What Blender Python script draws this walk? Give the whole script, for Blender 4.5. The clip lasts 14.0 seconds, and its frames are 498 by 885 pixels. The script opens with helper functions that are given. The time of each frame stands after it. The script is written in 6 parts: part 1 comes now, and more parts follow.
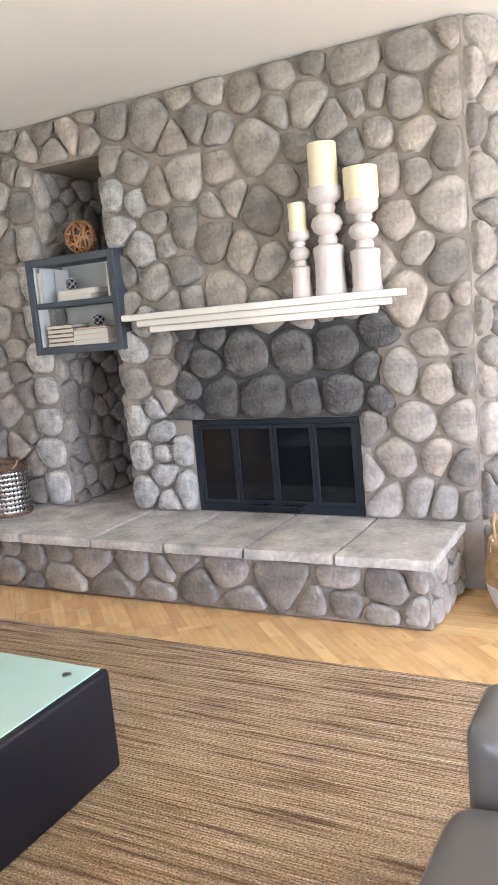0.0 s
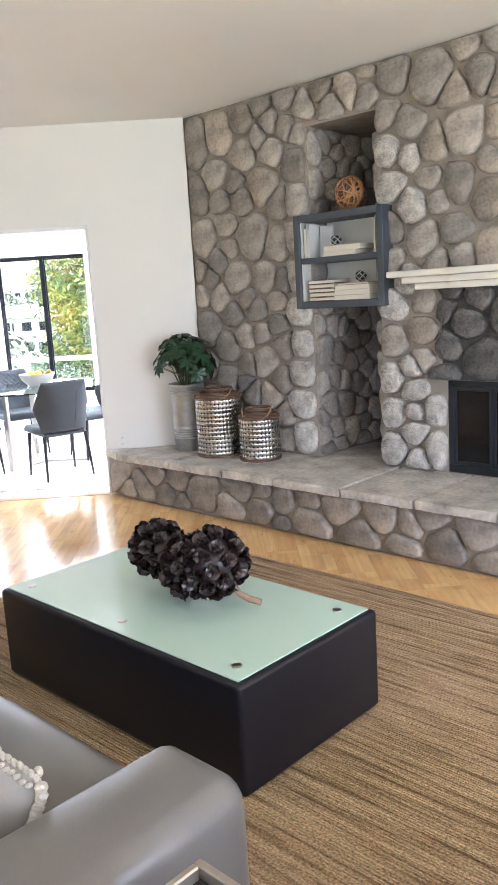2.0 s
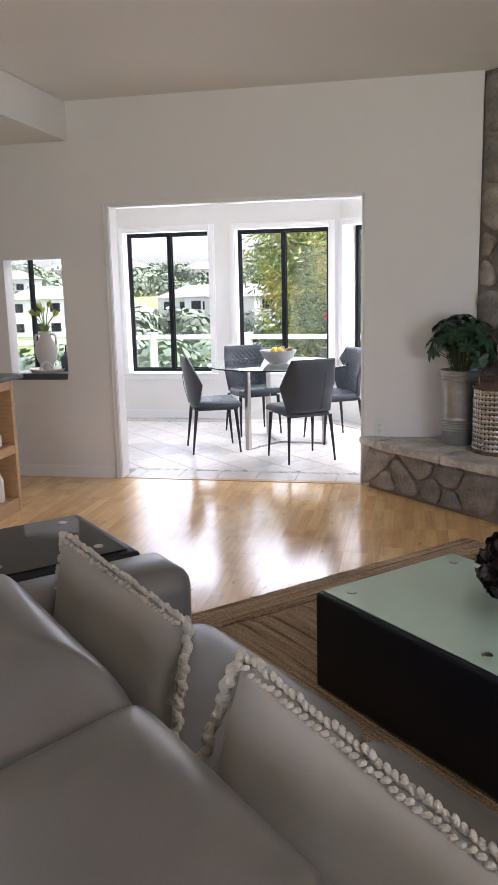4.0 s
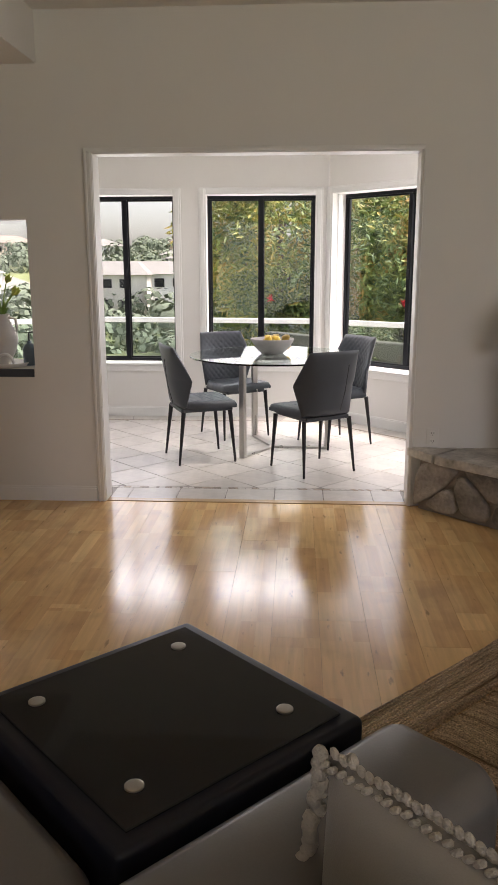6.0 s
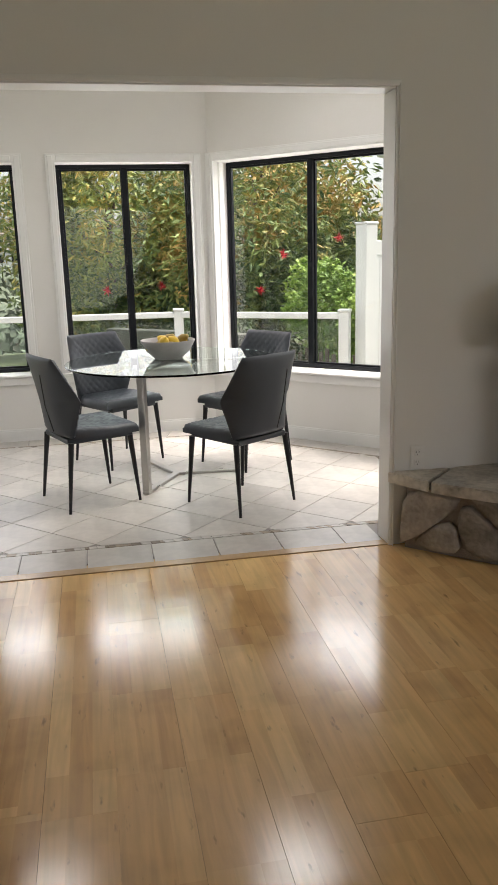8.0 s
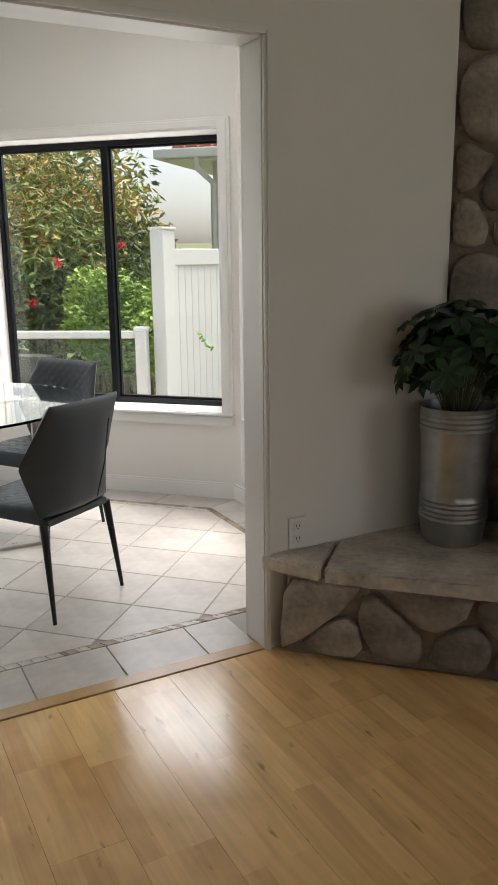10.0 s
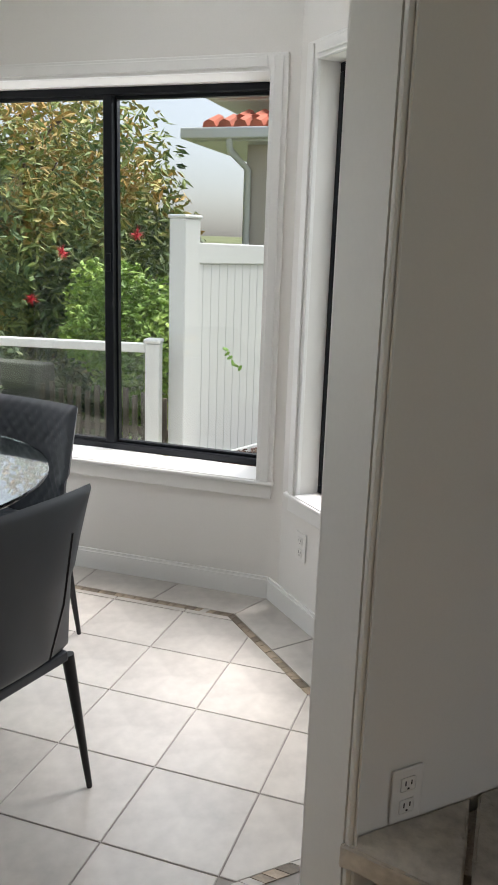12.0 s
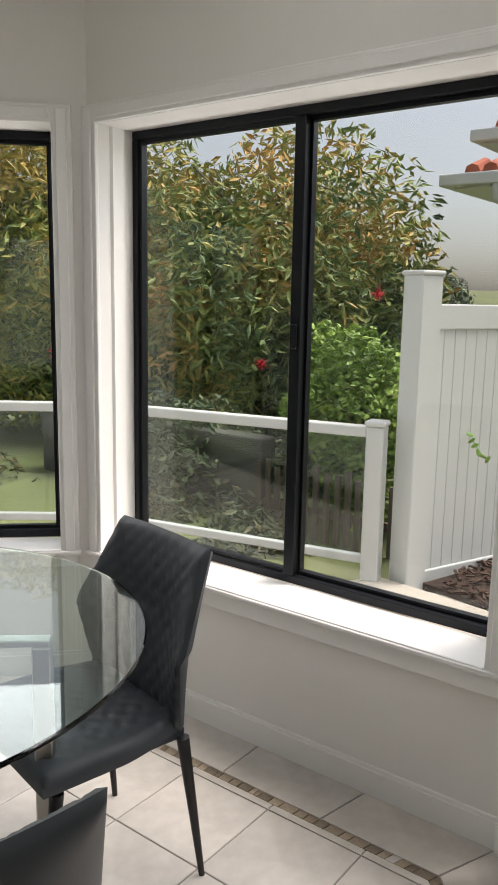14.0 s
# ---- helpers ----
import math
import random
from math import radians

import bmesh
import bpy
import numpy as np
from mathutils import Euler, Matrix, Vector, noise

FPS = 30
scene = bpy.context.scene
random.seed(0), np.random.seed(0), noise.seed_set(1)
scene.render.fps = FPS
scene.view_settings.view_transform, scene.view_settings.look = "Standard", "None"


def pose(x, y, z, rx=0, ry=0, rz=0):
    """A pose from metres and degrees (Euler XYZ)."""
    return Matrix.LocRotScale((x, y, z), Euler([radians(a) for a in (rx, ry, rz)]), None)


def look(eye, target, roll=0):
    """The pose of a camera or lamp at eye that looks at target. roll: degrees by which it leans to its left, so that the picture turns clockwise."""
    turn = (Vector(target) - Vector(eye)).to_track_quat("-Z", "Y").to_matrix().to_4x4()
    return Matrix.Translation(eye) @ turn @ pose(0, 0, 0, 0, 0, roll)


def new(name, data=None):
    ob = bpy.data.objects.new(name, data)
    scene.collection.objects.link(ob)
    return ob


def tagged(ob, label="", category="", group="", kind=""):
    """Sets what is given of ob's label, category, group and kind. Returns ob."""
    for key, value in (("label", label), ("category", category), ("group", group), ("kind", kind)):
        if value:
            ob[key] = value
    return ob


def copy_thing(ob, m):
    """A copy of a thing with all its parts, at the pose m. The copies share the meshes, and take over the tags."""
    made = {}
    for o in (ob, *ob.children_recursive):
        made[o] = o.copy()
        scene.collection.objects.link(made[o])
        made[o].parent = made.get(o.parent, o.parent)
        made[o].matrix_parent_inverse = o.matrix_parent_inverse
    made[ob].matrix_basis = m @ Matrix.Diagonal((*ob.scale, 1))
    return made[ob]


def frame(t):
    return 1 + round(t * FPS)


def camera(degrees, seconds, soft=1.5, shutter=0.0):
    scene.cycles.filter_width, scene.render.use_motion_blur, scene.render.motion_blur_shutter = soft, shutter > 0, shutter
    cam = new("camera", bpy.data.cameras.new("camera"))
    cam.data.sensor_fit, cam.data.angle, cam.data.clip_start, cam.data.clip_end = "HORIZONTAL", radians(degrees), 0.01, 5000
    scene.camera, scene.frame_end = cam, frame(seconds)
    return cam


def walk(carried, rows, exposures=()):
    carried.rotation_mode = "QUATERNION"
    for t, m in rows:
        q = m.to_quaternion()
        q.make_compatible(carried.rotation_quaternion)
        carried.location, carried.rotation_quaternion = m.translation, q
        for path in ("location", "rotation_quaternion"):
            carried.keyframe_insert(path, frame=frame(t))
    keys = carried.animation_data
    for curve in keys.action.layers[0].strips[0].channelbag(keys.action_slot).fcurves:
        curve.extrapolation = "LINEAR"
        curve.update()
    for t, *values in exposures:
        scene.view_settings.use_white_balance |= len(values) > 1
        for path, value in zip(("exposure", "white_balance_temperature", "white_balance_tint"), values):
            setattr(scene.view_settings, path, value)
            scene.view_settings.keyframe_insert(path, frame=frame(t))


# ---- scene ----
cam = camera(35.1, 14.0, soft=1.6)
PATH = [
    (0, (-0.022, 0.337, 1.524), (-0.963, 2.072, 1.206), -5.3),
    (0.5, (-0.073, 0.279, 1.528), (-1.158, 1.927, 1.201), -5.1),
    (1, (-0.119, 0.22, 1.519), (-1.325, 1.777, 1.173), -4.8),
    (1.5, (-0.146, 0.178, 1.513), (-1.442, 1.658, 1.149), -4.1),
    (2, (-0.179, 0.124, 1.512), (-1.546, 1.536, 1.141), -3.5),
    (2.5, (-0.257, 0.07, 1.5), (-1.705, 1.401, 1.137), -3.1),
    (3, (-0.435, 0.036, 1.496), (-1.992, 1.239, 1.135), -2.2),
    (3.5, (-0.688, 0.034, 1.501), (-2.322, 1.129, 1.137), -1.5),
    (4, (-0.966, -0.053, 1.466), (-2.607, 1.022, 1.076), -1.3),
    (4.2, (-1.092, -0.119, 1.473), (-2.723, 0.965, 1.067), -1.1),
    (6.3, (-2.62, -0.005, 1.44), (-4.054, 1.315, 0.992), -0.7),
    (6.5, (-2.726, 0.023, 1.438), (-4.142, 1.358, 0.978), -1.2),
    (7, (-3.089, 0.11, 1.434), (-4.413, 1.542, 0.989), -0.7),
    (7.5, (-3.464, 0.262, 1.401), (-4.711, 1.762, 0.962), -1.0),
    (8, (-3.79, 0.401, 1.401), (-4.884, 2.007, 0.929), -1.5),
    (8.5, (-4.042, 0.511, 1.4), (-4.916, 2.239, 0.898), -2.0),
    (8.7, (-4.123, 0.591, 1.389), (-4.951, 2.337, 0.874), -2.5),
    (10.8, (-4.81, 1.745, 1.413), (-5.288, 3.637, 0.976), 1.2),
    (11, (-4.884, 1.899, 1.404), (-5.359, 3.788, 0.948), 1.4),
    (11.5, (-5.001, 2.174, 1.426), (-5.454, 4.064, 0.953), 1.6),
    (12, (-5.067, 2.494, 1.43), (-5.671, 4.341, 0.956), 1.9),
    (12.5, (-5.113, 2.74, 1.43), (-5.83, 4.55, 0.974), 2.1),
    (13, (-5.193, 3.015, 1.452), (-5.936, 4.821, 1.019), 2.0),
    (13.5, (-5.255, 3.238, 1.44), (-6.152, 4.978, 1.029), 0.9),
    (14, (-5.321, 3.501, 1.476), (-6.511, 5.068, 1.118), 1.1),
]
walk(cam, [(t, look(eye, target, roll)) for t, eye, target, roll in PATH],
     exposures=[(0.0, 4.2, 5600, 20), (1.5, 4.12, 5800, 19), (3.0, 3.55, 5750, 20), (4.0, 2.8, 6050, 24), (6.3, 2.1, 6900, 23), (7.5, 1.95, 6900, 17), (8.7, 1.9, 6800, 17), (11.0, 1.62, 6650, 16), (12.5, 1.45, 6400, 15), (14.0, 1.1, 6850, 17)])

R2 = math.sqrt(2)


def sn(s, n):
    """Plan place from metres along (s) and across (n) the slanted doorway wall."""
    return ((s - n) / R2, (s + n) / R2)


# ---- light ----
world = bpy.data.worlds.new("overcast sky")
scene.world = world
world.use_nodes = True
wn, wl = world.node_tree.nodes, world.node_tree.links
wn.clear()
sky = wn.new("ShaderNodeTexSky")
sky.sky_type, sky.sun_disc = "NISHITA", False
sky.sun_elevation, sky.sun_rotation = radians(62), radians(40)
sky.dust_density, sky.air_density, sky.altitude = 3.0, 1.0, 30
hue = wn.new("ShaderNodeHueSaturation")
hue.inputs["Saturation"].default_value, hue.inputs["Value"].default_value = 0.5, 0.5
bg = wn.new("ShaderNodeBackground")
bg.inputs["Strength"].default_value = 0.15
wo = wn.new("ShaderNodeOutputWorld")
wl.new(sky.outputs[0], hue.inputs["Color"])
wl.new(hue.outputs[0], bg.inputs["Color"])
wl.new(bg.outputs[0], wo.inputs["Surface"])

sun = new("sun", bpy.data.lights.new("sun", "SUN"))
sun.data.energy, sun.data.angle, sun.data.color = 2.3, radians(30), (1.0, 0.96, 0.9)
sun.matrix_world = look((0, 0, 0), (-math.sin(radians(40)) * math.cos(radians(62)), -math.cos(radians(40)) * math.cos(radians(62)), -math.sin(radians(62))))


def window_light(x, y, z, tx, ty, tz, w, h, power, color=(0.93, 0.97, 1.0)):
    """Sky light through one opening."""
    l = new("window light", bpy.data.lights.new("window light", "AREA"))
    l.data.shape, l.data.size, l.data.size_y = "RECTANGLE", w, h
    l.data.energy, l.data.color = power, color
    l.matrix_world = look((x, y, z), (tx, ty, tz))
    return l


def along(p, q, k):
    return (p[0] + (q[0] - p[0]) * k, p[1] + (q[1] - p[1]) * k)


LIGHTS = [
    (sn(-3.44, 10.3), sn(-3.44, 7.4), 1.1, 1.1, 7.0),
    (sn(-2.13, 10.3), sn(-2.13, 7.4), 1.1, 1.1, 7.0),
    ((-6.8, 6.6), (-6.8, 3.8), 1.4, 1.1, 9.0),
    (sn(0.7, 7.4), sn(-2.1, 7.4), 1.0, 1.1, 6.5),
]
for p, q, w, h, power in LIGHTS:
    window_light(p[0], p[1], 2.7, q[0], q[1], 0.6, w, h, power)
OPENINGS = [
    (sn(-3.44, 9.33), sn(-3.44, 5), 0.95, 1.45),
    (sn(-2.13, 9.33), sn(-2.13, 5), 0.95, 1.45),
    ((-6.8, 5.6), (-6.8, 2), 1.4, 2.0),
    (sn(-0.2, 7.4), sn(-4, 7.4), 0.95, 1.5),
]
for p, q, w, power in OPENINGS:
    window_light(p[0], p[1], 1.33, q[0], q[1], 1.33, w, 1.5, power)
window_light(2.85, 1.6, 1.3, -1, 1.8, 0.4, 3.0, 2.2, 13.0, (0.84, 0.93, 1.0))
window_light(-0.5, -2.85, 1.3, -0.7, 0, 0.2, 3.0, 2.2, 5.0)
SKYLIGHTS = [(-1.24, 7.58), (-2.97, 7.62)]
for s_, n_ in SKYLIGHTS:
    window_light(*sn(s_, n_), 2.99, *sn(s_, n_), 0.0, 0.56, 0.56, 3.3)

# ---- materials ----
def mat(name, color, rough=0.6, metal=0.0, vary=0.15, scale=6.0, fine=60.0, bump=0.05, rnd=0.0, coat=0.0, stretch=(1, 1, 1), spec=0.5, rough_vary=0.1, sheen=0.0):
    """A surface with variation at two scales; rnd: how far separate pieces differ in lightness."""
    m = bpy.data.materials.new(name)
    m.use_nodes = True
    n, l = m.node_tree.nodes, m.node_tree.links
    b = n["Principled BSDF"]
    tc = n.new("ShaderNodeTexCoord")
    mp = n.new("ShaderNodeMapping")
    mp.inputs["Scale"].default_value = stretch
    l.new(tc.outputs["Object"], mp.inputs["Vector"])
    big, small = n.new("ShaderNodeTexNoise"), n.new("ShaderNodeTexNoise")
    big.inputs["Scale"].default_value, small.inputs["Scale"].default_value = scale, fine
    big.inputs["Detail"].default_value, small.inputs["Detail"].default_value = 4, 5
    l.new(mp.outputs[0], big.inputs["Vector"])
    l.new(mp.outputs[0], small.inputs["Vector"])
    mix = n.new("ShaderNodeMath")
    mix.operation = "MULTIPLY_ADD"
    l.new(small.outputs[0], mix.inputs[0])
    mix.inputs[1].default_value = 0.5
    l.new(big.outputs[0], mix.inputs[2])
    ramp = n.new("ShaderNodeMapRange")
    ramp.inputs[1].default_value, ramp.inputs[2].default_value = 0.45, 1.05
    ramp.inputs[3].default_value, ramp.inputs[4].default_value = 1 - vary, 1 + vary
    l.new(mix.outputs[0], ramp.inputs[0])
    last = ramp.outputs[0]
    if rnd:
        oi = n.new("ShaderNodeObjectInfo")
        rr = n.new("ShaderNodeMapRange")
        rr.inputs[3].default_value, rr.inputs[4].default_value = 1 - rnd, 1 + rnd
        l.new(oi.outputs["Random"], rr.inputs[0])
        mu = n.new("ShaderNodeMath")
        mu.operation = "MULTIPLY"
        l.new(last, mu.inputs[0])
        l.new(rr.outputs[0], mu.inputs[1])
        last = mu.outputs[0]
    sc = n.new("ShaderNodeVectorMath")
    sc.operation = "SCALE"
    sc.inputs[0].default_value = color
    l.new(last, sc.inputs["Scale"])
    l.new(sc.outputs[0], b.inputs["Base Color"])
    rv = n.new("ShaderNodeMapRange")
    rv.inputs[3].default_value, rv.inputs[4].default_value = max(0.02, rough - rough_vary * rough), min(1, rough + rough_vary * rough)
    l.new(big.outputs[0], rv.inputs[0])
    l.new(rv.outputs[0], b.inputs["Roughness"])
    b.inputs["Metallic"].default_value = metal
    b.inputs["Specular IOR Level"].default_value = spec
    b.inputs["Coat Weight"].default_value = coat
    b.inputs["Coat Roughness"].default_value = 0.12
    b.inputs["Sheen Weight"].default_value = sheen
    if bump:
        bp = n.new("ShaderNodeBump")
        bp.inputs["Strength"].default_value, bp.inputs["Distance"].default_value = min(1, bump * 4), bump * 0.05
        l.new(mix.outputs[0], bp.inputs["Height"])
        l.new(bp.outputs[0], b.inputs["Normal"])
    return m


def glass_mat(name, tint=(1, 1, 1), gloss=1.0):
    """Thin pane: clear, with the Fresnel gloss of glass."""
    m = bpy.data.materials.new(name)
    m.use_nodes = True
    n, l = m.node_tree.nodes, m.node_tree.links
    n.remove(n["Principled BSDF"])
    tr, gl, fr, mx = n.new("ShaderNodeBsdfTransparent"), n.new("ShaderNodeBsdfGlossy"), n.new("ShaderNodeLayerWeight"), n.new("ShaderNodeMixShader")
    tr.inputs[0].default_value = (*tint, 1)
    gl.inputs["Roughness"].default_value = 0.01
    pw = n.new("ShaderNodeMath")
    pw.operation = "POWER"
    pw.inputs[1].default_value = 5.0
    l.new(fr.outputs["Facing"], pw.inputs[0])
    sc = n.new("ShaderNodeMath")
    sc.operation = "MULTIPLY_ADD"
    sc.inputs[1].default_value, sc.inputs[2].default_value = 0.9 * gloss, 0.035 * gloss
    l.new(pw.outputs[0], sc.inputs[0])
    l.new(sc.outputs[0], mx.inputs[0])
    l.new(tr.outputs[0], mx.inputs[1])
    l.new(gl.outputs[0], mx.inputs[2])
    l.new(mx.outputs[0], n["Material Output"].inputs["Surface"])
    return m


WHITE = mat("white wall paint", (0.76, 0.75, 0.72), 0.7, vary=0.03, scale=1.5, fine=180, bump=0.012)
CEIL = mat("ceiling paint", (0.8, 0.79, 0.76), 0.85, vary=0.03, scale=1.2, fine=160, bump=0.02)
TRIM = mat("white gloss trim", (0.8, 0.8, 0.78), 0.35, vary=0.03, scale=4, fine=90, bump=0.008)
MANTEL = mat("cream mantel paint", (0.8, 0.76, 0.68), 0.4, vary=0.05, scale=5, fine=90, bump=0.01)
MORTAR = mat("grey mortar", (0.33, 0.285, 0.24), 0.95, vary=0.25, scale=9, fine=140, bump=0.3)
STONE = mat("grey river stone", (0.31, 0.278, 0.245), 0.72, vary=0.5, scale=7, fine=45, bump=0.32, rnd=0.32, spec=0.4)
STONE_WARM = mat("tan river stone", (0.335, 0.29, 0.245), 0.75, vary=0.5, scale=7, fine=50, bump=0.3, rnd=0.25, spec=0.4)
STONE_SOOT = mat("sooty dark stone", (0.105, 0.097, 0.09), 0.75, vary=0.75, scale=9, fine=55, bump=0.5, rnd=0.25)
STONE_PALE = mat("pale speckled granite", (0.45, 0.425, 0.39), 0.75, vary=0.6, scale=14, fine=90, bump=0.45, rnd=0.12)
SLAB = mat("pale hearth flagstone", (0.54, 0.505, 0.455), 0.5, vary=0.5, scale=6, fine=38, bump=0.3, rnd=0.08)
BLACK = mat("black aluminium", (0.012, 0.014, 0.018), 0.4, 0.6, vary=0.1, bump=0.0)
FIREMETAL = mat("dark blued steel", (0.03, 0.036, 0.043), 0.42, 0.6, vary=0.15, bump=0.01)
PANE = glass_mat("window glass", (0.96, 0.985, 0.97), 1.0)
LEATHER = mat("grey leather", (0.14, 0.132, 0.125), 0.31, vary=0.12, scale=4, fine=260, bump=0.045, spec=0.6)
BLKLEATHER = mat("black leather", (0.008, 0.009, 0.015), 0.4, vary=0.15, scale=4, fine=260, bump=0.04, spec=0.35)
CHAIR = mat("slate blue faux leather", (0.032, 0.038, 0.047), 0.45, vary=0.12, scale=7, fine=240, bump=0.03, spec=0.5)
LEG = mat("black satin metal", (0.015, 0.015, 0.017), 0.4, 0.3, bump=0.0)
STEEL = mat("brushed steel", (0.5, 0.48, 0.45), 0.28, 1.0, vary=0.08, stretch=(1, 1, 0.05), fine=200, bump=0.01)
MILK = mat("mint back-painted glass", (0.5, 0.68, 0.6), 0.06, vary=0.01, bump=0.0, spec=0.6)
SMOKE = mat("smoked black glass", (0.008, 0.008, 0.009), 0.06, vary=0.02, bump=0.0, spec=0.35)
SHELF = mat("charcoal painted wood", (0.06, 0.07, 0.085), 0.5, vary=0.12, fine=90, bump=0.02)
SHELFBACK = mat("off-white painted board", (0.6, 0.6, 0.57), 0.6, vary=0.05, bump=0.01)
TILE = mat("pale stone floor tile", (0.5, 0.47, 0.43), 0.3, vary=0.2, scale=5, fine=24, bump=0.03, rnd=0.08)
GROUT = mat("grey grout", (0.3, 0.28, 0.26), 0.9, vary=0.1, bump=0.05)
PEBBLE = mat("mosaic stone chips", (0.24, 0.19, 0.135), 0.35, vary=0.35, scale=20, fine=120, bump=0.06, rnd=0.45)
OAKEDGE = mat("maple edging", (0.5, 0.32, 0.15), 0.3, vary=0.15, stretch=(1, 1, 1), fine=60, bump=0.02, coat=0.3)
PLASTIC = mat("white plastic", (0.78, 0.77, 0.74), 0.35, vary=0.02, bump=0.0)
DARK = mat("unlit hollow black", (0.01, 0.01, 0.01), 0.8, bump=0.0)


def wood_floor():
    m = bpy.data.materials.new("three-strip maple floor")
    m.use_nodes = True
    n, l = m.node_tree.nodes, m.node_tree.links
    b = n["Principled BSDF"]
    tc, oi = n.new("ShaderNodeTexCoord"), n.new("ShaderNodeObjectInfo")
    off = n.new("ShaderNodeVectorMath")
    off.operation = "MULTIPLY_ADD"
    cmb = n.new("ShaderNodeCombineXYZ")
    l.new(oi.outputs["Random"], cmb.inputs[0])
    l.new(oi.outputs["Random"], cmb.inputs[1])
    rb = n.new("ShaderNodeVectorMath")
    rb.operation = "MULTIPLY_ADD"
    l.new(cmb.outputs[0], rb.inputs[0])
    rb.inputs[1].default_value = (7.0, 0, 0)
    l.new(tc.outputs["Object"], rb.inputs[2])
    br = n.new("ShaderNodeTexBrick")
    br.offset, br.offset_frequency = 0.37, 1
    br.inputs["Scale"].default_value = 1.0
    br.inputs["Brick Width"].default_value, br.inputs["Row Height"].default_value = 0.42, 0.0645
    br.inputs["Mortar Size"].default_value = 0.0
    br.inputs["Color1"].default_value, br.inputs["Color2"].default_value = (0.67, 0.4, 0.165, 1), (0.83, 0.56, 0.25, 1)
    l.new(rb.outputs[0], br.inputs["Vector"])
    l.new(cmb.outputs[0], off.inputs[0])
    off.inputs[1].default_value = (31, 17, 0)
    l.new(tc.outputs["Object"], off.inputs[2])
    st = n.new("ShaderNodeMapping")
    st.inputs["Scale"].default_value = (3.0, 40, 3)
    l.new(off.outputs[0], st.inputs["Vector"])
    grain = n.new("ShaderNodeTexNoise")
    grain.inputs["Scale"].default_value, grain.inputs["Detail"].default_value, grain.inputs["Distortion"].default_value = 1.0, 6, 0.6
    l.new(st.outputs[0], grain.inputs["Vector"])
    knots = n.new("ShaderNodeTexNoise")
    knots.inputs["Scale"].default_value = 5.0
    knots.inputs["Detail"].default_value = 3
    l.new(off.outputs[0], knots.inputs["Vector"])
    kr = n.new("ShaderNodeMapRange")
    kr.inputs[1].default_value, kr.inputs[2].default_value, kr.inputs[3].default_value, kr.inputs[4].default_value = 0.3, 0.5, 0.88, 1.03
    l.new(knots.outputs[0], kr.inputs[0])
    gr = n.new("ShaderNodeMapRange")
    gr.inputs[1].default_value, gr.inputs[2].default_value, gr.inputs[3].default_value, gr.inputs[4].default_value = 0.3, 0.7, 0.88, 1.08
    l.new(grain.outputs[0], gr.inputs[0])
    fm, fleck, fr = n.new("ShaderNodeMapping"), n.new("ShaderNodeTexNoise"), n.new("ShaderNodeMapRange")
    fm.inputs["Scale"].default_value = (9, 32, 9)
    fleck.inputs["Scale"].default_value, fleck.inputs["Detail"].default_value = 1.0, 4
    l.new(off.outputs[0], fm.inputs["Vector"])
    l.new(fm.outputs[0], fleck.inputs["Vector"])
    fr.inputs[1].default_value, fr.inputs[2].default_value, fr.inputs[3].default_value, fr.inputs[4].default_value = 0.65, 0.74, 1.0, 0.55
    l.new(fleck.outputs[0], fr.inputs[0])
    mf_ = n.new("ShaderNodeMath")
    mf_.operation = "MULTIPLY"
    l.new(fr.outputs[0], mf_.inputs[0])
    l.new(gr.outputs[0], mf_.inputs[1])
    mu = n.new("ShaderNodeMath")
    mu.operation = "MULTIPLY"
    l.new(kr.outputs[0], mu.inputs[0])
    l.new(mf_.outputs[0], mu.inputs[1])
    sc = n.new("ShaderNodeVectorMath")
    sc.operation = "SCALE"
    l.new(br.outputs["Color"], sc.inputs[0])
    l.new(mu.outputs[0], sc.inputs["Scale"])
    l.new(sc.outputs[0], b.inputs["Base Color"])
    rr = n.new("ShaderNodeMapRange")
    rr.inputs[3].default_value, rr.inputs[4].default_value = 0.1, 0.2
    l.new(knots.outputs[0], rr.inputs[0])
    l.new(rr.outputs[0], b.inputs["Roughness"])
    b.inputs["Specular IOR Level"].default_value = 0.7
    bp = n.new("ShaderNodeBump")
    bp.inputs["Strength"].default_value, bp.inputs["Distance"].default_value = 0.1, 0.001
    l.new(knots.outputs[0], bp.inputs["Height"])
    l.new(bp.outputs[0], b.inputs["Normal"])
    return m


WOOD = wood_floor()


# ---- mesh helpers ----
def link(name, me, material, parent=None, label=""):
    ob = new(name, me)
    if material:
        me.materials.append(material)
    ob.parent = parent
    return tagged(ob, label)


def part(name, bm, material, parent=None, label="", smooth=None):
    """Links a bmesh as one mesh object."""
    bmesh.ops.recalc_face_normals(bm, faces=bm.faces)
    me = bpy.data.meshes.new(name)
    bm.to_mesh(me)
    bm.free()
    if smooth:
        me.shade_smooth()
        me.set_sharp_from_angle(angle=radians(smooth))
    return link(name, me, material, parent, label)


def thing(name, label, category, m=None, group=""):
    ob = new(name)
    ob.empty_display_size = 0.1
    if m:
        ob.matrix_world = m
    return tagged(ob, label, category, group)


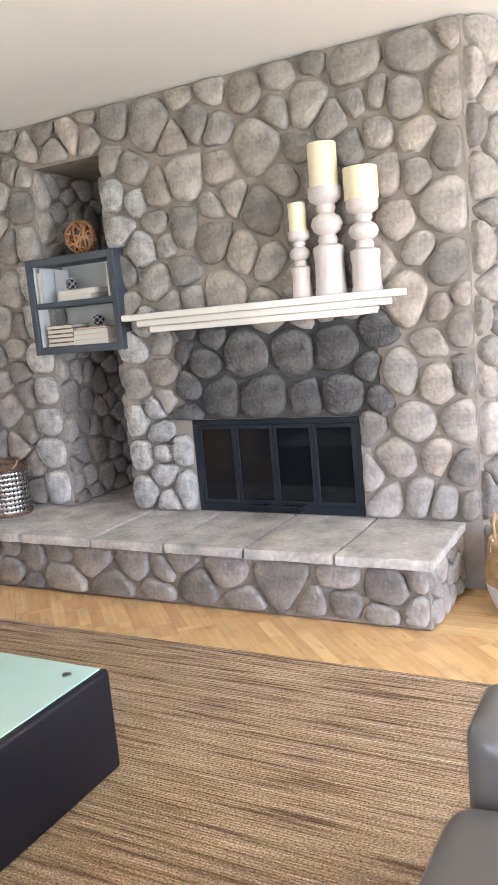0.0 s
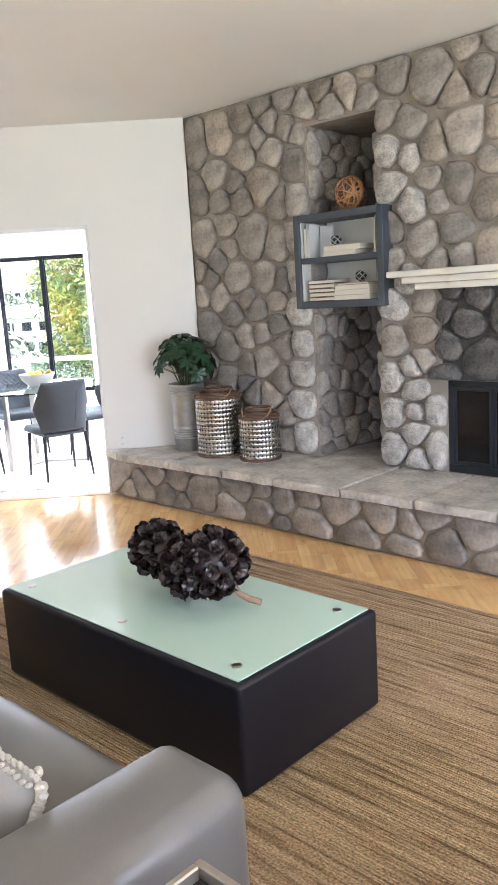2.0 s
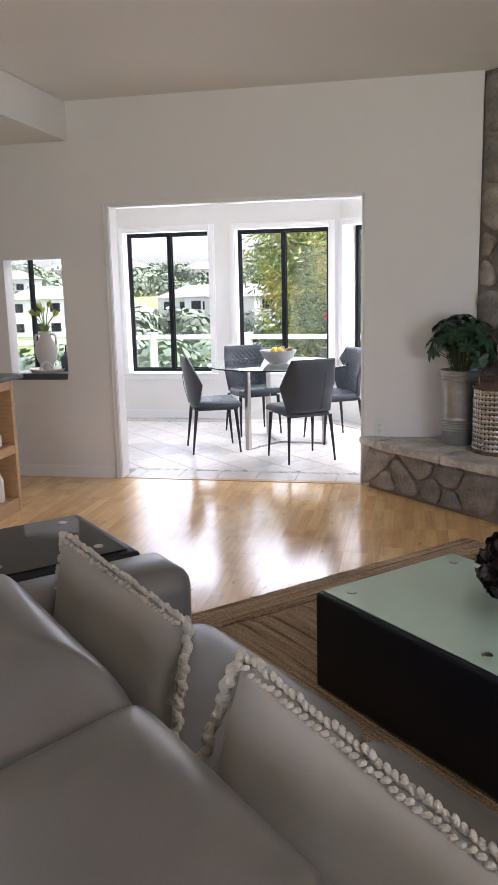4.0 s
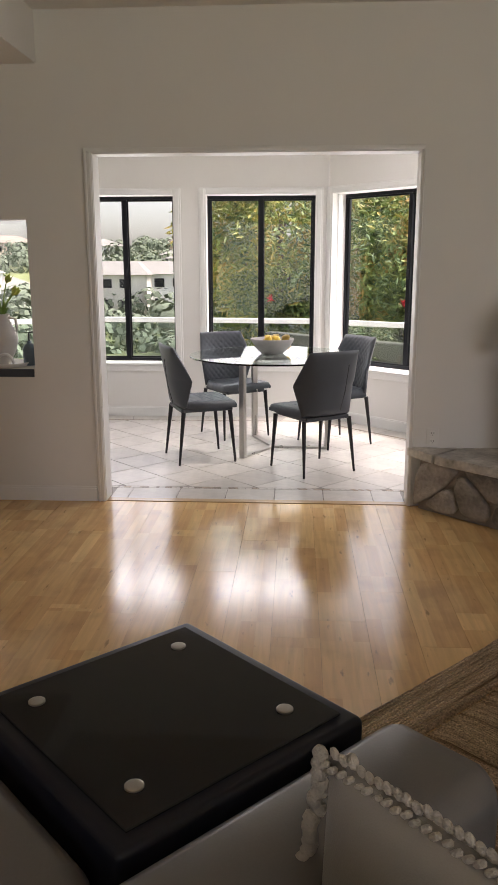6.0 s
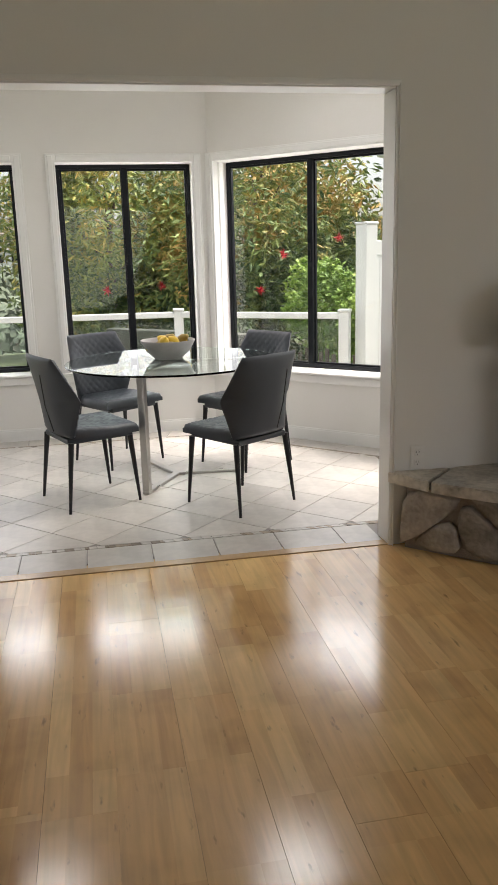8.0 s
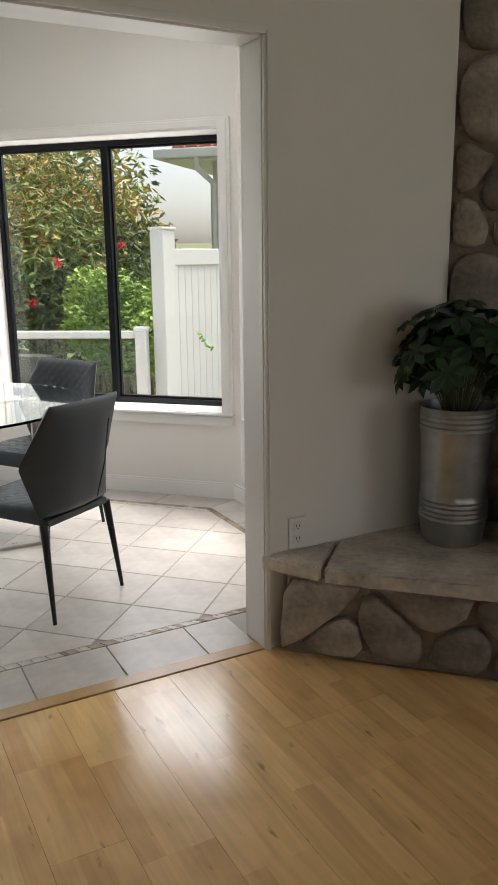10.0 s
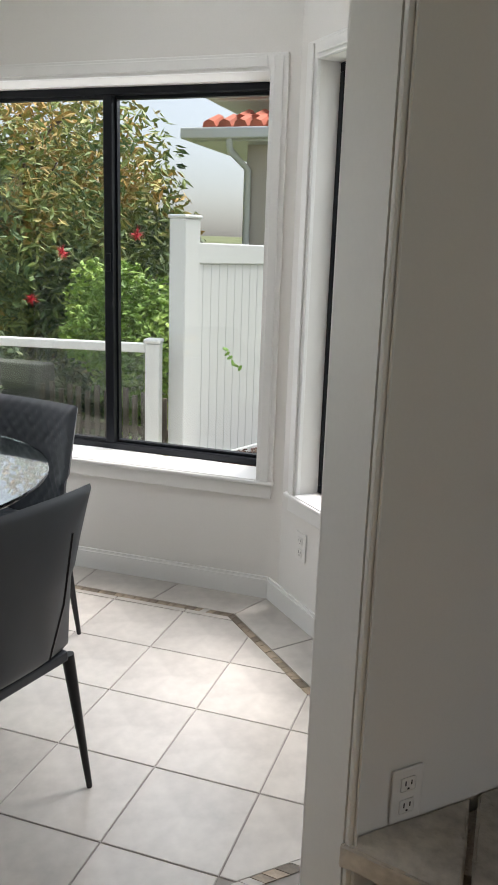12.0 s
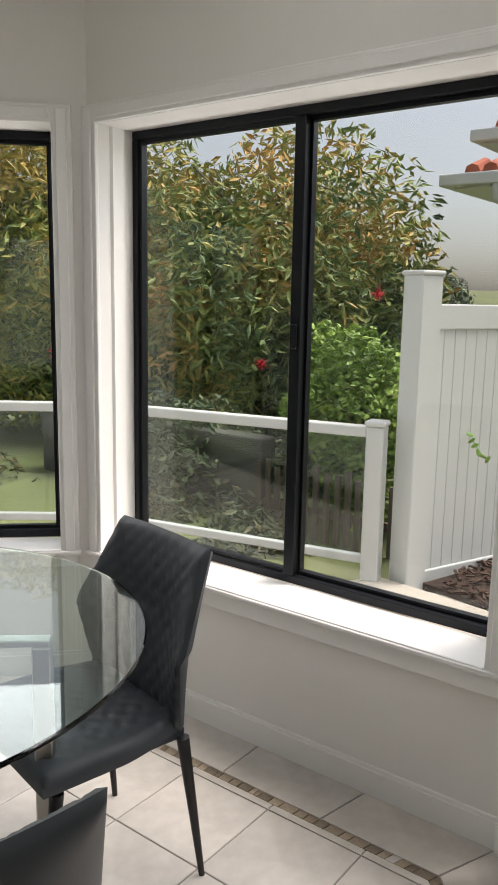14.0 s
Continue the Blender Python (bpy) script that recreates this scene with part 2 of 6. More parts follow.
def add_box(bm, x0, x1, y0, y1, z0, z1, r=0.0, segs=2, m=None):
    """A box, with edges rounded by r."""
    made = bmesh.ops.create_cube(bm, size=1)["verts"]
    for v in made:
        v.co = Vector(((x0 + x1) / 2 + v.co.x * (x1 - x0), (y0 + y1) / 2 + v.co.y * (y1 - y0), (z0 + z1) / 2 + v.co.z * (z1 - z0)))
    if r:
        edges = list({e for v in made for e in v.link_edges})
        out = bmesh.ops.bevel(bm, geom=edges, offset=r, segments=segs, affect="EDGES", profile=0.5)
        made = list({v for f in out["faces"] for v in f.verts} | {v for v in made if v.is_valid})
    if m is not None:
        bmesh.ops.transform(bm, matrix=m, verts=[v for v in made if v.is_valid])
    return bm


def box(*a, **k):
    return add_box(bmesh.new(), *a, **k)


def prism(poly, z0, z1):
    """An upright slab over a plan outline."""
    bm = bmesh.new()
    low, high = [bm.verts.new((*p, z0)) for p in poly], [bm.verts.new((*p, z1)) for p in poly]
    bm.faces.new(low[::-1]), bm.faces.new(high)
    for i in range(len(poly)):
        j = (i + 1) % len(poly)
        bm.faces.new((low[i], low[j], high[j], high[i]))
    return bm


def lathe(profile, segs=32, bm=None, x=0, y=0):
    bm = bm or bmesh.new()
    rings = []
    for r, z in profile:
        if r < 1e-5:
            rings.append([bm.verts.new((x, y, z))])
        else:
            rings.append([bm.verts.new((x + r * math.cos(2 * math.pi * k / segs), y + r * math.sin(2 * math.pi * k / segs), z)) for k in range(segs)])
    for a, b in zip(rings, rings[1:]):
        for k in range(segs):
            j = (k + 1) % segs
            quad = [a[k % len(a)], a[j % len(a)], b[j % len(b)], b[k % len(b)]]
            quad = list(dict.fromkeys(quad))
            if len(quad) > 2:
                bm.faces.new(quad)
    return bm


def tube(points, r, segs=8, bm=None, closed=False, flat=1.0):
    """A round bar along points; r may be one radius or a list."""
    bm = bm or bmesh.new()
    pts = [Vector(p) for p in points]
    rings, up = [], None
    for i, p in enumerate(pts):
        a, b = (pts[i - 1], pts[(i + 1) % len(pts)]) if closed else (pts[max(i - 1, 0)], pts[min(i + 1, len(pts) - 1)])
        d = (b - a).normalized()
        if up is None:
            up = d.orthogonal().normalized()
        up = (up - d * up.dot(d)).normalized()
        side = d.cross(up)
        rad = r[i] if isinstance(r, (list, tuple)) else r
        rings.append([bm.verts.new(p + (up * math.cos(2 * math.pi * k / segs) + side * math.sin(2 * math.pi * k / segs) * flat) * rad) for k in range(segs)])
    pairs = list(zip(rings, rings[1:])) + ([(rings[-1], rings[0])] if closed else [])
    for a, b in pairs:
        for k in range(segs):
            j = (k + 1) % segs
            bm.faces.new((a[k], a[j], b[j], b[k]))
    if not closed:
        bm.faces.new(rings[0][::-1]), bm.faces.new(rings[-1])
    return bm


def cushion(cx, cy, cz, lx, ly, lz, e=0.35, nu=40, nv=20, bm=None, m=None, ez=None):
    """A rounded, puffed block."""
    bm = bm or bmesh.new()
    ez = ez or e
    pw = lambda c, q: math.copysign(abs(c) ** q, c)
    rings = []
    for i in range(nv + 1):
        v = -math.pi / 2 + math.pi * i / nv
        cv, sv = pw(math.cos(v), ez), pw(math.sin(v), ez)
        if i in (0, nv):
            rings.append([bm.verts.new((cx, cy, cz + sv * lz / 2))])
        else:
            rings.append([bm.verts.new((cx + cv * pw(math.cos(2 * math.pi * k / nu), e) * lx / 2, cy + cv * pw(math.sin(2 * math.pi * k / nu), e) * ly / 2, cz + sv * lz / 2)) for k in range(nu)])
    for a, b in zip(rings, rings[1:]):
        for k in range(nu):
            j = (k + 1) % nu
            quad = list(dict.fromkeys([a[k % len(a)], a[j % len(a)], b[j % len(b)], b[k % len(b)]]))
            bm.faces.new(quad)
    if m is not None:
        bmesh.ops.transform(bm, matrix=m, verts=[v for r in rings for v in r])
    return bm


def frame_of(p, q, z=0.0, side=1):
    """Local axes of a wall from p to q: x along it, y out through it (side), z up."""
    d = Vector((q[0] - p[0], q[1] - p[1], 0)).normalized()
    y = Vector((-d.y, d.x, 0)) * side
    m = Matrix(((d.x, y.x, 0, p[0]), (d.y, y.y, 0, p[1]), (0, 0, 1, z), (0, 0, 0, 1)))
    return m


def wall_with_holes(name, length, height, thick, holes, m, material, label="", start=0.0):
    """A wall in local axes with openings (u0, u1, z0, z1) that go through it."""
    us = sorted({start, length} | {u for h in holes for u in h[:2]})
    zs = sorted({0.0, height} | {z for h in holes for z in h[2:]})
    us, zs = [u for u in us if start <= u <= length], [z for z in zs if 0 <= z <= height]
    solid = lambda i, j: 0 <= i < len(us) - 1 and 0 <= j < len(zs) - 1 and not any(
        h[0] - 1e-6 <= us[i] and us[i + 1] <= h[1] + 1e-6 and h[2] - 1e-6 <= zs[j] and zs[j + 1] <= h[3] + 1e-6 for h in holes)
    bm = bmesh.new()
    vs = {}
    V = lambda i, w, j: vs.setdefault((i, w, j), bm.verts.new((us[i], w * thick, zs[j]))) if (i, w, j) not in vs else vs[(i, w, j)]
    for i in range(len(us) - 1):
        for j in range(len(zs) - 1):
            if not solid(i, j):
                continue
            for w in (0, 1):
                bm.faces.new((V(i, w, j), V(i + 1, w, j), V(i + 1, w, j + 1), V(i, w, j + 1)))
            if not solid(i - 1, j):
                bm.faces.new((V(i, 0, j), V(i, 1, j), V(i, 1, j + 1), V(i, 0, j + 1)))
            if not solid(i + 1, j):
                bm.faces.new((V(i + 1, 0, j), V(i + 1, 1, j), V(i + 1, 1, j + 1), V(i + 1, 0, j + 1)))
            if not solid(i, j - 1):
                bm.faces.new((V(i, 0, j), V(i + 1, 0, j), V(i + 1, 1, j), V(i, 1, j)))
            if not solid(i, j + 1):
                bm.faces.new((V(i, 0, j + 1), V(i + 1, 0, j + 1), V(i + 1, 1, j + 1), V(i, 1, j + 1)))
    bmesh.ops.transform(bm, matrix=m, verts=bm.verts)
    return tagged(part(name, bm, material), label, "wall", kind="structure")


WINDOW_COUNT = [0]


def window(m, u0, u1, z0, z1, split=0.5, casing=0.062, depth=0.147, sill=True, door=False):
    """A black sliding window in local wall axes, with its white casing and sill."""
    WINDOW_COUNT[0] += 1
    w = new(("door_" if door else "window_") + str(WINDOW_COUNT[0]))
    tagged(w, "black aluminium sliding door to the deck" if door else "black aluminium sliding window in a white cased opening", "door" if door else "window", kind="structure")
    w.matrix_world = m
    b, d0, d1 = 0.03, depth, depth + 0.055
    bm = bmesh.new()
    add_box(bm, u0, u1, d0, d1, z0, z0 + b, 0.003, 1)
    add_box(bm, u0, u1, d0, d1, z1 - b, z1, 0.003, 1)
    add_box(bm, u0, u0 + b * 0.9, d0, d1, z0 + b, z1 - b, 0.003, 1)
    add_box(bm, u1 - b * 0.9, u1, d0, d1, z0 + b, z1 - b, 0.003, 1)
    part("window_frame", bm, BLACK, w)
    um = u0 + (u1 - u0) * split
    bm = box(um - 0.02, um + 0.02, d0 - 0.006, d1 - 0.01, z0 + b, z1 - b, 0.003, 1)
    add_box(bm, um - 0.012, um + 0.012, d0 - 0.018, d0 - 0.006, 1.32, 1.4, 0.003, 1)
    part("mullion", bm, BLACK, w)
    for a, c, dd in ((u0 + b * 0.9, um - 0.016, 0.02), (um + 0.016, u1 - b * 0.9, 0.036)):
        bm = box(a, c, d0 + dd, d0 + dd + 0.005, z0 + b, z1 - b)
        pane = part("pane", bm, PANE, w)
        pane.visible_shadow = False
        bm = bmesh.new()
        for q in ((a, a + 0.013, z0 + b, z1 - b), (c - 0.013, c, z0 + b, z1 - b), (a + 0.013, c - 0.013, z0 + b, z0 + b + 0.013), (a + 0.013, c - 0.013, z1 - b - 0.013, z1 - b)):
            add_box(bm, q[0], q[1], d0 + dd - 0.01, d0 + dd + 0.016, q[2], q[3])
        part("sash", bm, BLACK, w)
    zs = z0 - 0.022
    bm = bmesh.new()
    k = casing
    for q in ((u0 - k, u0, zs if sill else z0, z1 + k), (u1, u1 + k, zs if sill else z0, z1 + k), (u0, u1, z1, z1 + k)):
        add_box(bm, q[0] - 0.004, q[1] + 0.004, -0.018, 0.0, q[2], q[3], 0.004, 2)
        add_box(bm, q[0] + 0.012, q[1] - 0.012, -0.026, -0.018, q[2] + (0.012 if q[0] == u0 else 0), q[3] - 0.012, 0.003, 1)
    part("casing", bm, TRIM, w)
    if sill:
        bm = box(u0 - 0.0, u1 + 0.0, -0.028, d0, zs, z0, 0.006, 2)
        add_box(bm, u0 - k, u1 + k, -0.018, 0, zs - 0.06, zs - 0.002, 0.005, 2)
        add_box(bm, u0 - k - 0.01, u1 + k + 0.01, -0.034, -0.0, zs - 0.0, zs + 0.016, 0.005, 2)
        part("window_sill", bm, TRIM, w)
    return w


def clip_poly(poly, px, py, nx, ny):
    """Keeps the part of a plan outline with (p - (px, py)) . (nx, ny) <= 0."""
    out = []
    for i in range(len(poly)):
        a, b = poly[i - 1], poly[i]
        da, db = (a[0] - px) * nx + (a[1] - py) * ny, (b[0] - px) * nx + (b[1] - py) * ny
        if (da <= 0) != (db <= 0):
            k = da / (da - db)
            out.append((a[0] + (b[0] - a[0]) * k, a[1] + (b[1] - a[1]) * k))
        if db <= 0:
            out.append(b)
    return out


# ---- structure ----
H = 2.815
DOOR_F, DOOR_B = 6.371, 6.505
S0, S1 = -2.94, -1.07
FAR = 9.21
DOORWALL = frame_of(sn(-5.6, DOOR_F), sn(-0.2, DOOR_F))


def u_of(s):
    return s + 5.6


wall_with_holes("wall_doorway", u_of(-0.28), H, DOOR_B - DOOR_F, [(u_of(S0), u_of(S1), 0, 2.068), (u_of(-3.82), u_of(-3.34), 0.8, 1.703)], DOORWALL, WHITE, "matt white wall with a wide cased opening to the dining nook")
c23 = (-7.56, 5.47)
c34 = (-5.93, 5.47)
s4 = (c34[0] + c34[1]) / R2
s_left = -4.09
cl = sn(s_left, FAR)
cl2 = (cl[0], cl[1] - 1.63)
s5 = (cl2[0] + cl2[1]) / R2
TH = 0.2
WZ0, WZ1 = 0.522, 2.067
mf = frame_of(sn(s_left, FAR), c23)
Lf = (Vector(c23) - Vector(sn(s_left, FAR))).length
w_f = [(-3.89 - s_left, -2.908 - s_left), (-2.61 - s_left, -1.597 - s_left)]
wall_with_holes("wall_windows", Lf + 0.09, H, TH, [(a, b, WZ0 - 0.022, WZ1) for a, b in w_f], mf, WHITE, "white dining nook wall with two black windows", start=-0.09)
m3 = frame_of(c23, c34)
L3 = c34[0] - c23[0]
wall_with_holes("wall_bay", L3 + 0.08, H, TH, [(0.055, 1.563, WZ0 - 0.022, WZ1)], m3, WHITE, "white dining nook wall with a wide black window", start=0.0)
m4 = frame_of(c34, sn(s4, DOOR_B))
L4 = (c34[1] - c34[0]) / R2 - DOOR_B
wall_with_holes("wall_side", L4, H, TH, [(0.215, 1.2, WZ0 - 0.022, WZ1)], m4, WHITE, "white dining nook side wall with a black window", start=0.08)
m5 = frame_of(cl2, cl)
wall_with_holes("wall_slider", 1.63, H, TH, [(0.08, 1.55, 0.0, 2.12)], m5, WHITE, "white dining nook wall with a sliding door", start=-0.08)
m6 = frame_of(sn(s5, DOOR_B), cl2)
wall_with_holes("wall_corner", (Vector(cl2) - Vector(sn(s5, DOOR_B))).length, H, TH, [], m6, WHITE, "plain white dining nook wall")
for a, b in w_f:
    window(mf, a, b, WZ0, WZ1)
window(m3, 0.055, 1.563, WZ0, WZ1, split=0.493, depth=0.165)
window(m4, 0.215, 1.2, WZ0, WZ1, depth=0.078)
window(m5, 0.08, 1.55, 0.0, 2.12, sill=False, door=True)

# outer shell of the living room
wall_with_holes("wall_east", 8.2, H, 0.15, [(3.0, 6.2, 0.1, 2.4)], frame_of((3.0, -3.0), (3.0, 5.2), side=-1), WHITE, "plain white living room wall with a wide opening")
wall_with_holes("wall_south", 11.5, H, 0.15, [(6.5, 9.5, 0.1, 2.4)], frame_of((-8.5, -3.0), (3.0, -3.0), side=-1), WHITE, "plain white living room wall with a wide opening")
wall_with_holes("wall_kitchen", 3.62, H, 0.15, [], frame_of((-8.5, -3.0), (-8.5, 0.62)), WHITE, "plain white kitchen wall")
wall_with_holes("wall_north", 3.9, H, 0.15, [], frame_of((-0.9, 5.2), (3.0, 5.2)), WHITE, "plain white living room wall")

tagged(part("ceiling", prism([(3.15, -3.15), (3.15, 5.35), (-3.9, 5.35), sn(-0.3, DOOR_F + 0.06), sn(-5.6, DOOR_F + 0.06), (-8.65, -3.15)], H, H + 0.12), CEIL), "smooth off-white flat ceiling", "ceiling", kind="structure")
def dining_ceiling():
    outline = [sn(s5 - 0.2, DOOR_F + 0.07), sn(s4 + 0.2, DOOR_F + 0.07), (c34[0] + 0.2, c34[1] + 0.2), (c23[0], c23[1] + 0.2), sn(s_left, FAR + 0.2), (cl2[0] - 0.2, cl2[1])]
    half, (sa, na), (sb, nb) = 0.28, SKYLIGHTS[0], SKYLIGHTS[1]
    n0, n1 = (na + nb) / 2 - half, (na + nb) / 2 + half
    k = 1 / R2
    below = lambda poly, n: clip_poly(poly, *sn(0, n), -k, k)
    above = lambda poly, n: clip_poly(poly, *sn(0, n), k, -k)
    left = lambda poly, s: clip_poly(poly, *sn(s, 0), k, k)
    right = lambda poly, s: clip_poly(poly, *sn(s, 0), -k, -k)
    band = above(below(outline, n1), n0)
    bm = bmesh.new()
    for poly in (below(outline, n0), above(outline, n1), left(band, sb - half), left(right(band, sb + half), sa - half), right(band, sa + half)):
        low, high = [bm.verts.new((*p, H)) for p in poly], [bm.verts.new((*p, H + 0.12)) for p in poly]
        bm.faces.new(low[::-1]), bm.faces.new(high)
        for i in range(len(poly)):
            j = (i + 1) % len(poly)
            bm.faces.new((low[i], low[j], high[j], high[i]))
    tagged(part("ceiling_dining", bm, CEIL), "smooth white dining nook ceiling with two square skylights", "ceiling", kind="structure")
    for sc, nc in SKYLIGHTS:
        t = tagged(new("window_skylight"), "square skylight in a white shaft over the dining nook", "skylight", kind="structure")
        t.matrix_world = frame_of(sn(sc, (n0 + n1) / 2), sn(sc + 1, (n0 + n1) / 2), H)
        bm = bmesh.new()
        for q in ((-half - 0.02, half + 0.02, -half - 0.02, -half), (-half - 0.02, half + 0.02, half, half + 0.02), (-half - 0.02, -half, -half, half), (half, half + 0.02, -half, half)):
            add_box(bm, *q, 0.121, 0.3)
        part("shaft", bm, CEIL, t)
        pane = part("pane", box(-half + 0.001, half - 0.001, -half + 0.001, half - 0.001, 0.24, 0.246), PANE, t)
        pane.visible_shadow = False


dining_ceiling()
tagged(part("ceiling_soffit", prism([sn(-3.23, DOOR_F), sn(-5.6, DOOR_F), sn(-5.6, 3.2), sn(-3.23, 3.2)], 2.54, H - 0.004), CEIL), "dropped plaster soffit over the kitchen side", "ceiling", kind="structure")

OCT = [sn(s5, DOOR_F), sn(s4, DOOR_F), c34, c23, cl, cl2]
tagged(part("floor", prism([(3.15, -3.15), (3.15, 5.35), (-3.9, 5.35), sn(-0.3, DOOR_B), sn(-5.6, DOOR_B), (-8.65, -3.15)], -0.2, -0.012), WOOD), "glossy honey maple board floor of the living room", "floor", kind="structure")
tagged(part("floor_dining", prism([sn(s5 - 0.05, DOOR_B + 0.001), sn(s4 + 0.05, DOOR_B + 0.001), (c34[0] + 0.05, c34[1] + 0.05), (c23[0], c23[1] + 0.05), sn(s_left, FAR + 0.05), (cl2[0] - 0.05, cl2[1])], -0.2, -0.004), GROUT), "pale square stone tiles with grey grout", "floor", kind="structure")


# ---- fireplace ----
def stone_cells(u0, u1, v0, v1, size, rng, fixed=(), holes=(), stretch=1.12):
    """Voronoi outlines of field stones of mixed size over a rectangle."""
    seeds = [(u, v, r) for u, v, r in fixed]
    for attempt in range(9000):
        u, v = rng.uniform(u0 + 0.02, u1 - 0.02), rng.uniform(v0 + 0.02, v1 - 0.02)
        r = size * rng.choice((0.62, 0.85, 1.0, 1.15, 1.3)) * (1 if attempt < 5000 else 0.7)
        if any(h[0] - 0.05 < u < h[1] + 0.05 and h[2] - 0.05 < v < h[3] + 0.05 for h in holes):
            continue
        if all(((u - a) * stretch) ** 2 + (v - b) ** 2 > ((r + q) / 2) ** 2 for a, b, q in seeds):
            seeds.append((u, v, r))
    cells = []
    for i, (u, v, r) in enumerate(seeds):
        poly = [(u0, v0), (u1, v0), (u1, v1), (u0, v1)]
        near = sorted((j for j in range(len(seeds)) if j != i), key=lambda j: (seeds[j][0] - u) ** 2 + (seeds[j][1] - v) ** 2)[:22]
        for j in near:
            a, b, q = seeds[j]
            k = 0.5 + 0.22 * (r - q) / (r + q)
            poly = clip_poly(poly, u + (a - u) * k, v + (b - v) * k, a - u, b - v)
            if not poly:
                break
        for h in holes:
            if not poly:
                break
            us, vs = [p[0] for p in poly], [p[1] for p in poly]
            if max(us) > h[0] and min(us) < h[1] and max(vs) > h[2] and min(vs) < h[3]:
                gaps = [(h[0] - u, h[0], 0, 1, 0), (u - h[1], h[1], 0, -1, 0), (h[2] - v, 0, h[2], 0, 1), (v - h[3], 0, h[3], 0, -1)]
                _, px, py, nx, ny = max(gaps)
                poly = clip_poly(poly, px, py, nx, ny)
        if len(poly) > 2:
            cells.append(((u, v), poly))
    return cells


def soften(poly, gap, rng, points=14):
    cx, cy = sum(p[0] for p in poly) / len(poly), sum(p[1] for p in poly) / len(poly)
    out = []
    for x, y in poly:
        d = math.hypot(x - cx, y - cy) or 1
        k = max(0.3, 1 - gap / d)
        out.append((cx + (x - cx) * k, cy + (y - cy) * k))
    for cut in (0.2, 0.25):
        nxt = []
        for i in range(len(out)):
            a, b = out[i - 1], out[i]
            nxt += [(a[0] + (b[0] - a[0]) * cut, a[1] + (b[1] - a[1]) * cut), (a[0] + (b[0] - a[0]) * (1 - cut), a[1] + (b[1] - a[1]) * (1 - cut))]
        out = nxt
    lens = [math.dist(out[i - 1], out[i]) for i in range(len(out))]
    total, res, i, acc = sum(lens), [], 0, 0.0
    for k in range(points):
        want = total * k / points
        while acc + lens[i] < want:
            acc += lens[i]
            i += 1
        t = (want - acc) / (lens[i] or 1)
        a, b = out[i - 1], out[i]
        res.append((a[0] + (b[0] - a[0]) * t + rng.uniform(-1, 1) * 0.0042, a[1] + (b[1] - a[1]) * t + rng.uniform(-1, 1) * 0.0042))
    return (cx, cy), res


def stone(name, centre, outline, m, depth, material, parent, rng):
    """One rounded stone that stands out of a wall; m: wall axes, x along, y up the wall, z out of it."""
    cx, cy = centre
    tilt = (rng.uniform(-0.12, 0.12), rng.uniform(-0.12, 0.12))
    verts, faces = [], []
    n = len(outline)
    for k, h in ((1.0, -0.35), (0.99, 0.3), (0.945, 0.72), (0.8, 0.95), (0.42, 1.02)):
        for x, y in outline:
            x2, y2 = (x - cx) * k, (y - cy) * k
            z = depth * h + (x2 * tilt[0] + y2 * tilt[1]) * (1 if h > 0 else 0) + (rng.uniform(-0.003, 0.003) if h > 0.5 else 0)
            verts.append((x2, y2, z))
    verts.append((0, 0, depth * 1.03))
    for r in range(4):
        for i in range(n):
            j = (i + 1) % n
            faces.append((r * n + i, r * n + j, (r + 1) * n + j, (r + 1) * n + i))
    faces += [(4 * n + i, 4 * n + (i + 1) % n, 5 * n) for i in range(n)]
    me = bpy.data.meshes.new(name)
    me.from_pydata(verts, [], faces)
    me.shade_smooth()
    ob = link(name, me, material, parent)
    ob.matrix_world = m @ Matrix.Translation((cx, cy, 0))
    return ob


def plane_axes(origin, along_, up, out):
    m = Matrix.Identity(4)
    for i, v in enumerate((along_, up, out, origin)):
        for r in range(3):
            m[r][i] = v[r]
    return m


FY = 4.335
FX0, FX1 = -4.70, -0.87
NK0, NK1, NKZ = -3.575, -3.03, 2.55
HZ = 0.368
FB = (-2.57, -1.5, HZ, 0.932)
rs = random.Random(11)
fw = wall_with_holes("wall_fireplace", FX1 - FX0 + 0.25, H, 0.95, [(NK0 - FX0 + 0.25, NK1 - FX0 + 0.25, HZ - 0.1, NKZ), (FB[0] - FX0 + 0.25, FB[1] - FX0 + 0.25, HZ, FB[3])],
                     frame_of((FX0 - 0.25, FY), (FX1, FY)), MORTAR, "tall river stone fireplace wall with a deep nook")
mface = plane_axes((0, FY, 0), (1, 0, 0), (0, 0, 1), (0, -1, 0))
fixed = []
z = 0.49
while z < 2.5:
    fixed.append((NK1 + 0.085 + rs.uniform(-0.01, 0.01), z, 0.2))
    z += rs.uniform(0.2, 0.25)
z = 0.5
while z < 2.5:
    fixed.append((NK0 - 0.09 + rs.uniform(-0.01, 0.01), z, 0.21))
    z += rs.uniform(0.2, 0.27)
fixed += [(-2.62, 0.52, 0.2), (-2.6, 0.75, 0.2), (-2.58, 0.95, 0.16)]
fixed += [(-2.34, 1.06, 0.24), (-2.06, 1.05, 0.3), (-1.8, 1.03, 0.14), (-1.56, 1.05, 0.28), (-2.44, 1.28, 0.2), (-2.14, 1.3, 0.26), (-1.86, 1.32, 0.26), (-1.58, 1.31, 0.27)]
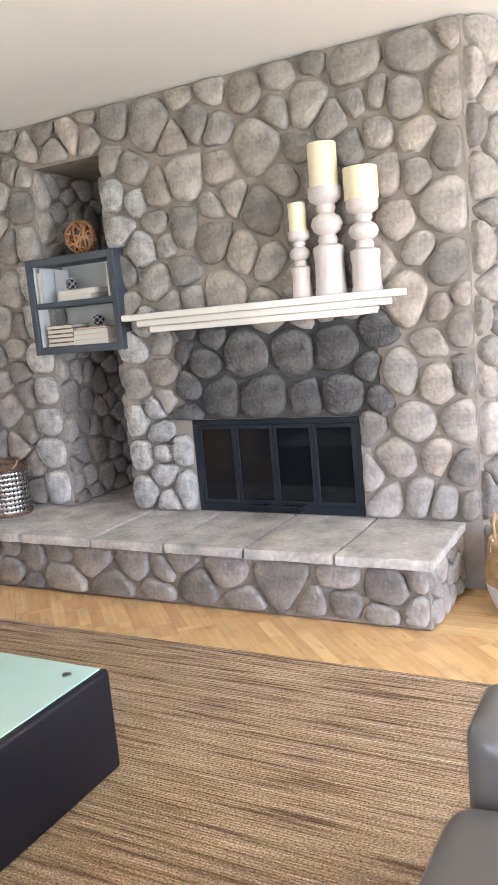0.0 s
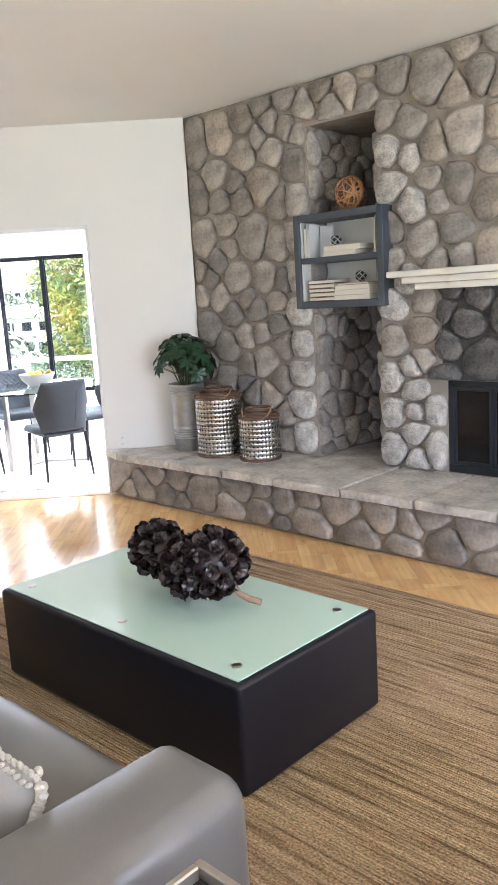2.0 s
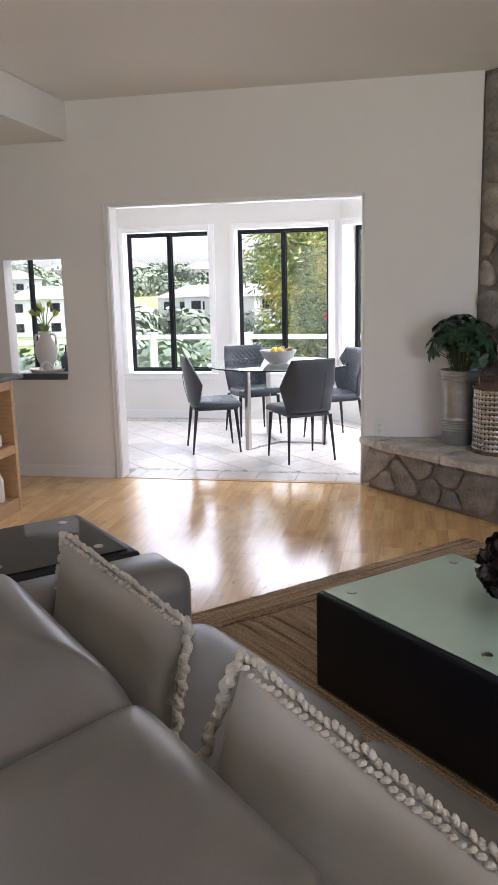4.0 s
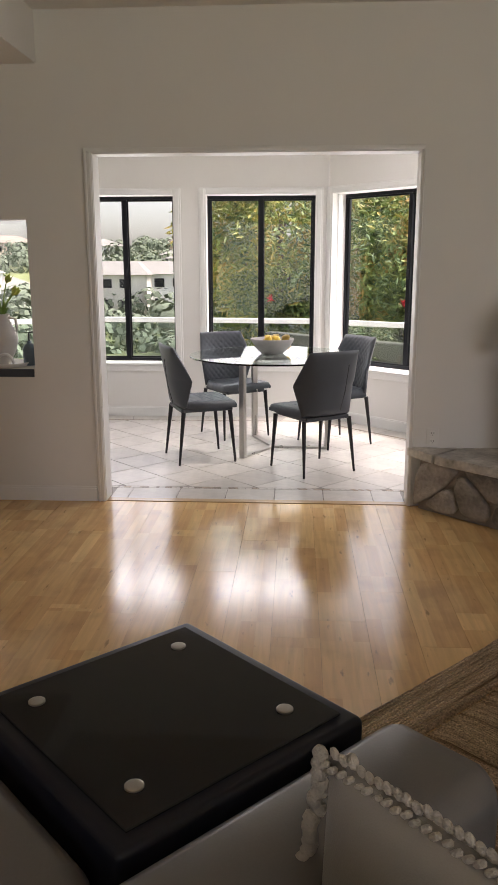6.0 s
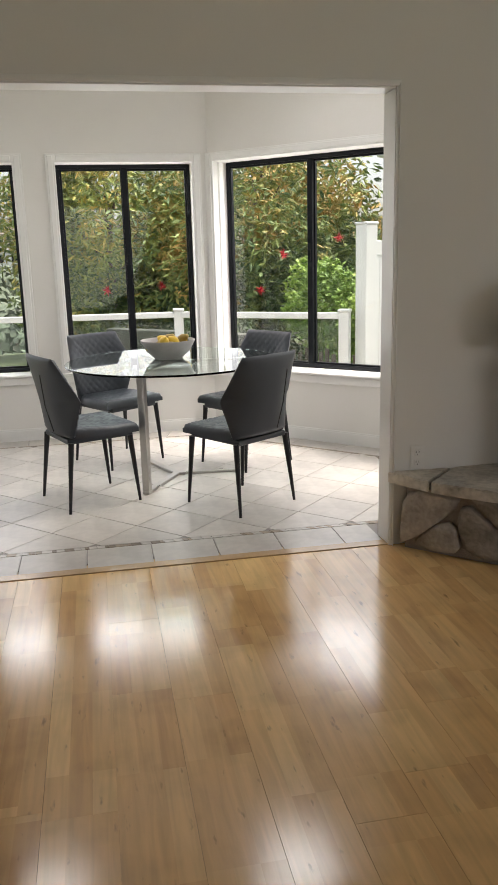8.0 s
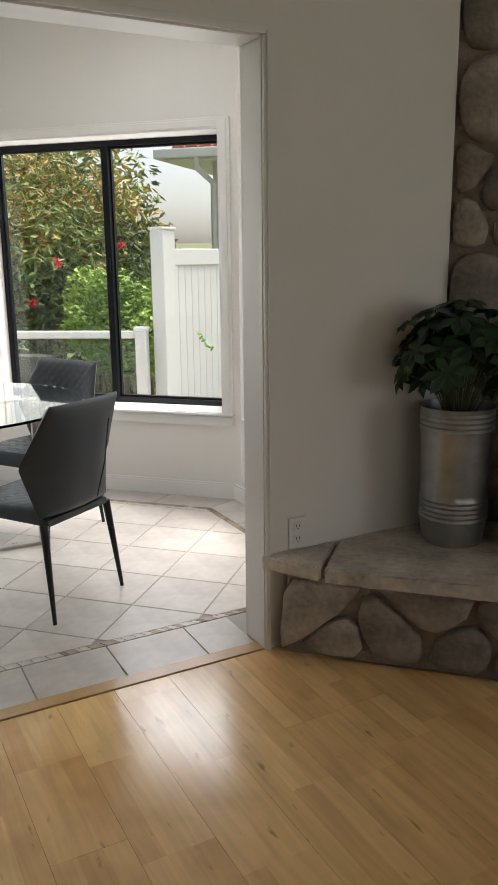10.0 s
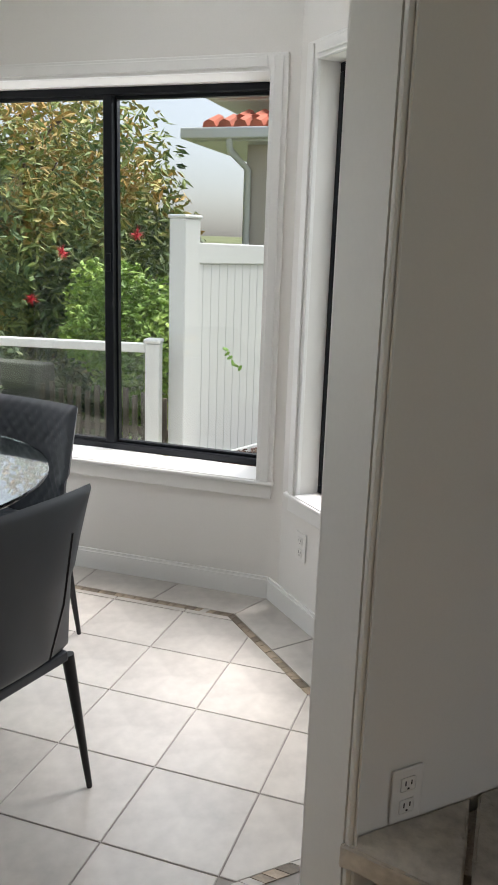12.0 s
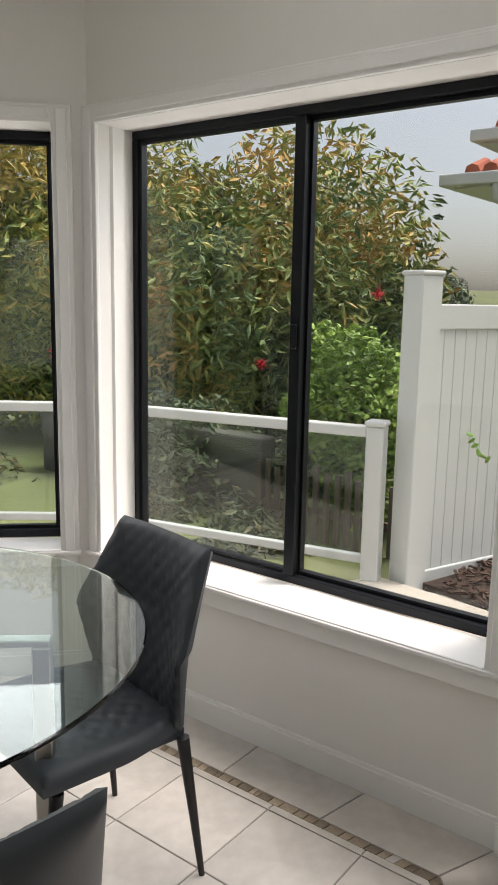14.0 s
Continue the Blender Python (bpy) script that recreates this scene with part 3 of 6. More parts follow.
for k, ((u, v), poly) in enumerate(stone_cells(FX0, FX1, HZ, H, 0.235, rs, fixed, [(NK0, NK1, HZ, NKZ), FB])):
    c, o = soften(poly, 0.0105, rs, 16)
    soot = -2.62 < u < -1.35 and 0.9 < v < 1.5
    edge = v < 2.3 and ((-2.95 < u < -2.76) or (-3.8 < u < -3.61 and v < 2.0) or (-2.72 < u < -2.5 and v < 1.0))
    stone("stone", c, o, mface, (0.052 if edge else 0.034) + 0.018 * rs.random(), STONE_SOOT if soot else (STONE_PALE if edge else (STONE_WARM if rs.random() < 0.25 else STONE)), fw, rs)

part("soot_stained_mortar", box(-2.6, -1.37, FY - 0.006, FY - 0.0005, FB[3] + 0.002, 1.47), mat("sooty mortar", (0.07, 0.065, 0.06), 0.95, vary=0.4, scale=6, fine=120, bump=0.3), fw, "mortar blackened by soot above the firebox")

# nook: back, sides and their stones
nook = tagged(part("wall_nook", box(NK0 - 0.15, NK1 + 0.15, FY + 0.95, FY + 1.0, HZ - 0.1, NKZ + 0.1), MORTAR), "shadowed mortar back of the stone nook", "wall", kind="structure")
for nm, m, w in (("left", plane_axes((NK0, FY, 0), (0, 1, 0), (0, 0, 1), (1, 0, 0)), 0.95), ("right", plane_axes((NK1, FY + 0.95, 0), (0, -1, 0), (0, 0, 1), (-1, 0, 0)), 0.95),
                 ("back", plane_axes((NK0, FY + 0.95, 0), (1, 0, 0), (0, 0, 1), (0, -1, 0)), NK1 - NK0)):
    for (u, v), poly in stone_cells(0, w, HZ, NKZ, 0.2, rs):
        c, o = soften(poly, 0.009, rs, 12)
        stone("stone", c, o, m, 0.045, STONE, nook, rs)

# return of the stone wall past the hearth
ret = tagged(part("wall_return", prism([(FX1 + 0.001, FY + 0.001), (FX1 + 0.53, FY + 0.95), (FX1 + 0.53, FY + 1.05), (FX1 + 0.001, FY + 1.05)], 0, H), MORTAR), "river stone return of the chimney wall", "wall", kind="structure")
_r = Vector((0.529, 0.949, 0)).normalized()
mret = plane_axes((FX1, FY, 0), _r, (0, 0, 1), (_r.y, -_r.x, 0))
for (u, v), poly in stone_cells(0.0, 1.08, 0.0, H, 0.24, rs):
    c, o = soften(poly, 0.008, rs)
    stone("stone", c, o, mret, 0.055, STONE, ret, rs)

# hearth
HX0, HX1, HY = -5.215, -1.0, 3.755
hearth = tagged(part("hearth", prism([(HX1, HY), (HX1, FY - 0.002), (-4.72, FY - 0.002), (HX0 + 0.03, HY + 0.001)][::-1], 0, HZ - 0.014), MORTAR), "raised hearth faced with river stones under pale flagstones", "hearth", kind="structure")
mh = plane_axes((0, HY, 0), (1, 0, 0), (0, 0, 1), (0, -1, 0))
for (u, v), poly in stone_cells(HX0 + 0.01, HX1, 0.01, HZ - 0.06, 0.215, rs, stretch=0.75):
    c, o = soften(poly, 0.0075, rs)
    stone("stone", c, o, mh, 0.035, STONE, hearth, rs)
mh2 = plane_axes((HX1, HY, 0), (0, 1, 0), (0, 0, 1), (1, 0, 0))
for (u, v), poly in stone_cells(0.0, FY - HY, 0.01, HZ - 0.06, 0.17, rs, stretch=0.8):
    c, o = soften(poly, 0.0075, rs)
    stone("stone", c, o, mh2, 0.035, STONE, hearth, rs)
joints = [HX1 + 0.05, -1.432, -1.925, -2.408, -2.905, -3.43, -3.887, -4.425, -5.04, -5.3]
for a, b in zip(joints[1:], joints):
    for y0, y1 in ((HY - 0.09, FY - 0.002),):
        poly = [(a + 0.007, y0), (b - 0.007, y0), (b - 0.007, y1), (a + 0.007, y1)]
        poly = clip_poly(poly, -5.21, -5.21 + 9.01, -1, 1)
        poly = clip_poly(poly, -5.21, 3.72, -0.24, -0.97)
        if len(poly) < 3:
            continue
        bm = prism(poly, HZ - 0.052, HZ - 0.001 * rs.random())
        bmesh.ops.bevel(bm, geom=[e for e in bm.edges], offset=0.005, segments=2, affect="EDGES")
        bmesh.ops.subdivide_edges(bm, edges=[e for e in bm.edges if e.calc_length() > 0.2], cuts=5, use_grid_fill=True)
        for v in bm.verts:
            v.co += Vector([rs.uniform(-0.0022, 0.0022) for _ in range(3)])
        part("flagstone", bm, SLAB, hearth, smooth=40)
bm = box(NK0 + 0.003, NK1 - 0.003, FY, FY + 0.93, HZ - 0.05, HZ - 0.004, 0.004, 1)
part("flagstone", bm, SLAB, hearth)


def firebox():
    x0, x1, z0, z1 = FB
    t = thing("fireplace_insert", "black steel fireplace insert with four dark glass door panels", "fireplace", pose((x0 + x1) / 2, FY, HZ))
    w, h = (x1 - x0) / 2, z1 - z0
    # solid block; the dark of the unlit hollow is put into its colour
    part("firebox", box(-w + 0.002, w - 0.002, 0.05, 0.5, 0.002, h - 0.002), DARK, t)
    bm = bmesh.new()
    for q in ((-w + 0.002, w - 0.002, h - 0.035, h - 0.002), (-w + 0.002, w - 0.002, 0.002, 0.05)):
        add_box(bm, q[0], q[1], 0.0, 0.045, q[2], q[3], 0.004)
    for q in ((-w + 0.002, -w + 0.035), (w - 0.035, w - 0.002)):
        add_box(bm, q[0], q[1], 0.0, 0.045, 0.05, h - 0.035, 0.004)
    part("surround", bm, FIREMETAL, t, "dark blued steel surround")
    pw = (2 * w - 0.07) / 4
    for k in range(4):
        a = -w + 0.035 + pw * k
        bm = bmesh.new()
        for q in ((a + 0.002, a + 0.022, 0.052, h - 0.037), (a + pw - 0.022, a + pw - 0.002, 0.052, h - 0.037)):
            add_box(bm, q[0], q[1], 0.002, 0.022, q[2], q[3], 0.003)
        for q in ((0.052, 0.075), (h - 0.06, h - 0.037)):
            add_box(bm, a + 0.022, a + pw - 0.022, 0.002, 0.022, q[0], q[1], 0.003)
        d = part("door_panel", bm, FIREMETAL, t)
        part("glass", box(a + 0.022, a + pw - 0.022, 0.01, 0.015, 0.075, h - 0.06), SMOKE, d, "dark smoked glass")
    for x in (-0.17, 0.06):
        bm = tube([(x, -0.0, 0.03), (x, -0.055, 0.03), (x + 0.11, -0.055, 0.03), (x + 0.11, 0, 0.03)], 0.005, 6)
        tube([(x, -0.0, 0.06), (x, -0.055, 0.06), (x + 0.11, -0.055, 0.06), (x + 0.11, 0, 0.06)], 0.005, 6, bm)
        part("handle", bm, BLACK, t, "bent black rod handle")


def mantel():
    t = thing("mantel_shelf", "cream painted stepped wooden mantel shelf on the stone wall", "mantel", pose(-2.008, FY, 1.475))
    front = -0.235
    for k, (x0, x1, y) in enumerate(((-0.66, 0.663, front + 0.04), (-0.735, 0.745, front + 0.02), (-0.825, 0.825, front))):
        z = 0.038 * k
        bm = box(x0, x1, y, 0.0, z, z + 0.037, 0.008, 3)
        add_box(bm, -0.43, 0.6, y - 0.018, y - 0.0, z, z + 0.037, 0.006, 2)
        part("board", bm, MANTEL, t, smooth=40)


def candle_set(x, y, z, radii, height, cr, ch):
    t = thing("candle_holder", "whitewashed turned wooden candle holder on the mantel", "candle holder", pose(x, y, z), "candle holders on the mantel")
    prof = [(0, 0)] + [(r * radii, zz * height) for r, zz in (
        (0.95, 0), (1.0, 0.02), (0.94, 0.06), (0.9, 0.3), (0.98, 0.42), (0.93, 0.45), (0.55, 0.48), (0.6, 0.52), (0.5, 0.56), (0.85, 0.6), (0.98, 0.66), (0.85, 0.72), (0.48, 0.76), (0.6, 0.8), (0.55, 0.84), (0.95, 0.88), (1.02, 0.92), (1.0, 1.0))] + [(0, height)]
    bm = lathe(prof, 36)
    for v in bm.verts:
        if 0.06 * height < v.co.z < 0.44 * height or 0.58 * height < v.co.z < 0.74 * height:
            a = math.atan2(v.co.y, v.co.x)
            k = 1 - 0.055 * (0.5 + 0.5 * math.cos(a * 12))
            v.co.x *= k
            v.co.y *= k
    part("turned_base", bm, bpy.data.materials.get("whitewashed wood") or mat("whitewashed wood", (0.62, 0.56, 0.52), 0.7, vary=0.18, stretch=(1, 1, 0.3), fine=120, bump=0.05), t, smooth=50)
    c = thing("candle", "thick ivory pillar candle on a turned holder", "candle", pose(x, y, z + height), "pillar candles")
    bm = lathe([(0, 0), (cr, 0), (cr, ch - 0.004), (cr - 0.004, ch), (cr * 0.6, ch - 0.003), (0, ch - 0.006)], 36)
    part("wax", bm, bpy.data.materials.get("ivory wax") or mat("ivory wax", (0.78, 0.7, 0.48), 0.45, vary=0.05, bump=0.01), c, smooth=40)
    part("wick", tube([(0, 0, ch - 0.008), (0.001, 0, ch + 0.008)], 0.0012, 5), LEG, c, "short black wick")


def wall_shelf():
    w, h, d = 0.70, 0.60, 0.26
    t = thing("cube_shelf", "charcoal two-tier box shelf hung across the stone nook", "shelf", pose(-3.283, 4.23, 1.39))
    b = 0.045
    bm = bmesh.new()
    for q in ((-w / 2, -w / 2 + b, 0, h), (w / 2 - b, w / 2, 0, h), (-w / 2 + b, w / 2 - b, 0, b), (-w / 2 + b, w / 2 - b, h - b, h)):
        add_box(bm, q[0], q[1], 0, d, q[2], q[3], 0.003, 1)
    part("carcass", bm, SHELF, t)
    part("shelf_board", box(-w / 2 + b, w / 2 - b, 0.006, d, 0.29, 0.325, 0.003, 1), SHELF, t)
    part("back_panel", box(-w / 2 + b, w / 2 - b, d - 0.012, d - 0.001, b, h - b), SHELFBACK, t, "off-white back board")
    bm = box(-w / 2 + b + 0.001, -w / 2 + b + 0.008, 0.02, d - 0.013, b + 0.001, 0.289)
    add_box(bm, -w / 2 + b + 0.001, -w / 2 + b + 0.008, 0.02, d - 0.013, 0.326, h - b - 0.001)
    part("side_lining", bm, SHELFBACK, t, "pale side lining")
    X, Y, Z = -3.283, 4.23, 1.39

    def book(x, z, bw, bh, depth, color, label, upright=False, lean=0, y=0.03):
        bk = thing("book", label, "book", pose(X + x, Y + y, Z + z, 0, lean, 0), "books in the box shelf")
        cov = bpy.data.materials.get("book cover %.2f" % color[0]) or mat("book cover %.2f" % color[0], color, 0.6, vary=0.06, bump=0.01)
        pg = bpy.data.materials.get("book pages") or mat("book pages", (0.66, 0.62, 0.52), 0.8, vary=0.1, stretch=(1, 1, 40), bump=0.02)
        if upright:
            bm = box(0, 0.004, 0, depth, 0, bh)
            add_box(bm, bw - 0.004, bw, 0, depth, 0, bh)
            add_box(bm, 0.004, bw - 0.004, 0, 0.004, 0, bh)
            part("cover", bm, cov, bk)
            part("page_block", box(0.004, bw - 0.004, 0.004, depth - 0.004, 0.004, bh - 0.004), pg, bk)
        else:
            bm = box(0, bw, 0, depth, 0, 0.003)
            add_box(bm, 0, bw, 0, depth, bh - 0.003, bh)
            part("cover", bm, cov, bk)
            part("page_block", box(0.003, bw - 0.003, 0.003, depth - 0.003, 0.003, bh - 0.003), pg, bk)

    u = 0.326
    book(-0.285, u, 0.02, 0.19, 0.15, (0.62, 0.6, 0.55), "thin pale book standing upright", True)
    book(-0.262, u, 0.024, 0.215, 0.16, (0.55, 0.56, 0.56), "tall pale grey book standing upright", True)
    book(-0.236, u, 0.10, 0.205, 0.02, (0.5, 0.51, 0.53), "large grey book leaning with its cover showing", True, lean=3, y=0.13)
    book(-0.135, u, 0.26, 0.03, 0.18, (0.6, 0.57, 0.52), "pale book lying flat")
    book(-0.13, u + 0.0305, 0.29, 0.034, 0.17, (0.64, 0.6, 0.54), "pale book lying flat")
    book(0.262, u, 0.013, 0.2, 0.15, (0.58, 0.55, 0.48), "thin pale book standing upright", True)
    z = b + 0.001
    for k in range(5):
        book(-0.265 + 0.004 * (k % 2), z, 0.21, 0.024, 0.17, (0.05, 0.04, 0.035) if k % 2 == 0 else (0.4, 0.26, 0.14), "dark bound book in a flat stack")
        z += 0.0275
    book(-0.06, b + 0.001, 0.28, 0.03, 0.19, (0.55, 0.5, 0.4), "thick pale book lying flat")
    book(-0.055, b + 0.032, 0.275, 0.032, 0.19, (0.6, 0.55, 0.45), "thick pale book lying flat")
    book(-0.05, b + 0.065, 0.27, 0.028, 0.18, (0.62, 0.58, 0.5), "thick pale book lying flat")
    book(-0.03, b + 0.094, 0.24, 0.014, 0.16, (0.35, 0.2, 0.1), "brown paperback lying flat")

    def orb(x, y, z, r):
        o = thing("ornament_ball", "small black ball with white diamond pattern", "ornament", pose(X + x, Y + y, Z + z), "patterned balls")
        part("ball", lathe([(r * math.sin(math.pi * k / 16), r - r * math.cos(math.pi * k / 16)) for k in range(17)], 28), LEG, o, smooth=60)
        bm = bmesh.new()
        for a in range(5):
            for sgn in (-1, 1):
                pts = []
                for k in range(21):
                    th = 0.25 + (math.pi - 0.5) * k / 20
                    ph = 2 * math.pi * a / 5 + sgn * th * 1.2
                    pts.append((1.01 * r * math.sin(th) * math.cos(ph), 1.01 * r * math.sin(th) * math.sin(ph), r - 1.01 * r * math.cos(th)))
                tube(pts, 0.0025, 5, bm)
        part("inlay", bm, SHELFBACK, o, "white inlaid lines")

    orb(-0.075, 0.10, u + 0.0655, 0.037)
    orb(0.11, 0.1, b + 0.109, 0.037)


def twig_ball():
    r = 0.105
    t = thing("twig_ball", "woven brown twig ball on top of the box shelf", "ornament", pose(-3.25, 4.35, 1.991))
    rb = random.Random(5)
    for k in range(16):
        q = Euler((rb.uniform(0, 6.3), rb.uniform(0, 6.3), rb.uniform(0, 6.3))).to_matrix()
        rr = r * rb.uniform(0.88, 0.97)
        pts = []
        for i in range(14):
            p = q @ Vector((rr * math.cos(i * 2 * math.pi / 14), rr * math.sin(i * 2 * math.pi / 14), rb.uniform(-0.004, 0.004)))
            pts.append(p + Vector((0, 0, r)))
        part("twig", tube(pts, 0.0052, 6, closed=True), mat("brown willow", (0.33, 0.155, 0.06), 0.6, vary=0.3, bump=0.04) if k == 0 else bpy.data.materials["brown willow"], t, smooth=60)


firebox()
mantel()
candle_set(-1.708, 4.19, 1.589, 0.056, 0.338, 0.046, 0.143)
candle_set(-1.548, 4.19, 1.589, 0.084, 0.534, 0.073, 0.213)
candle_set(-1.355, 4.19, 1.589, 0.079, 0.446, 0.085, 0.155)
wall_shelf()
twig_ball()


# ---- things on and beside the hearth ----
def galvanised_vase():
    t = thing("metal_vase", "tall ribbed galvanised metal vase on the hearth", "vase", pose(-4.635, 4.085, HZ) @ Matrix.Diagonal((1.2, 1.2, 1.0, 1)))
    prof = [(0, 0), (0.085, 0), (0.092, 0.01), (0.1, 0.09)]
    for k in range(5):
        z = 0.10 + 0.018 * k
        prof += [(0.104, z), (0.1, z + 0.009)]
    for k in range(9):
        prof += [(0.101 + 0.0007 * k, 0.2 + 0.026 * k)]
    for k in range(4):
        z = 0.43 + 0.018 * k
        prof += [(0.112, z), (0.108, z + 0.009)]
    prof += [(0.113, 0.505), (0.115, 0.51), (0.109, 0.51), (0.105, 0.44), (0, 0.44)]
    part("body", lathe(prof, 40), mat("galvanised zinc", (0.42, 0.44, 0.45), 0.38, 0.85, vary=0.25, scale=9, fine=50, bump=0.03), t, smooth=35)
    p = thing("potted_plant", "bushy dark green schefflera in the metal vase", "plant", pose(-4.635, 4.085, HZ + 0.405) @ Matrix.Diagonal((1.22, 1.22, 1.18, 1)))
    rp = random.Random(3)
    leafm = mat("dark green leaf", (0.03, 0.085, 0.035), 0.35, vary=0.4, scale=12, fine=60, bump=0.02, rnd=0.3)
    stems = bmesh.new()
    bml = bmesh.new()
    for k in range(58):
        th, ph = rp.uniform(0, 2 * math.pi), math.acos(rp.uniform(-0.45, 1))
        rr = rp.uniform(0.55, 1.0)
        tip = Vector((0.2 * rr * math.sin(ph) * math.cos(th), 0.19 * rr * math.sin(ph) * math.sin(th), 0.22 + 0.21 * rr * math.cos(ph)))
        tube([(0.01 * math.cos(th), 0.01 * math.sin(th), 0), tuple(tip * 0.5 + Vector((0, 0, 0.06))), tuple(tip)], 0.0022, 4, stems)
        out = tip.copy()
        out.z -= 0.14
        out.normalize()
        tang = out.orthogonal().normalized()
        for j in range(7):
            q = Matrix.Rotation(2 * math.pi * j / 7 + rp.uniform(-0.2, 0.2), 3, out)
            d = (q @ tang + out * 0.3 - Vector((0, 0, 0.35))).normalized()
            side = d.cross(out).normalized()
            L, W = rp.uniform(0.055, 0.08), rp.uniform(0.014, 0.019)
            nrm = side.cross(d)
            pts = [tip + d * (L * a) + side * (W * b) + nrm * (c * 0.006) for a, b, c in ((0, 0, 0), (0.3, 0.7, 1), (0.65, 1, 0.6), (1, 0, -1.5), (0.65, -1, 0.6), (0.3, -0.7, 1), (0.5, 0, -0.4))]
            vs = [bml.verts.new(v) for v in pts]
            for a, b in ((0, 1), (1, 2), (2, 3), (3, 4), (4, 5), (5, 0)):
                bml.faces.new((vs[a], vs[b], vs[6]))
    part("stem", stems, mat("green stem", (0.08, 0.1, 0.04), 0.6), p)
    me_leaf = part("leaves", bml, leafm, p, smooth=80)
    tagged(me_leaf, kind="stuff")


def hammered_can(x, y, r, h, label):
    t = thing("metal_lantern", label, "lantern", pose(x, y, HZ), "hammered metal lanterns on the hearth")
    tin = bpy.data.materials.get("hammered tin") or mat("hammered tin", (0.46, 0.44, 0.41), 0.27, 1.0, vary=0.15, bump=0.04)
    wire = bpy.data.materials.get("brown rattan wire") or mat("brown rattan wire", (0.14, 0.08, 0.05), 0.6, vary=0.3, bump=0.03)
    bm = lathe([(r * 0.94, 0.012), (r * 0.95, h - 0.01)], 48)
    part("liner", bm, bpy.data.materials.get("dark liner") or mat("dark liner", (0.03, 0.028, 0.025), 0.7), t)
    bm = bmesh.new()
    rows = int(h / 0.031)
    cols = int(2 * math.pi * r / 0.029)
    for i in range(rows):
        zc = 0.028 + (h - 0.05) * i / (rows - 1)
        for j in range(cols):
            a = 2 * math.pi * j / cols
            c = Vector((r * 0.97 * math.cos(a), r * 0.97 * math.sin(a), zc))
            o, s = Vector((math.cos(a), math.sin(a), 0)), Vector((-math.sin(a), math.cos(a), 0))
            ring = [bm.verts.new(c + s * (0.0162 * math.cos(2 * math.pi * k / 8)) + Vector((0, 0, 0.0168 * math.sin(2 * math.pi * k / 8)))) for k in range(8)]
            ring2 = [bm.verts.new(c + o * 0.0035 + s * (0.0105 * math.cos(2 * math.pi * k / 8)) + Vector((0, 0, 0.0105 * math.sin(2 * math.pi * k / 8)))) for k in range(8)]
            for k in range(8):
                bm.faces.new((ring[k], ring[(k + 1) % 8], ring2[(k + 1) % 8], ring2[k]))
            bm.faces.new(ring2)
    discs = part("hammered_disc_cladding", bm, tin, t, "hammered tin discs", smooth=60)
    tagged(discs, kind="stuff")
    for z, rr in ((0.005, r), (0.016, r * 1.01), (h, r * 1.01), (h + 0.011, r), (h + 0.02, r * 0.9), (h + 0.028, r * 0.78), (h + 0.034, r * 0.66), (h + 0.05, r * 0.6), (h + 0.062, r * 0.6)):
        pts = [(rr * math.cos(2 * math.pi * k / 32), rr * math.sin(2 * math.pi * k / 32), z) for k in range(32)]
        part("ring", tube(pts, 0.005, 6, closed=True), wire, t, smooth=60)
    bm = bmesh.new()
    for k in range(16):
        a = 2 * math.pi * k / 16
        tube([(r * math.cos(a), r * math.sin(a), h + 0.01), (r * 0.66 * math.cos(a), r * 0.66 * math.sin(a), h + 0.036), (r * 0.6 * math.cos(a), r * 0.6 * math.sin(a), h + 0.06)], 0.003, 5, bm)
    part("lid_ribbing", bm, wire, t)
    a0 = -0.5
    pts = []
    for k in range(17):
        a = math.pi * k / 16
        p = Vector((r * 0.72 * math.cos(a), -r * 0.35 - 0.09 * math.sin(a) * (r / 0.15), h + 0.06 - 0.075 * math.sin(a)))
        pts.append(tuple(Matrix.Rotation(0.5, 3, "Z") @ p))
    part("rope_handle", tube(pts, 0.0065, 7), bpy.data.materials.get("jute rope") or mat("jute rope", (0.3, 0.2, 0.11), 0.9, fine=300, bump=0.15), t, "twisted jute rope handle", smooth=60)


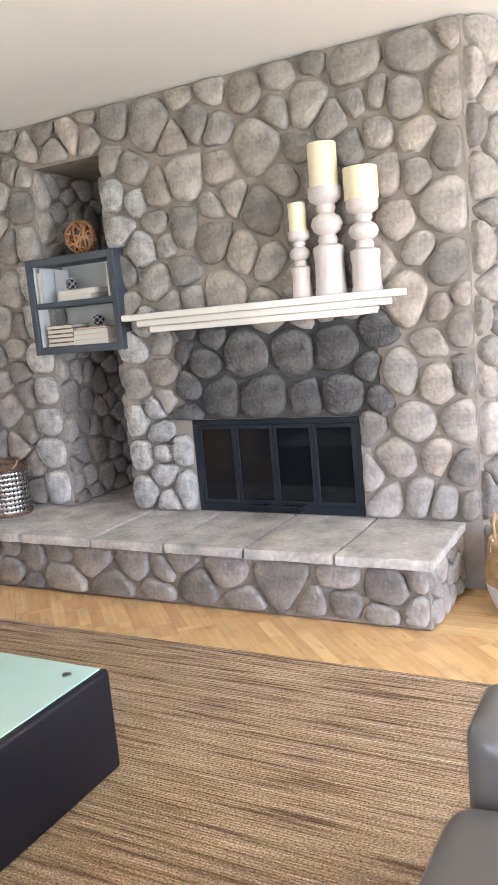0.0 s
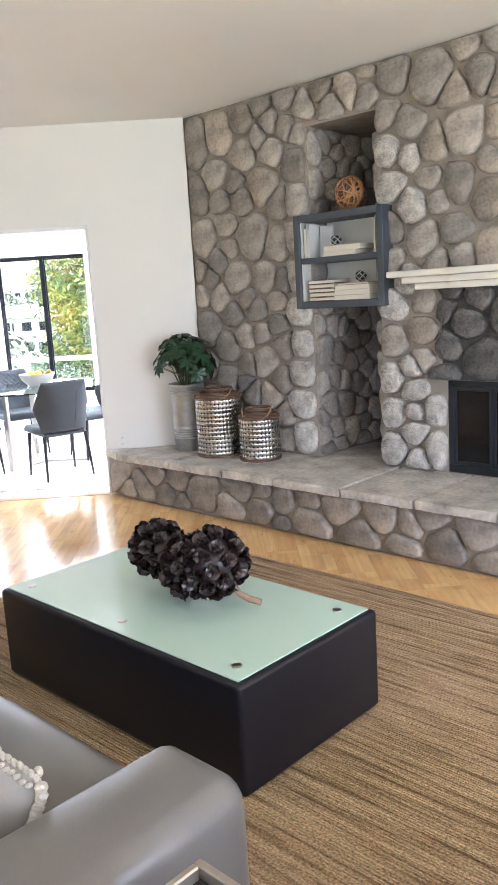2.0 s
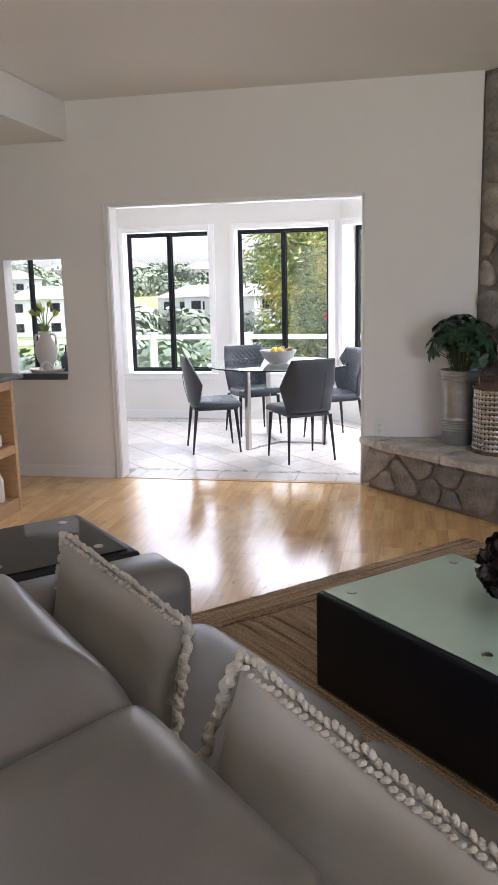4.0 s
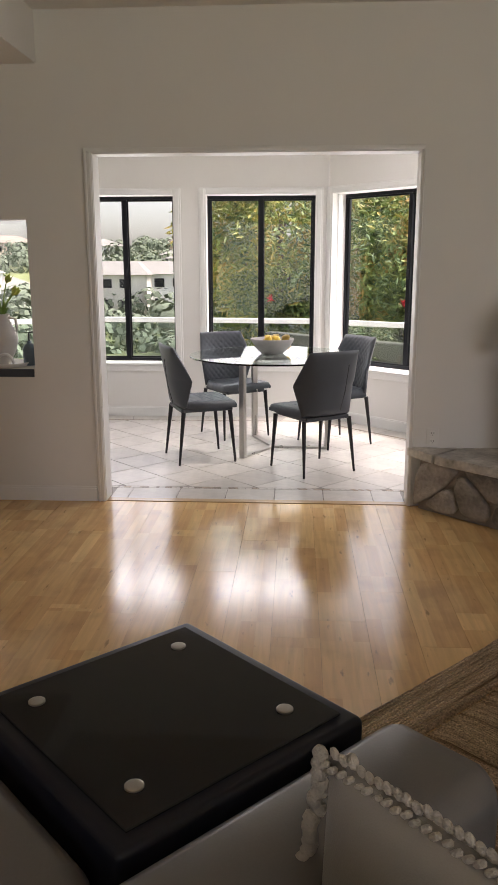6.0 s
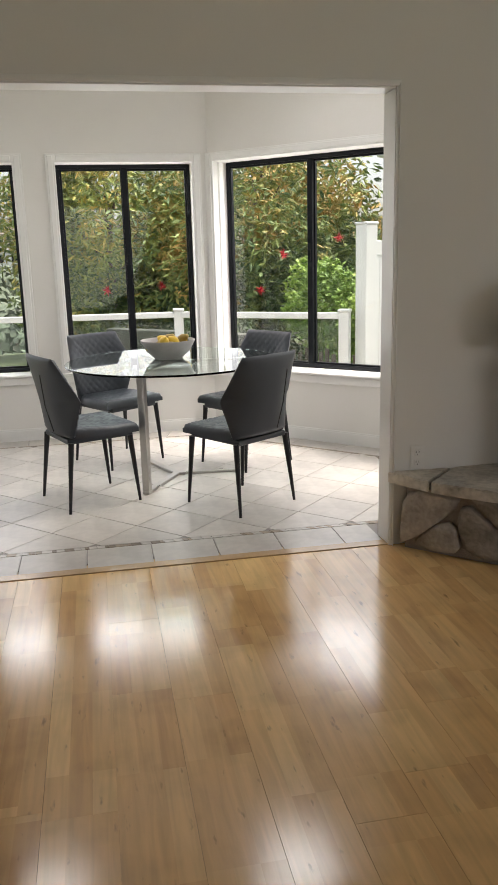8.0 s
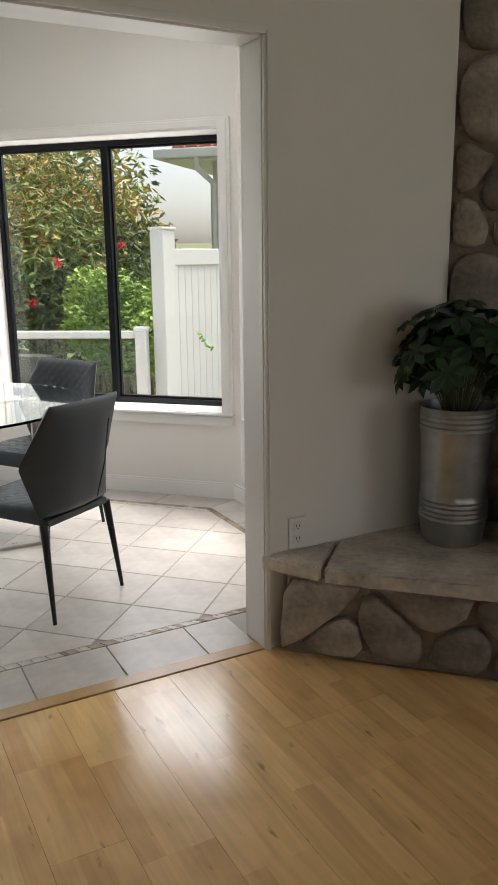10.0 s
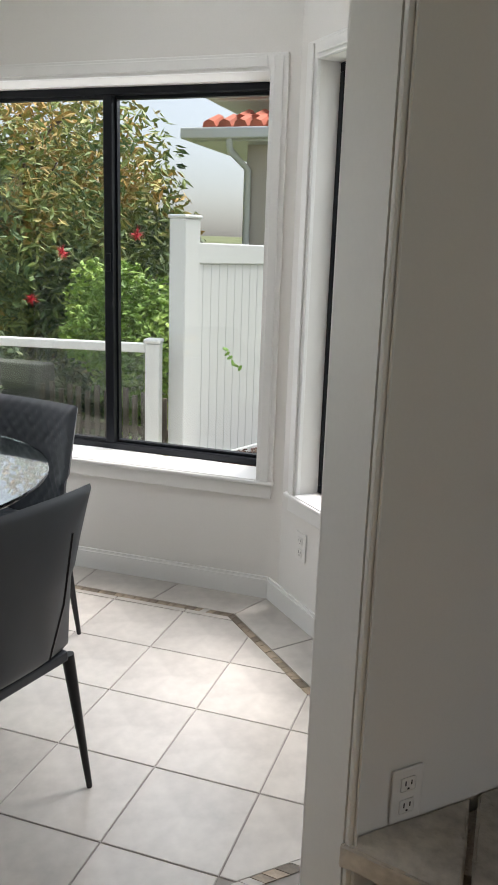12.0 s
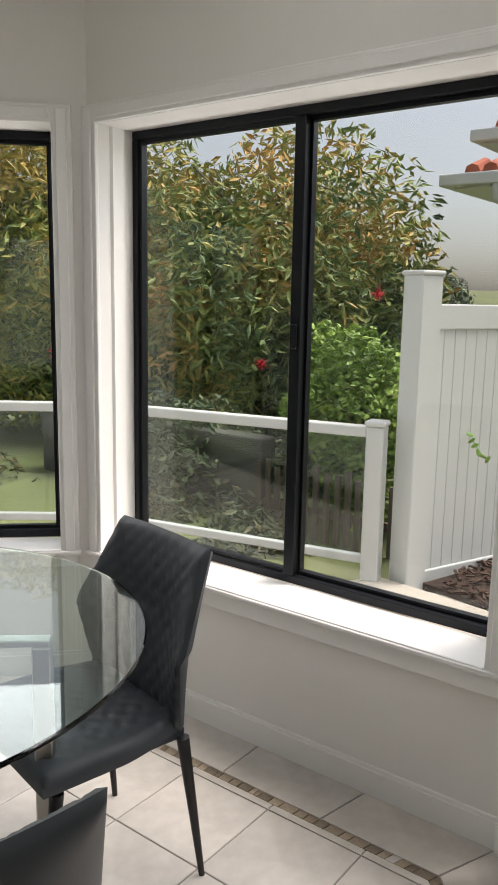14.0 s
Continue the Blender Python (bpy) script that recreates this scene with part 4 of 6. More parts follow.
def floor_basket():
    t = thing("woven_basket", "two-tone seagrass belly basket with white base beside the hearth", "basket", pose(-0.63, 4.12, 0))
    prof = [(0, 0.0), (0.12, 0.002)]
    for k in range(23):
        z = 0.012 + k * 0.0155
        r = 0.125 + 0.065 * math.sin(min(1, (k + 2) / 16) * math.pi * 0.62) - 0.0017 * max(0, k - 12)
        prof += [(r + 0.003, z), (r - 0.002, z + 0.0077)]
    low = [p for p in prof if p[1] < 0.155]
    high = [low[-1]] + [p for p in prof if p[1] >= 0.155]
    part("white_base", lathe(low, 40), mat("white painted seagrass", (0.68, 0.66, 0.6), 0.9, vary=0.1, fine=200, bump=0.12), t, "white painted lower half", smooth=50)
    inner = [(high[-1][0] - 0.008, high[-1][1]), (high[-1][0] - 0.01, 0.2), (0, 0.19)]
    weave = mat("seagrass weave", (0.42, 0.27, 0.13), 0.85, vary=0.3, scale=20, fine=200, bump=0.15)
    part("woven_body", lathe(high + inner, 40), weave, t, smooth=50)
    for s in (-1, 1):
        x = 0.13 * s
        pts = [(x, -0.05, 0.36), (x * 1.05, -0.045, 0.43), (x * 1.05, 0, 0.47), (x * 1.05, 0.045, 0.43), (x, 0.05, 0.36)]
        part("handle", tube(pts, 0.009, 7), weave, t, smooth=60)
    bm = bmesh.new()
    for k in range(9):
        add = Vector((0.02 * math.cos(k * 2.1), 0.02 * math.sin(k * 2.1), 0))
        tube([(-0.13 + add.x, -0.07 + add.y, 0.36), (-0.13 + add.x * 1.3, -0.08 + add.y, 0.31)], 0.004, 5, bm)
    part("tassel", bm, PLASTIC, t, "white yarn tassel")


def outlet(m, label="white double socket outlet on the wall"):
    t = thing("wall_outlet", label, "outlet", m)
    part("plate", box(-0.036, 0.036, -0.006, 0, -0.058, 0.058, 0.003, 2), PLASTIC, t)
    for z in (-0.024, 0.024):
        s = part("socket", box(-0.017, 0.017, -0.0085, -0.005, z - 0.015, z + 0.015, 0.003, 2), PLASTIC, t)
        bm = bmesh.new()
        for x in (-0.007, 0.007):
            add_box(bm, x - 0.0012, x + 0.0012, -0.0092, -0.0082, z - 0.002, z + 0.008)
        add_box(bm, -0.0022, 0.0022, -0.0092, -0.0082, z - 0.011, z - 0.007)
        part("slots", bm, LEG, s, "black slots")


galvanised_vase()
hammered_can(-4.285, 4.07, 0.172, 0.425, "large hammered tin lantern with rattan wire lid and rope handle")
hammered_can(-3.9, 4.08, 0.143, 0.3, "smaller hammered tin lantern with rattan wire lid")
floor_basket()
outlet(DOORWALL @ pose(u_of(-0.94), -0.001, 0.43))


# ---- living room furniture ----
def soft_block(t, name, cx, cy, cz, lx, ly, lz, e=0.28, ez=0.45, m=None, material=None):
    bm = cushion(cx, cy, cz, lx, ly, lz, e, 56, 24, ez=ez, m=m)
    return part(name, bm, material or LEATHER, t, smooth=80)


def sofa(label, m, length, seats):
    """Facing +y; the origin is the floor under the middle of the front edge."""
    t = thing("leather_sofa", label, "sofa", m)
    a, L = 0.27, length / 2
    inner = L - a
    w = 2 * inner / seats
    part("base", box(-L + 0.03, L - 0.03, -0.9, -0.05, 0.06, 0.27, 0.02, 2), LEATHER, t, smooth=45)
    for k in range(seats):
        soft_block(t, "seat_cushion", -inner + w * (k + 0.5), -0.31, 0.35, w - 0.006, 0.68, 0.2, 0.16, 0.4)
        mb = Matrix.Translation((-inner + w * (k + 0.5), -0.745, 0.53)) @ Matrix.Rotation(radians(10), 4, "X")
        soft_block(t, "back_cushion", 0, 0, 0, w - 0.004, 0.4, 0.48, 0.14, 0.62, m=mb)
    part("back_frame", box(-L + 0.06, L - 0.06, -0.99, -0.86, 0.08, 0.6, 0.06, 4), LEATHER, t, smooth=45)
    for s in (-1, 1):
        bm = box(s * L - (a if s > 0 else 0), s * L + (0 if s > 0 else a), -0.9, 0.0, 0.06, 0.58, 0.055, 6)
        for v in bm.verts:
            if v.co.z > 0.45:
                v.co.z += 0.03 * math.cos((v.co.x - s * (L - a / 2)) / a * math.pi)
        part("arm", bm, LEATHER, t, smooth=50)
    for x in (-L + 0.08, L - 0.08):
        for y in (-0.82, -0.1):
            part("foot", box(x - 0.03, x + 0.03, y - 0.03, y + 0.03, 0.002, 0.065, 0.006, 1), LEG, t)
    return t


def throw_pillow(label, m, w=0.5, h=0.5, rs_=None):
    t = thing("throw_pillow", label, "pillow", m)
    cloth = bpy.data.materials.get("taupe linen") or mat("taupe linen", (0.3, 0.28, 0.25), 0.9, vary=0.08, scale=7, fine=420, bump=0.09, sheen=0.3)
    wool = bpy.data.materials.get("cream wool fringe") or mat("cream wool fringe", (0.62, 0.57, 0.49), 0.95, vary=0.15, scale=30, fine=300, bump=0.3)
    bm = bmesh.new()
    N = 22
    for side in (1, -1):
        grid = {}
        for i in range(N + 1):
            for j in range(N + 1):
                u, v = 2 * i / N - 1, 2 * j / N - 1
                puff = max(0.0, (1 - abs(u) ** 2.4) * (1 - abs(v) ** 2.4)) ** 0.5
                k = 1 - 0.06 * (1 - abs(u)) * abs(v) - 0.06 * (1 - abs(v)) * abs(u)
                wr = noise.noise(Vector((u * 2.2, v * 2.2, side * 3 + w))) * 0.012 * puff
                grid[i, j] = bm.verts.new((u * w / 2 * k, side * (0.075 * puff) + wr, v * h / 2 * k))
        for i in range(N):
            for j in range(N):
                bm.faces.new((grid[i, j], grid[i + 1, j], grid[i + 1, j + 1], grid[i, j + 1]))
    bmesh.ops.remove_doubles(bm, verts=bm.verts, dist=0.0008)
    part("cover", bm, cloth, t, smooth=80)
    rr = random.Random(int(w * 1000))
    bm = bmesh.new()
    for x in (-w / 2, w / 2):
        for dx, rad in ((0.012, 0.011), (-0.022, 0.009)):
            n = 26
            for k in range(n):
                zc = -h / 2 + h * (k + 0.5) / n
                s = 1 if x > 0 else -1
                c = Matrix.Translation((x + s * dx + rr.uniform(-0.004, 0.004), (0.02 if dx < 0 else 0) + rr.uniform(-0.006, 0.006), zc)) @ Matrix.Rotation(rr.uniform(0, 3), 4, "Y")
                cushion(0, 0, 0, rad * 2.6, rad * 1.9, rad * 2.0, 0.8, 8, 5, bm, c)
    tagged(part("pompom_fringe", bm, wool, t, "chunky cream wool fringe along two edges", smooth=80), kind="stuff")
    bm = bmesh.new()
    for row, (yy, dz) in enumerate(((0.012, -0.012), (0.0, 0.002), (-0.012, -0.012), (0.02, -0.03))):
        for k in range(44):
            c = Matrix.Translation((-w / 2 + w * (k + 0.5 * (row % 2)) / 44, yy + rr.uniform(-0.002, 0.002), h / 2 + dz + rr.uniform(-0.003, 0.004))) @ Matrix.Rotation(0.7 if row % 2 else -0.7, 4, 'Y')
            cushion(0, 0, 0, 0.021, 0.012, 0.011, 0.8, 7, 4, bm, c)
    tagged(part('top_fringe', bm, wool, t, 'knotted cream wool top edge', smooth=80), kind='stuff')
    bm = bmesh.new()
    for x in (-w / 2 + 0.03, w / 2 - 0.03):
        for side in (1,):
            tube([(x + 0.004 * math.sin(k * 1.7), 0.022, -h / 2 + 0.02 + (h - 0.04) * k / 30) for k in range(31)], 0.005, 6, bm)
    part("braid", bm, wool, t, smooth=60)
    return t


def glass_top_block(name, label, cat, x0, x1, y0, y1, z0, z1, top, toplabel, pins):
    cx, cy = (x0 + x1) / 2, (y0 + y1) / 2
    t = thing(name, label, cat, pose(cx, cy, z0))
    a, b, h = (x1 - x0) / 2, (y1 - y0) / 2, z1 - z0
    bm = box(-a, a, -b, b, 0, h - 0.003, 0.016, 4)
    part("leather_box", bm, BLKLEATHER, t, smooth=45)
    rim = 0.022 if name == "coffee_table" else 0.034
    part("glass_top", box(-a + rim, a - rim, -b + rim, b - rim, h - 0.0028, h + 0.003, 0.002, 1), top, t, toplabel)
    for x, y in pins:
        part("pin_cap", lathe([(0, h + 0.0031), (0.017, h + 0.0031), (0.017, h + 0.006), (0.014, h + 0.0072), (0, h + 0.0075)], 20, x=x - cx, y=y - cy), STEEL, t, "round brushed steel cap")
    return t


RUG_Z = 0.016


def rug():
    m = bpy.data.materials.new("striped jute weave")
    m.use_nodes = True
    n, l = m.node_tree.nodes, m.node_tree.links
    b = n["Principled BSDF"]
    tc, mp, mp2 = n.new("ShaderNodeTexCoord"), n.new("ShaderNodeMapping"), n.new("ShaderNodeMapping")
    mp.inputs["Scale"].default_value = (2.0, 44, 1)
    mp2.inputs["Scale"].default_value = (120, 190, 60)
    streak, fib, wv = n.new("ShaderNodeTexNoise"), n.new("ShaderNodeTexNoise"), n.new("ShaderNodeTexWave")
    streak.inputs["Scale"].default_value, streak.inputs["Detail"].default_value = 1.0, 5
    fib.inputs["Scale"].default_value, fib.inputs["Detail"].default_value = 1.0, 3
    wv.bands_direction, wv.inputs["Scale"].default_value, wv.inputs["Distortion"].default_value = "Y", 28, 1.5
    l.new(tc.outputs["Object"], mp.inputs[0])
    l.new(tc.outputs["Object"], mp2.inputs[0])
    l.new(mp.outputs[0], streak.inputs["Vector"])
    l.new(mp2.outputs[0], fib.inputs["Vector"])
    l.new(tc.outputs["Object"], wv.inputs["Vector"])
    cr = n.new("ShaderNodeValToRGB")
    cr.color_ramp.elements[0].position, cr.color_ramp.elements[0].color = 0.33, (0.2, 0.125, 0.07, 1)
    cr.color_ramp.elements[1].position, cr.color_ramp.elements[1].color = 0.66, (0.62, 0.46, 0.3, 1)
    e = cr.color_ramp.elements.new(0.46)
    e.color = (0.44, 0.31, 0.195, 1)
    l.new(streak.outputs[0], cr.inputs[0])
    mr = n.new("ShaderNodeMapRange")
    mr.inputs[1].default_value, mr.inputs[2].default_value, mr.inputs[3].default_value, mr.inputs[4].default_value = 0.3, 0.7, 0.45, 1.45
    l.new(fib.outputs[0], mr.inputs[0])
    sc = n.new("ShaderNodeVectorMath")
    sc.operation = "SCALE"
    l.new(cr.outputs[0], sc.inputs[0])
    l.new(mr.outputs[0], sc.inputs["Scale"])
    l.new(sc.outputs[0], b.inputs["Base Color"])
    b.inputs["Roughness"].default_value = 0.95
    b.inputs["Specular IOR Level"].default_value = 0.2
    ad = n.new("ShaderNodeMath")
    ad.operation = "MULTIPLY_ADD"
    l.new(fib.outputs[0], ad.inputs[0])
    ad.inputs[1].default_value = 0.7
    l.new(wv.outputs[0], ad.inputs[2])
    bp = n.new("ShaderNodeBump")
    bp.inputs["Strength"].default_value, bp.inputs["Distance"].default_value = 0.9, 0.006
    l.new(ad.outputs[0], bp.inputs["Height"])
    l.new(bp.outputs[0], b.inputs["Normal"])
    t = thing("jute_rug", "large striped natural jute rug on the wood floor", "rug", pose(-1.8, 2.1, 0))

    def band(x0, x1, y0, y1, nx, ny, rib):
        rr = random.Random(8)
        bm = bmesh.new()
        g = {}
        for i in range(nx + 1):
            for j in range(ny + 1):
                x, y = x0 + (x1 - x0) * i / nx, y0 + (y1 - y0) * j / ny
                edge = i in (0, nx) or j in (0, ny)
                z = 0.002 if edge else RUG_Z - 0.002 + (0.0016 if j % 2 else -0.0016) * rib + rr.uniform(-0.0008, 0.0008)
                g[i, j] = bm.verts.new((x + (rr.uniform(-0.004, 0.004) if edge else 0), y + (rr.uniform(-0.004, 0.004) if edge else 0), z))
        for i in range(nx):
            for j in range(ny):
                bm.faces.new((g[i, j], g[i + 1, j], g[i + 1, j + 1], g[i, j + 1]))
        return bm

    part("woven_field", band(-1.93, 2.3, -1.3, 1.19, 60, 170, 1), m, t, smooth=80)
    bd = part("border_band", band(-1.19, 1.3, -2.17 + 4.1, 4.33 - 2.2, 60, 14, 1), m, t, "plain jute border band", smooth=80)
    bd.matrix_world = pose(-1.8, 2.1, 0) @ pose(0, 0, 0, 0, 0, 90)


def seed_pods():
    t = thing("seed_pod_cluster", "cluster of glossy dark brown seed pods on the mint table", "ornament", pose(-2.305, 1.995, 0.3893) @ Matrix.Diagonal((1.03, 1.03, 1.0, 1)))
    pod = mat("dark brown seed pod", (0.028, 0.016, 0.016), 0.33, vary=0.5, scale=18, fine=80, bump=0.06, spec=0.6)
    rp = random.Random(21)

    def scale_leaf(bm, base, d, up, L, W):
        side = d.cross(up).normalized()
        nrm = side.cross(d).normalized()
        rows = []
        for a, b, c in ((0, 0.25, 0), (0.3, 0.85, 0.12), (0.6, 1.0, 0.2), (0.85, 0.7, 0.12), (1.0, 0.12, -0.02)):
            mid = base + d * (L * a) + nrm * (L * c)
            rows.append([bm.verts.new(mid + side * (W * b * s) - nrm * (W * 0.4 * abs(s) ** 2 * b)) for s in (-1, -0.5, 0, 0.5, 1)])
        for a, b in zip(rows, rows[1:]):
            for k in range(4):
                bm.faces.new((a[k], a[k + 1], b[k + 1], b[k]))

    for ci, (c, R, n) in enumerate(((Vector((-0.235, 0.02, 0.15)), 0.1, 32), (Vector((0.02, -0.045, 0.145)), 0.1, 30), (Vector((0.10, -0.01, 0.17)), 0.12, 40))):
        cl_ = part("pod_core", cushion(c.x, c.y, c.z, R * 1.7, R * 1.6, R * 1.6, 1.0, 20, 12), pod, t, smooth=60)
        for k in range(n):
            z = 1 - 2 * (k + 0.5) / n
            ph = k * 2.39996
            o = Vector((math.sqrt(1 - z * z) * math.cos(ph), math.sqrt(1 - z * z) * math.sin(ph), z))
            base = c + o * R * 0.72
            if base.z < 0.05:
                base.z = 0.055
            bm = bmesh.new()
            tang = o.orthogonal().normalized()
            for j in range(6):
                d = (Matrix.Rotation(2 * math.pi * j / 6 + rp.uniform(-0.3, 0.3), 3, o) @ tang * rp.uniform(0.3, 0.6) + o).normalized()
                scale_leaf(bm, base, d, o + d * 0.2, rp.uniform(0.045, 0.06), 0.027)
            for v in bm.verts:
                v.co.z = max(v.co.z, 0.002)
            part("pod", bm, pod, cl_, smooth=70)
    part("stem", tube([(0.18, 0.0, 0.1), (0.205, 0.01, 0.065), (0.235, 0.03, 0.045), (0.27, 0.05, 0.035)], [0.012, 0.011, 0.013, 0.012], 9), mat("cut twig", (0.26, 0.17, 0.12), 0.8, vary=0.4, bump=0.1), t, "cut woody stem", smooth=60)


rug()
glass_top_block("coffee_table", "low black leather coffee table with mint glass top on the rug", "table", -3.08, -1.712, 1.6, 2.31, RUG_Z + 0.001, 0.386, MILK, "mint back-painted glass top",
                [(-1.815, 2.21), (-1.805, 1.69), (-2.38, 1.69), (-2.38, 2.21), (-2.98, 2.21), (-2.98, 1.69)])
seed_pods()
glass_top_block("side_table", "square black leather side table with smoked glass top and steel caps", "table", -3.897, -3.325, 0.48, 1.042, 0.001, 0.588, SMOKE, "smoked black glass top",
                [(-3.79, 0.934), (-3.44, 0.934), (-3.79, 0.583), (-3.44, 0.583)])
sofa("long grey leather sofa facing the coffee table, with two fringed pillows", pose(-2.235, 1.095, 0), 2.15, 2)
sofa("grey leather loveseat standing across from the side of the coffee table", pose(-0.43, 1.36, 0, 0, 0, 90), 1.7, 1)
arm = thing("armchair", "grey leather armchair beside the side table", "armchair", pose(-3.62, 0.0, 0))
part("seat_block", box(-0.3, 0.3, -0.45, 0.2, 0.003, 0.42, 0.05, 4), LEATHER, arm, smooth=45)
part("arm", box(-0.36, 0.28, 0.22, 0.465, 0.003, 0.56, 0.06, 5), LEATHER, arm, smooth=45)
throw_pillow("taupe linen pillow with cream wool fringe near the sofa arm", pose(-2.78, 0.69, 0.565, -8, 3, 2), 0.68, 0.37)
throw_pillow("taupe linen pillow with cream wool fringe against the sofa back", pose(-1.80, 0.675, 0.53, -8, 18, 15), 0.66, 0.41)


def square_planter():
    t = thing("square_planter", "tall square brushed metal planter beside the sofa arm", "planter", pose(-0.885, 0.69, 0.019))
    metal = mat("dull champagne metal", (0.42, 0.38, 0.33), 0.38, 0.8, vary=0.12, bump=0.02)
    part("body", box(-0.13, 0.13, -0.13, 0.13, 0.0, 0.60, 0.004, 2), metal, t)
    bm = bmesh.new()
    for q in ((-0.142, 0.142, -0.142, -0.127), (-0.142, 0.142, 0.127, 0.142), (-0.142, -0.127, -0.127, 0.127), (0.127, 0.142, -0.127, 0.127)):
        add_box(bm, *q, 0.585, 0.628, 0.003, 1)
    part("rim", bm, metal, t)
    part("soil", box(-0.126, 0.126, -0.126, 0.126, 0.601, 0.607), mat("dark potting soil", (0.02, 0.016, 0.012), 0.95, vary=0.5, scale=30, bump=0.3), t)
    leafy = mat("bright succulent leaf", (0.13, 0.3, 0.03), 0.45, vary=0.4, scale=30, fine=90, rnd=0.3)
    rr = random.Random(4)
    for k in range(8):
        x, y = -0.06 + 0.055 * (k % 3) + rr.uniform(-0.01, 0.01), -0.07 + 0.055 * (k // 3) + rr.uniform(-0.01, 0.01)
        p = thing("succulent", "small bright green leafy succulent in the square planter", "plant", pose(-0.885 + x, 0.69 + y, 0.625), "succulents in the planter")
        part("stem", tube([(0, 0, 0), (0, 0, 0.02)], 0.004, 6), leafy, p)
        bm = bmesh.new()
        for j in range(26):
            a, e = j * 2.4, 0.25 + 0.045 * j
            d = Vector((math.cos(a) * math.cos(e), math.sin(a) * math.cos(e), math.sin(e)))
            c = Matrix.Translation(Vector((0, 0, 0.012)) + d * 0.018) @ d.to_track_quat("X", "Z").to_matrix().to_4x4()
            cushion(0, 0, 0, 0.036, 0.014, 0.007, 0.8, 7, 4, bm, c)
        part("leaves", bm, leafy, p, smooth=70)


square_planter()


# ---- dining nook ----
def dining_chair_parts():
    t = thing("dining_chair", "slate grey quilted faux leather dining chair with black tapered legs", "chair", None, "dining chairs round the glass table")
    sw, sd, sh = 0.46, 0.43, 0.47

    def shell(y_of, z0, z1, quilt, name, thick):
        bm = bmesh.new()
        nu, nv = 48, 48
        g = {}
        for side in (0, 1):
            for i in range(nu + 1):
                for j in range(nv + 1):
                    v = j / nv
                    z = z0 + (z1 - z0) * v
                    wide = 0.5 * (0.40 + 0.11 * max(0, min(1, v / 0.5)) - (0.11 * max(0, (v - 0.5) / 0.5)))
                    u = 2 * i / nu - 1
                    x = u * wide
                    curve = -0.1 * (abs(u) ** 2.4) * max(0.12, 1 - abs(v - 0.45) * 1.6)
                    edge = max(0.0, 1 - max(abs(u) ** 7, abs(2 * v - 1) ** 12 if v < 0.5 else abs(2 * v - 1) ** 7)) ** 0.5
                    y = y_of(v) - curve + (thick * edge if side == 0 else 0)
                    if side == 0 and quilt:
                        groove = max(abs(((x + z * 0.85) / 0.05) % 1 - 0.5), abs(((x - z * 0.85) / 0.05) % 1 - 0.5)) * 2
                        y -= 0.007 * max(0, (groove - 0.72) / 0.28) ** 1.5 * edge
                    if side == 1:
                        y -= 0.024 * edge
                    g[side, i, j] = bm.verts.new((x, y, z))
            for i in range(nu):
                for j in range(nv):
                    bm.faces.new((g[side, i, j], g[side, i + 1, j], g[side, i + 1, j + 1], g[side, i, j + 1]))
        for i in range(nu):
            for j in (0, nv):
                bm.faces.new((g[0, i, j], g[0, i + 1, j], g[1, i + 1, j], g[1, i, j]))
        for j in range(nv):
            for i in (0, nu):
                bm.faces.new((g[0, i, j], g[0, i, j + 1], g[1, i, j + 1], g[1, i, j]))
        return bm

    back = shell(lambda v: -0.185 - 0.075 * v, 0.42, 0.87, True, "backrest", 0.032)
    part("backrest", back, CHAIR, t, "quilted backrest with flared sides", smooth=50)
    bm = bmesh.new()
    N = 40
    g = {}
    for side in (0, 1):
        for i in range(N + 1):
            for j in range(N + 1):
                u, v = 2 * i / N - 1, 2 * j / N - 1
                x, y = u * sw / 2 * (1 - 0.2 * max(0, -v) ** 1.5), v * (sd / 2 - 0.02) + 0.03
                edge = max(0.0, 1 - max(abs(u), abs(v)) ** 12)
                if side == 0:
                    groove = max(abs(((x + y) / 0.055) % 1 - 0.5), abs(((x - y) / 0.055) % 1 - 0.5)) * 2
                    z = sh - 0.03 + 0.032 * edge ** 0.5 - 0.007 * max(0, (groove - 0.72) / 0.28) ** 1.5 * edge
                else:
                    z = sh - 0.055
                g[side, i, j] = bm.verts.new((x, y, z))
        for i in range(N):
            for j in range(N):
                bm.faces.new((g[side, i, j], g[side, i + 1, j], g[side, i + 1, j + 1], g[side, i, j + 1]))
    for i in range(N):
        for j in (0, N):
            bm.faces.new((g[0, i, j], g[0, i + 1, j], g[1, i + 1, j], g[1, i, j]))
            bm.faces.new((g[0, j, i], g[0, j, i + 1], g[1, j, i + 1], g[1, j, i]))
    part("seat", bm, CHAIR, t, "quilted seat cushion", smooth=50)
    part("seat_frame", box(-sw / 2 + 0.05, sw / 2 - 0.05, -sd / 2 + 0.03, sd / 2 - 0.006, sh - 0.085, sh - 0.056, 0.006, 2), CHAIR, t)
    for x, y, tx, ty in ((-0.2, 0.18, -0.215, 0.215), (0.2, 0.18, 0.215, 0.215), (-0.19, -0.17, -0.215, -0.215), (0.19, -0.17, 0.215, -0.215)):
        part("leg", tube([(x, y, sh - 0.075), ((x + tx) / 2, (y + ty) / 2, 0.2), (tx, ty, 0.0)], [0.017, 0.0125, 0.008], 12), LEG, t, smooth=60)
    for s in (1,):
        part("zip", tube([(0.075 * s, -0.222, 0.45), (0.085 * s, -0.262, 0.6), (0.098 * s, -0.283, 0.78)], 0.003, 5), LEG, t, "thin black back seam")
    return t


TC = (-6.965, 4.22)


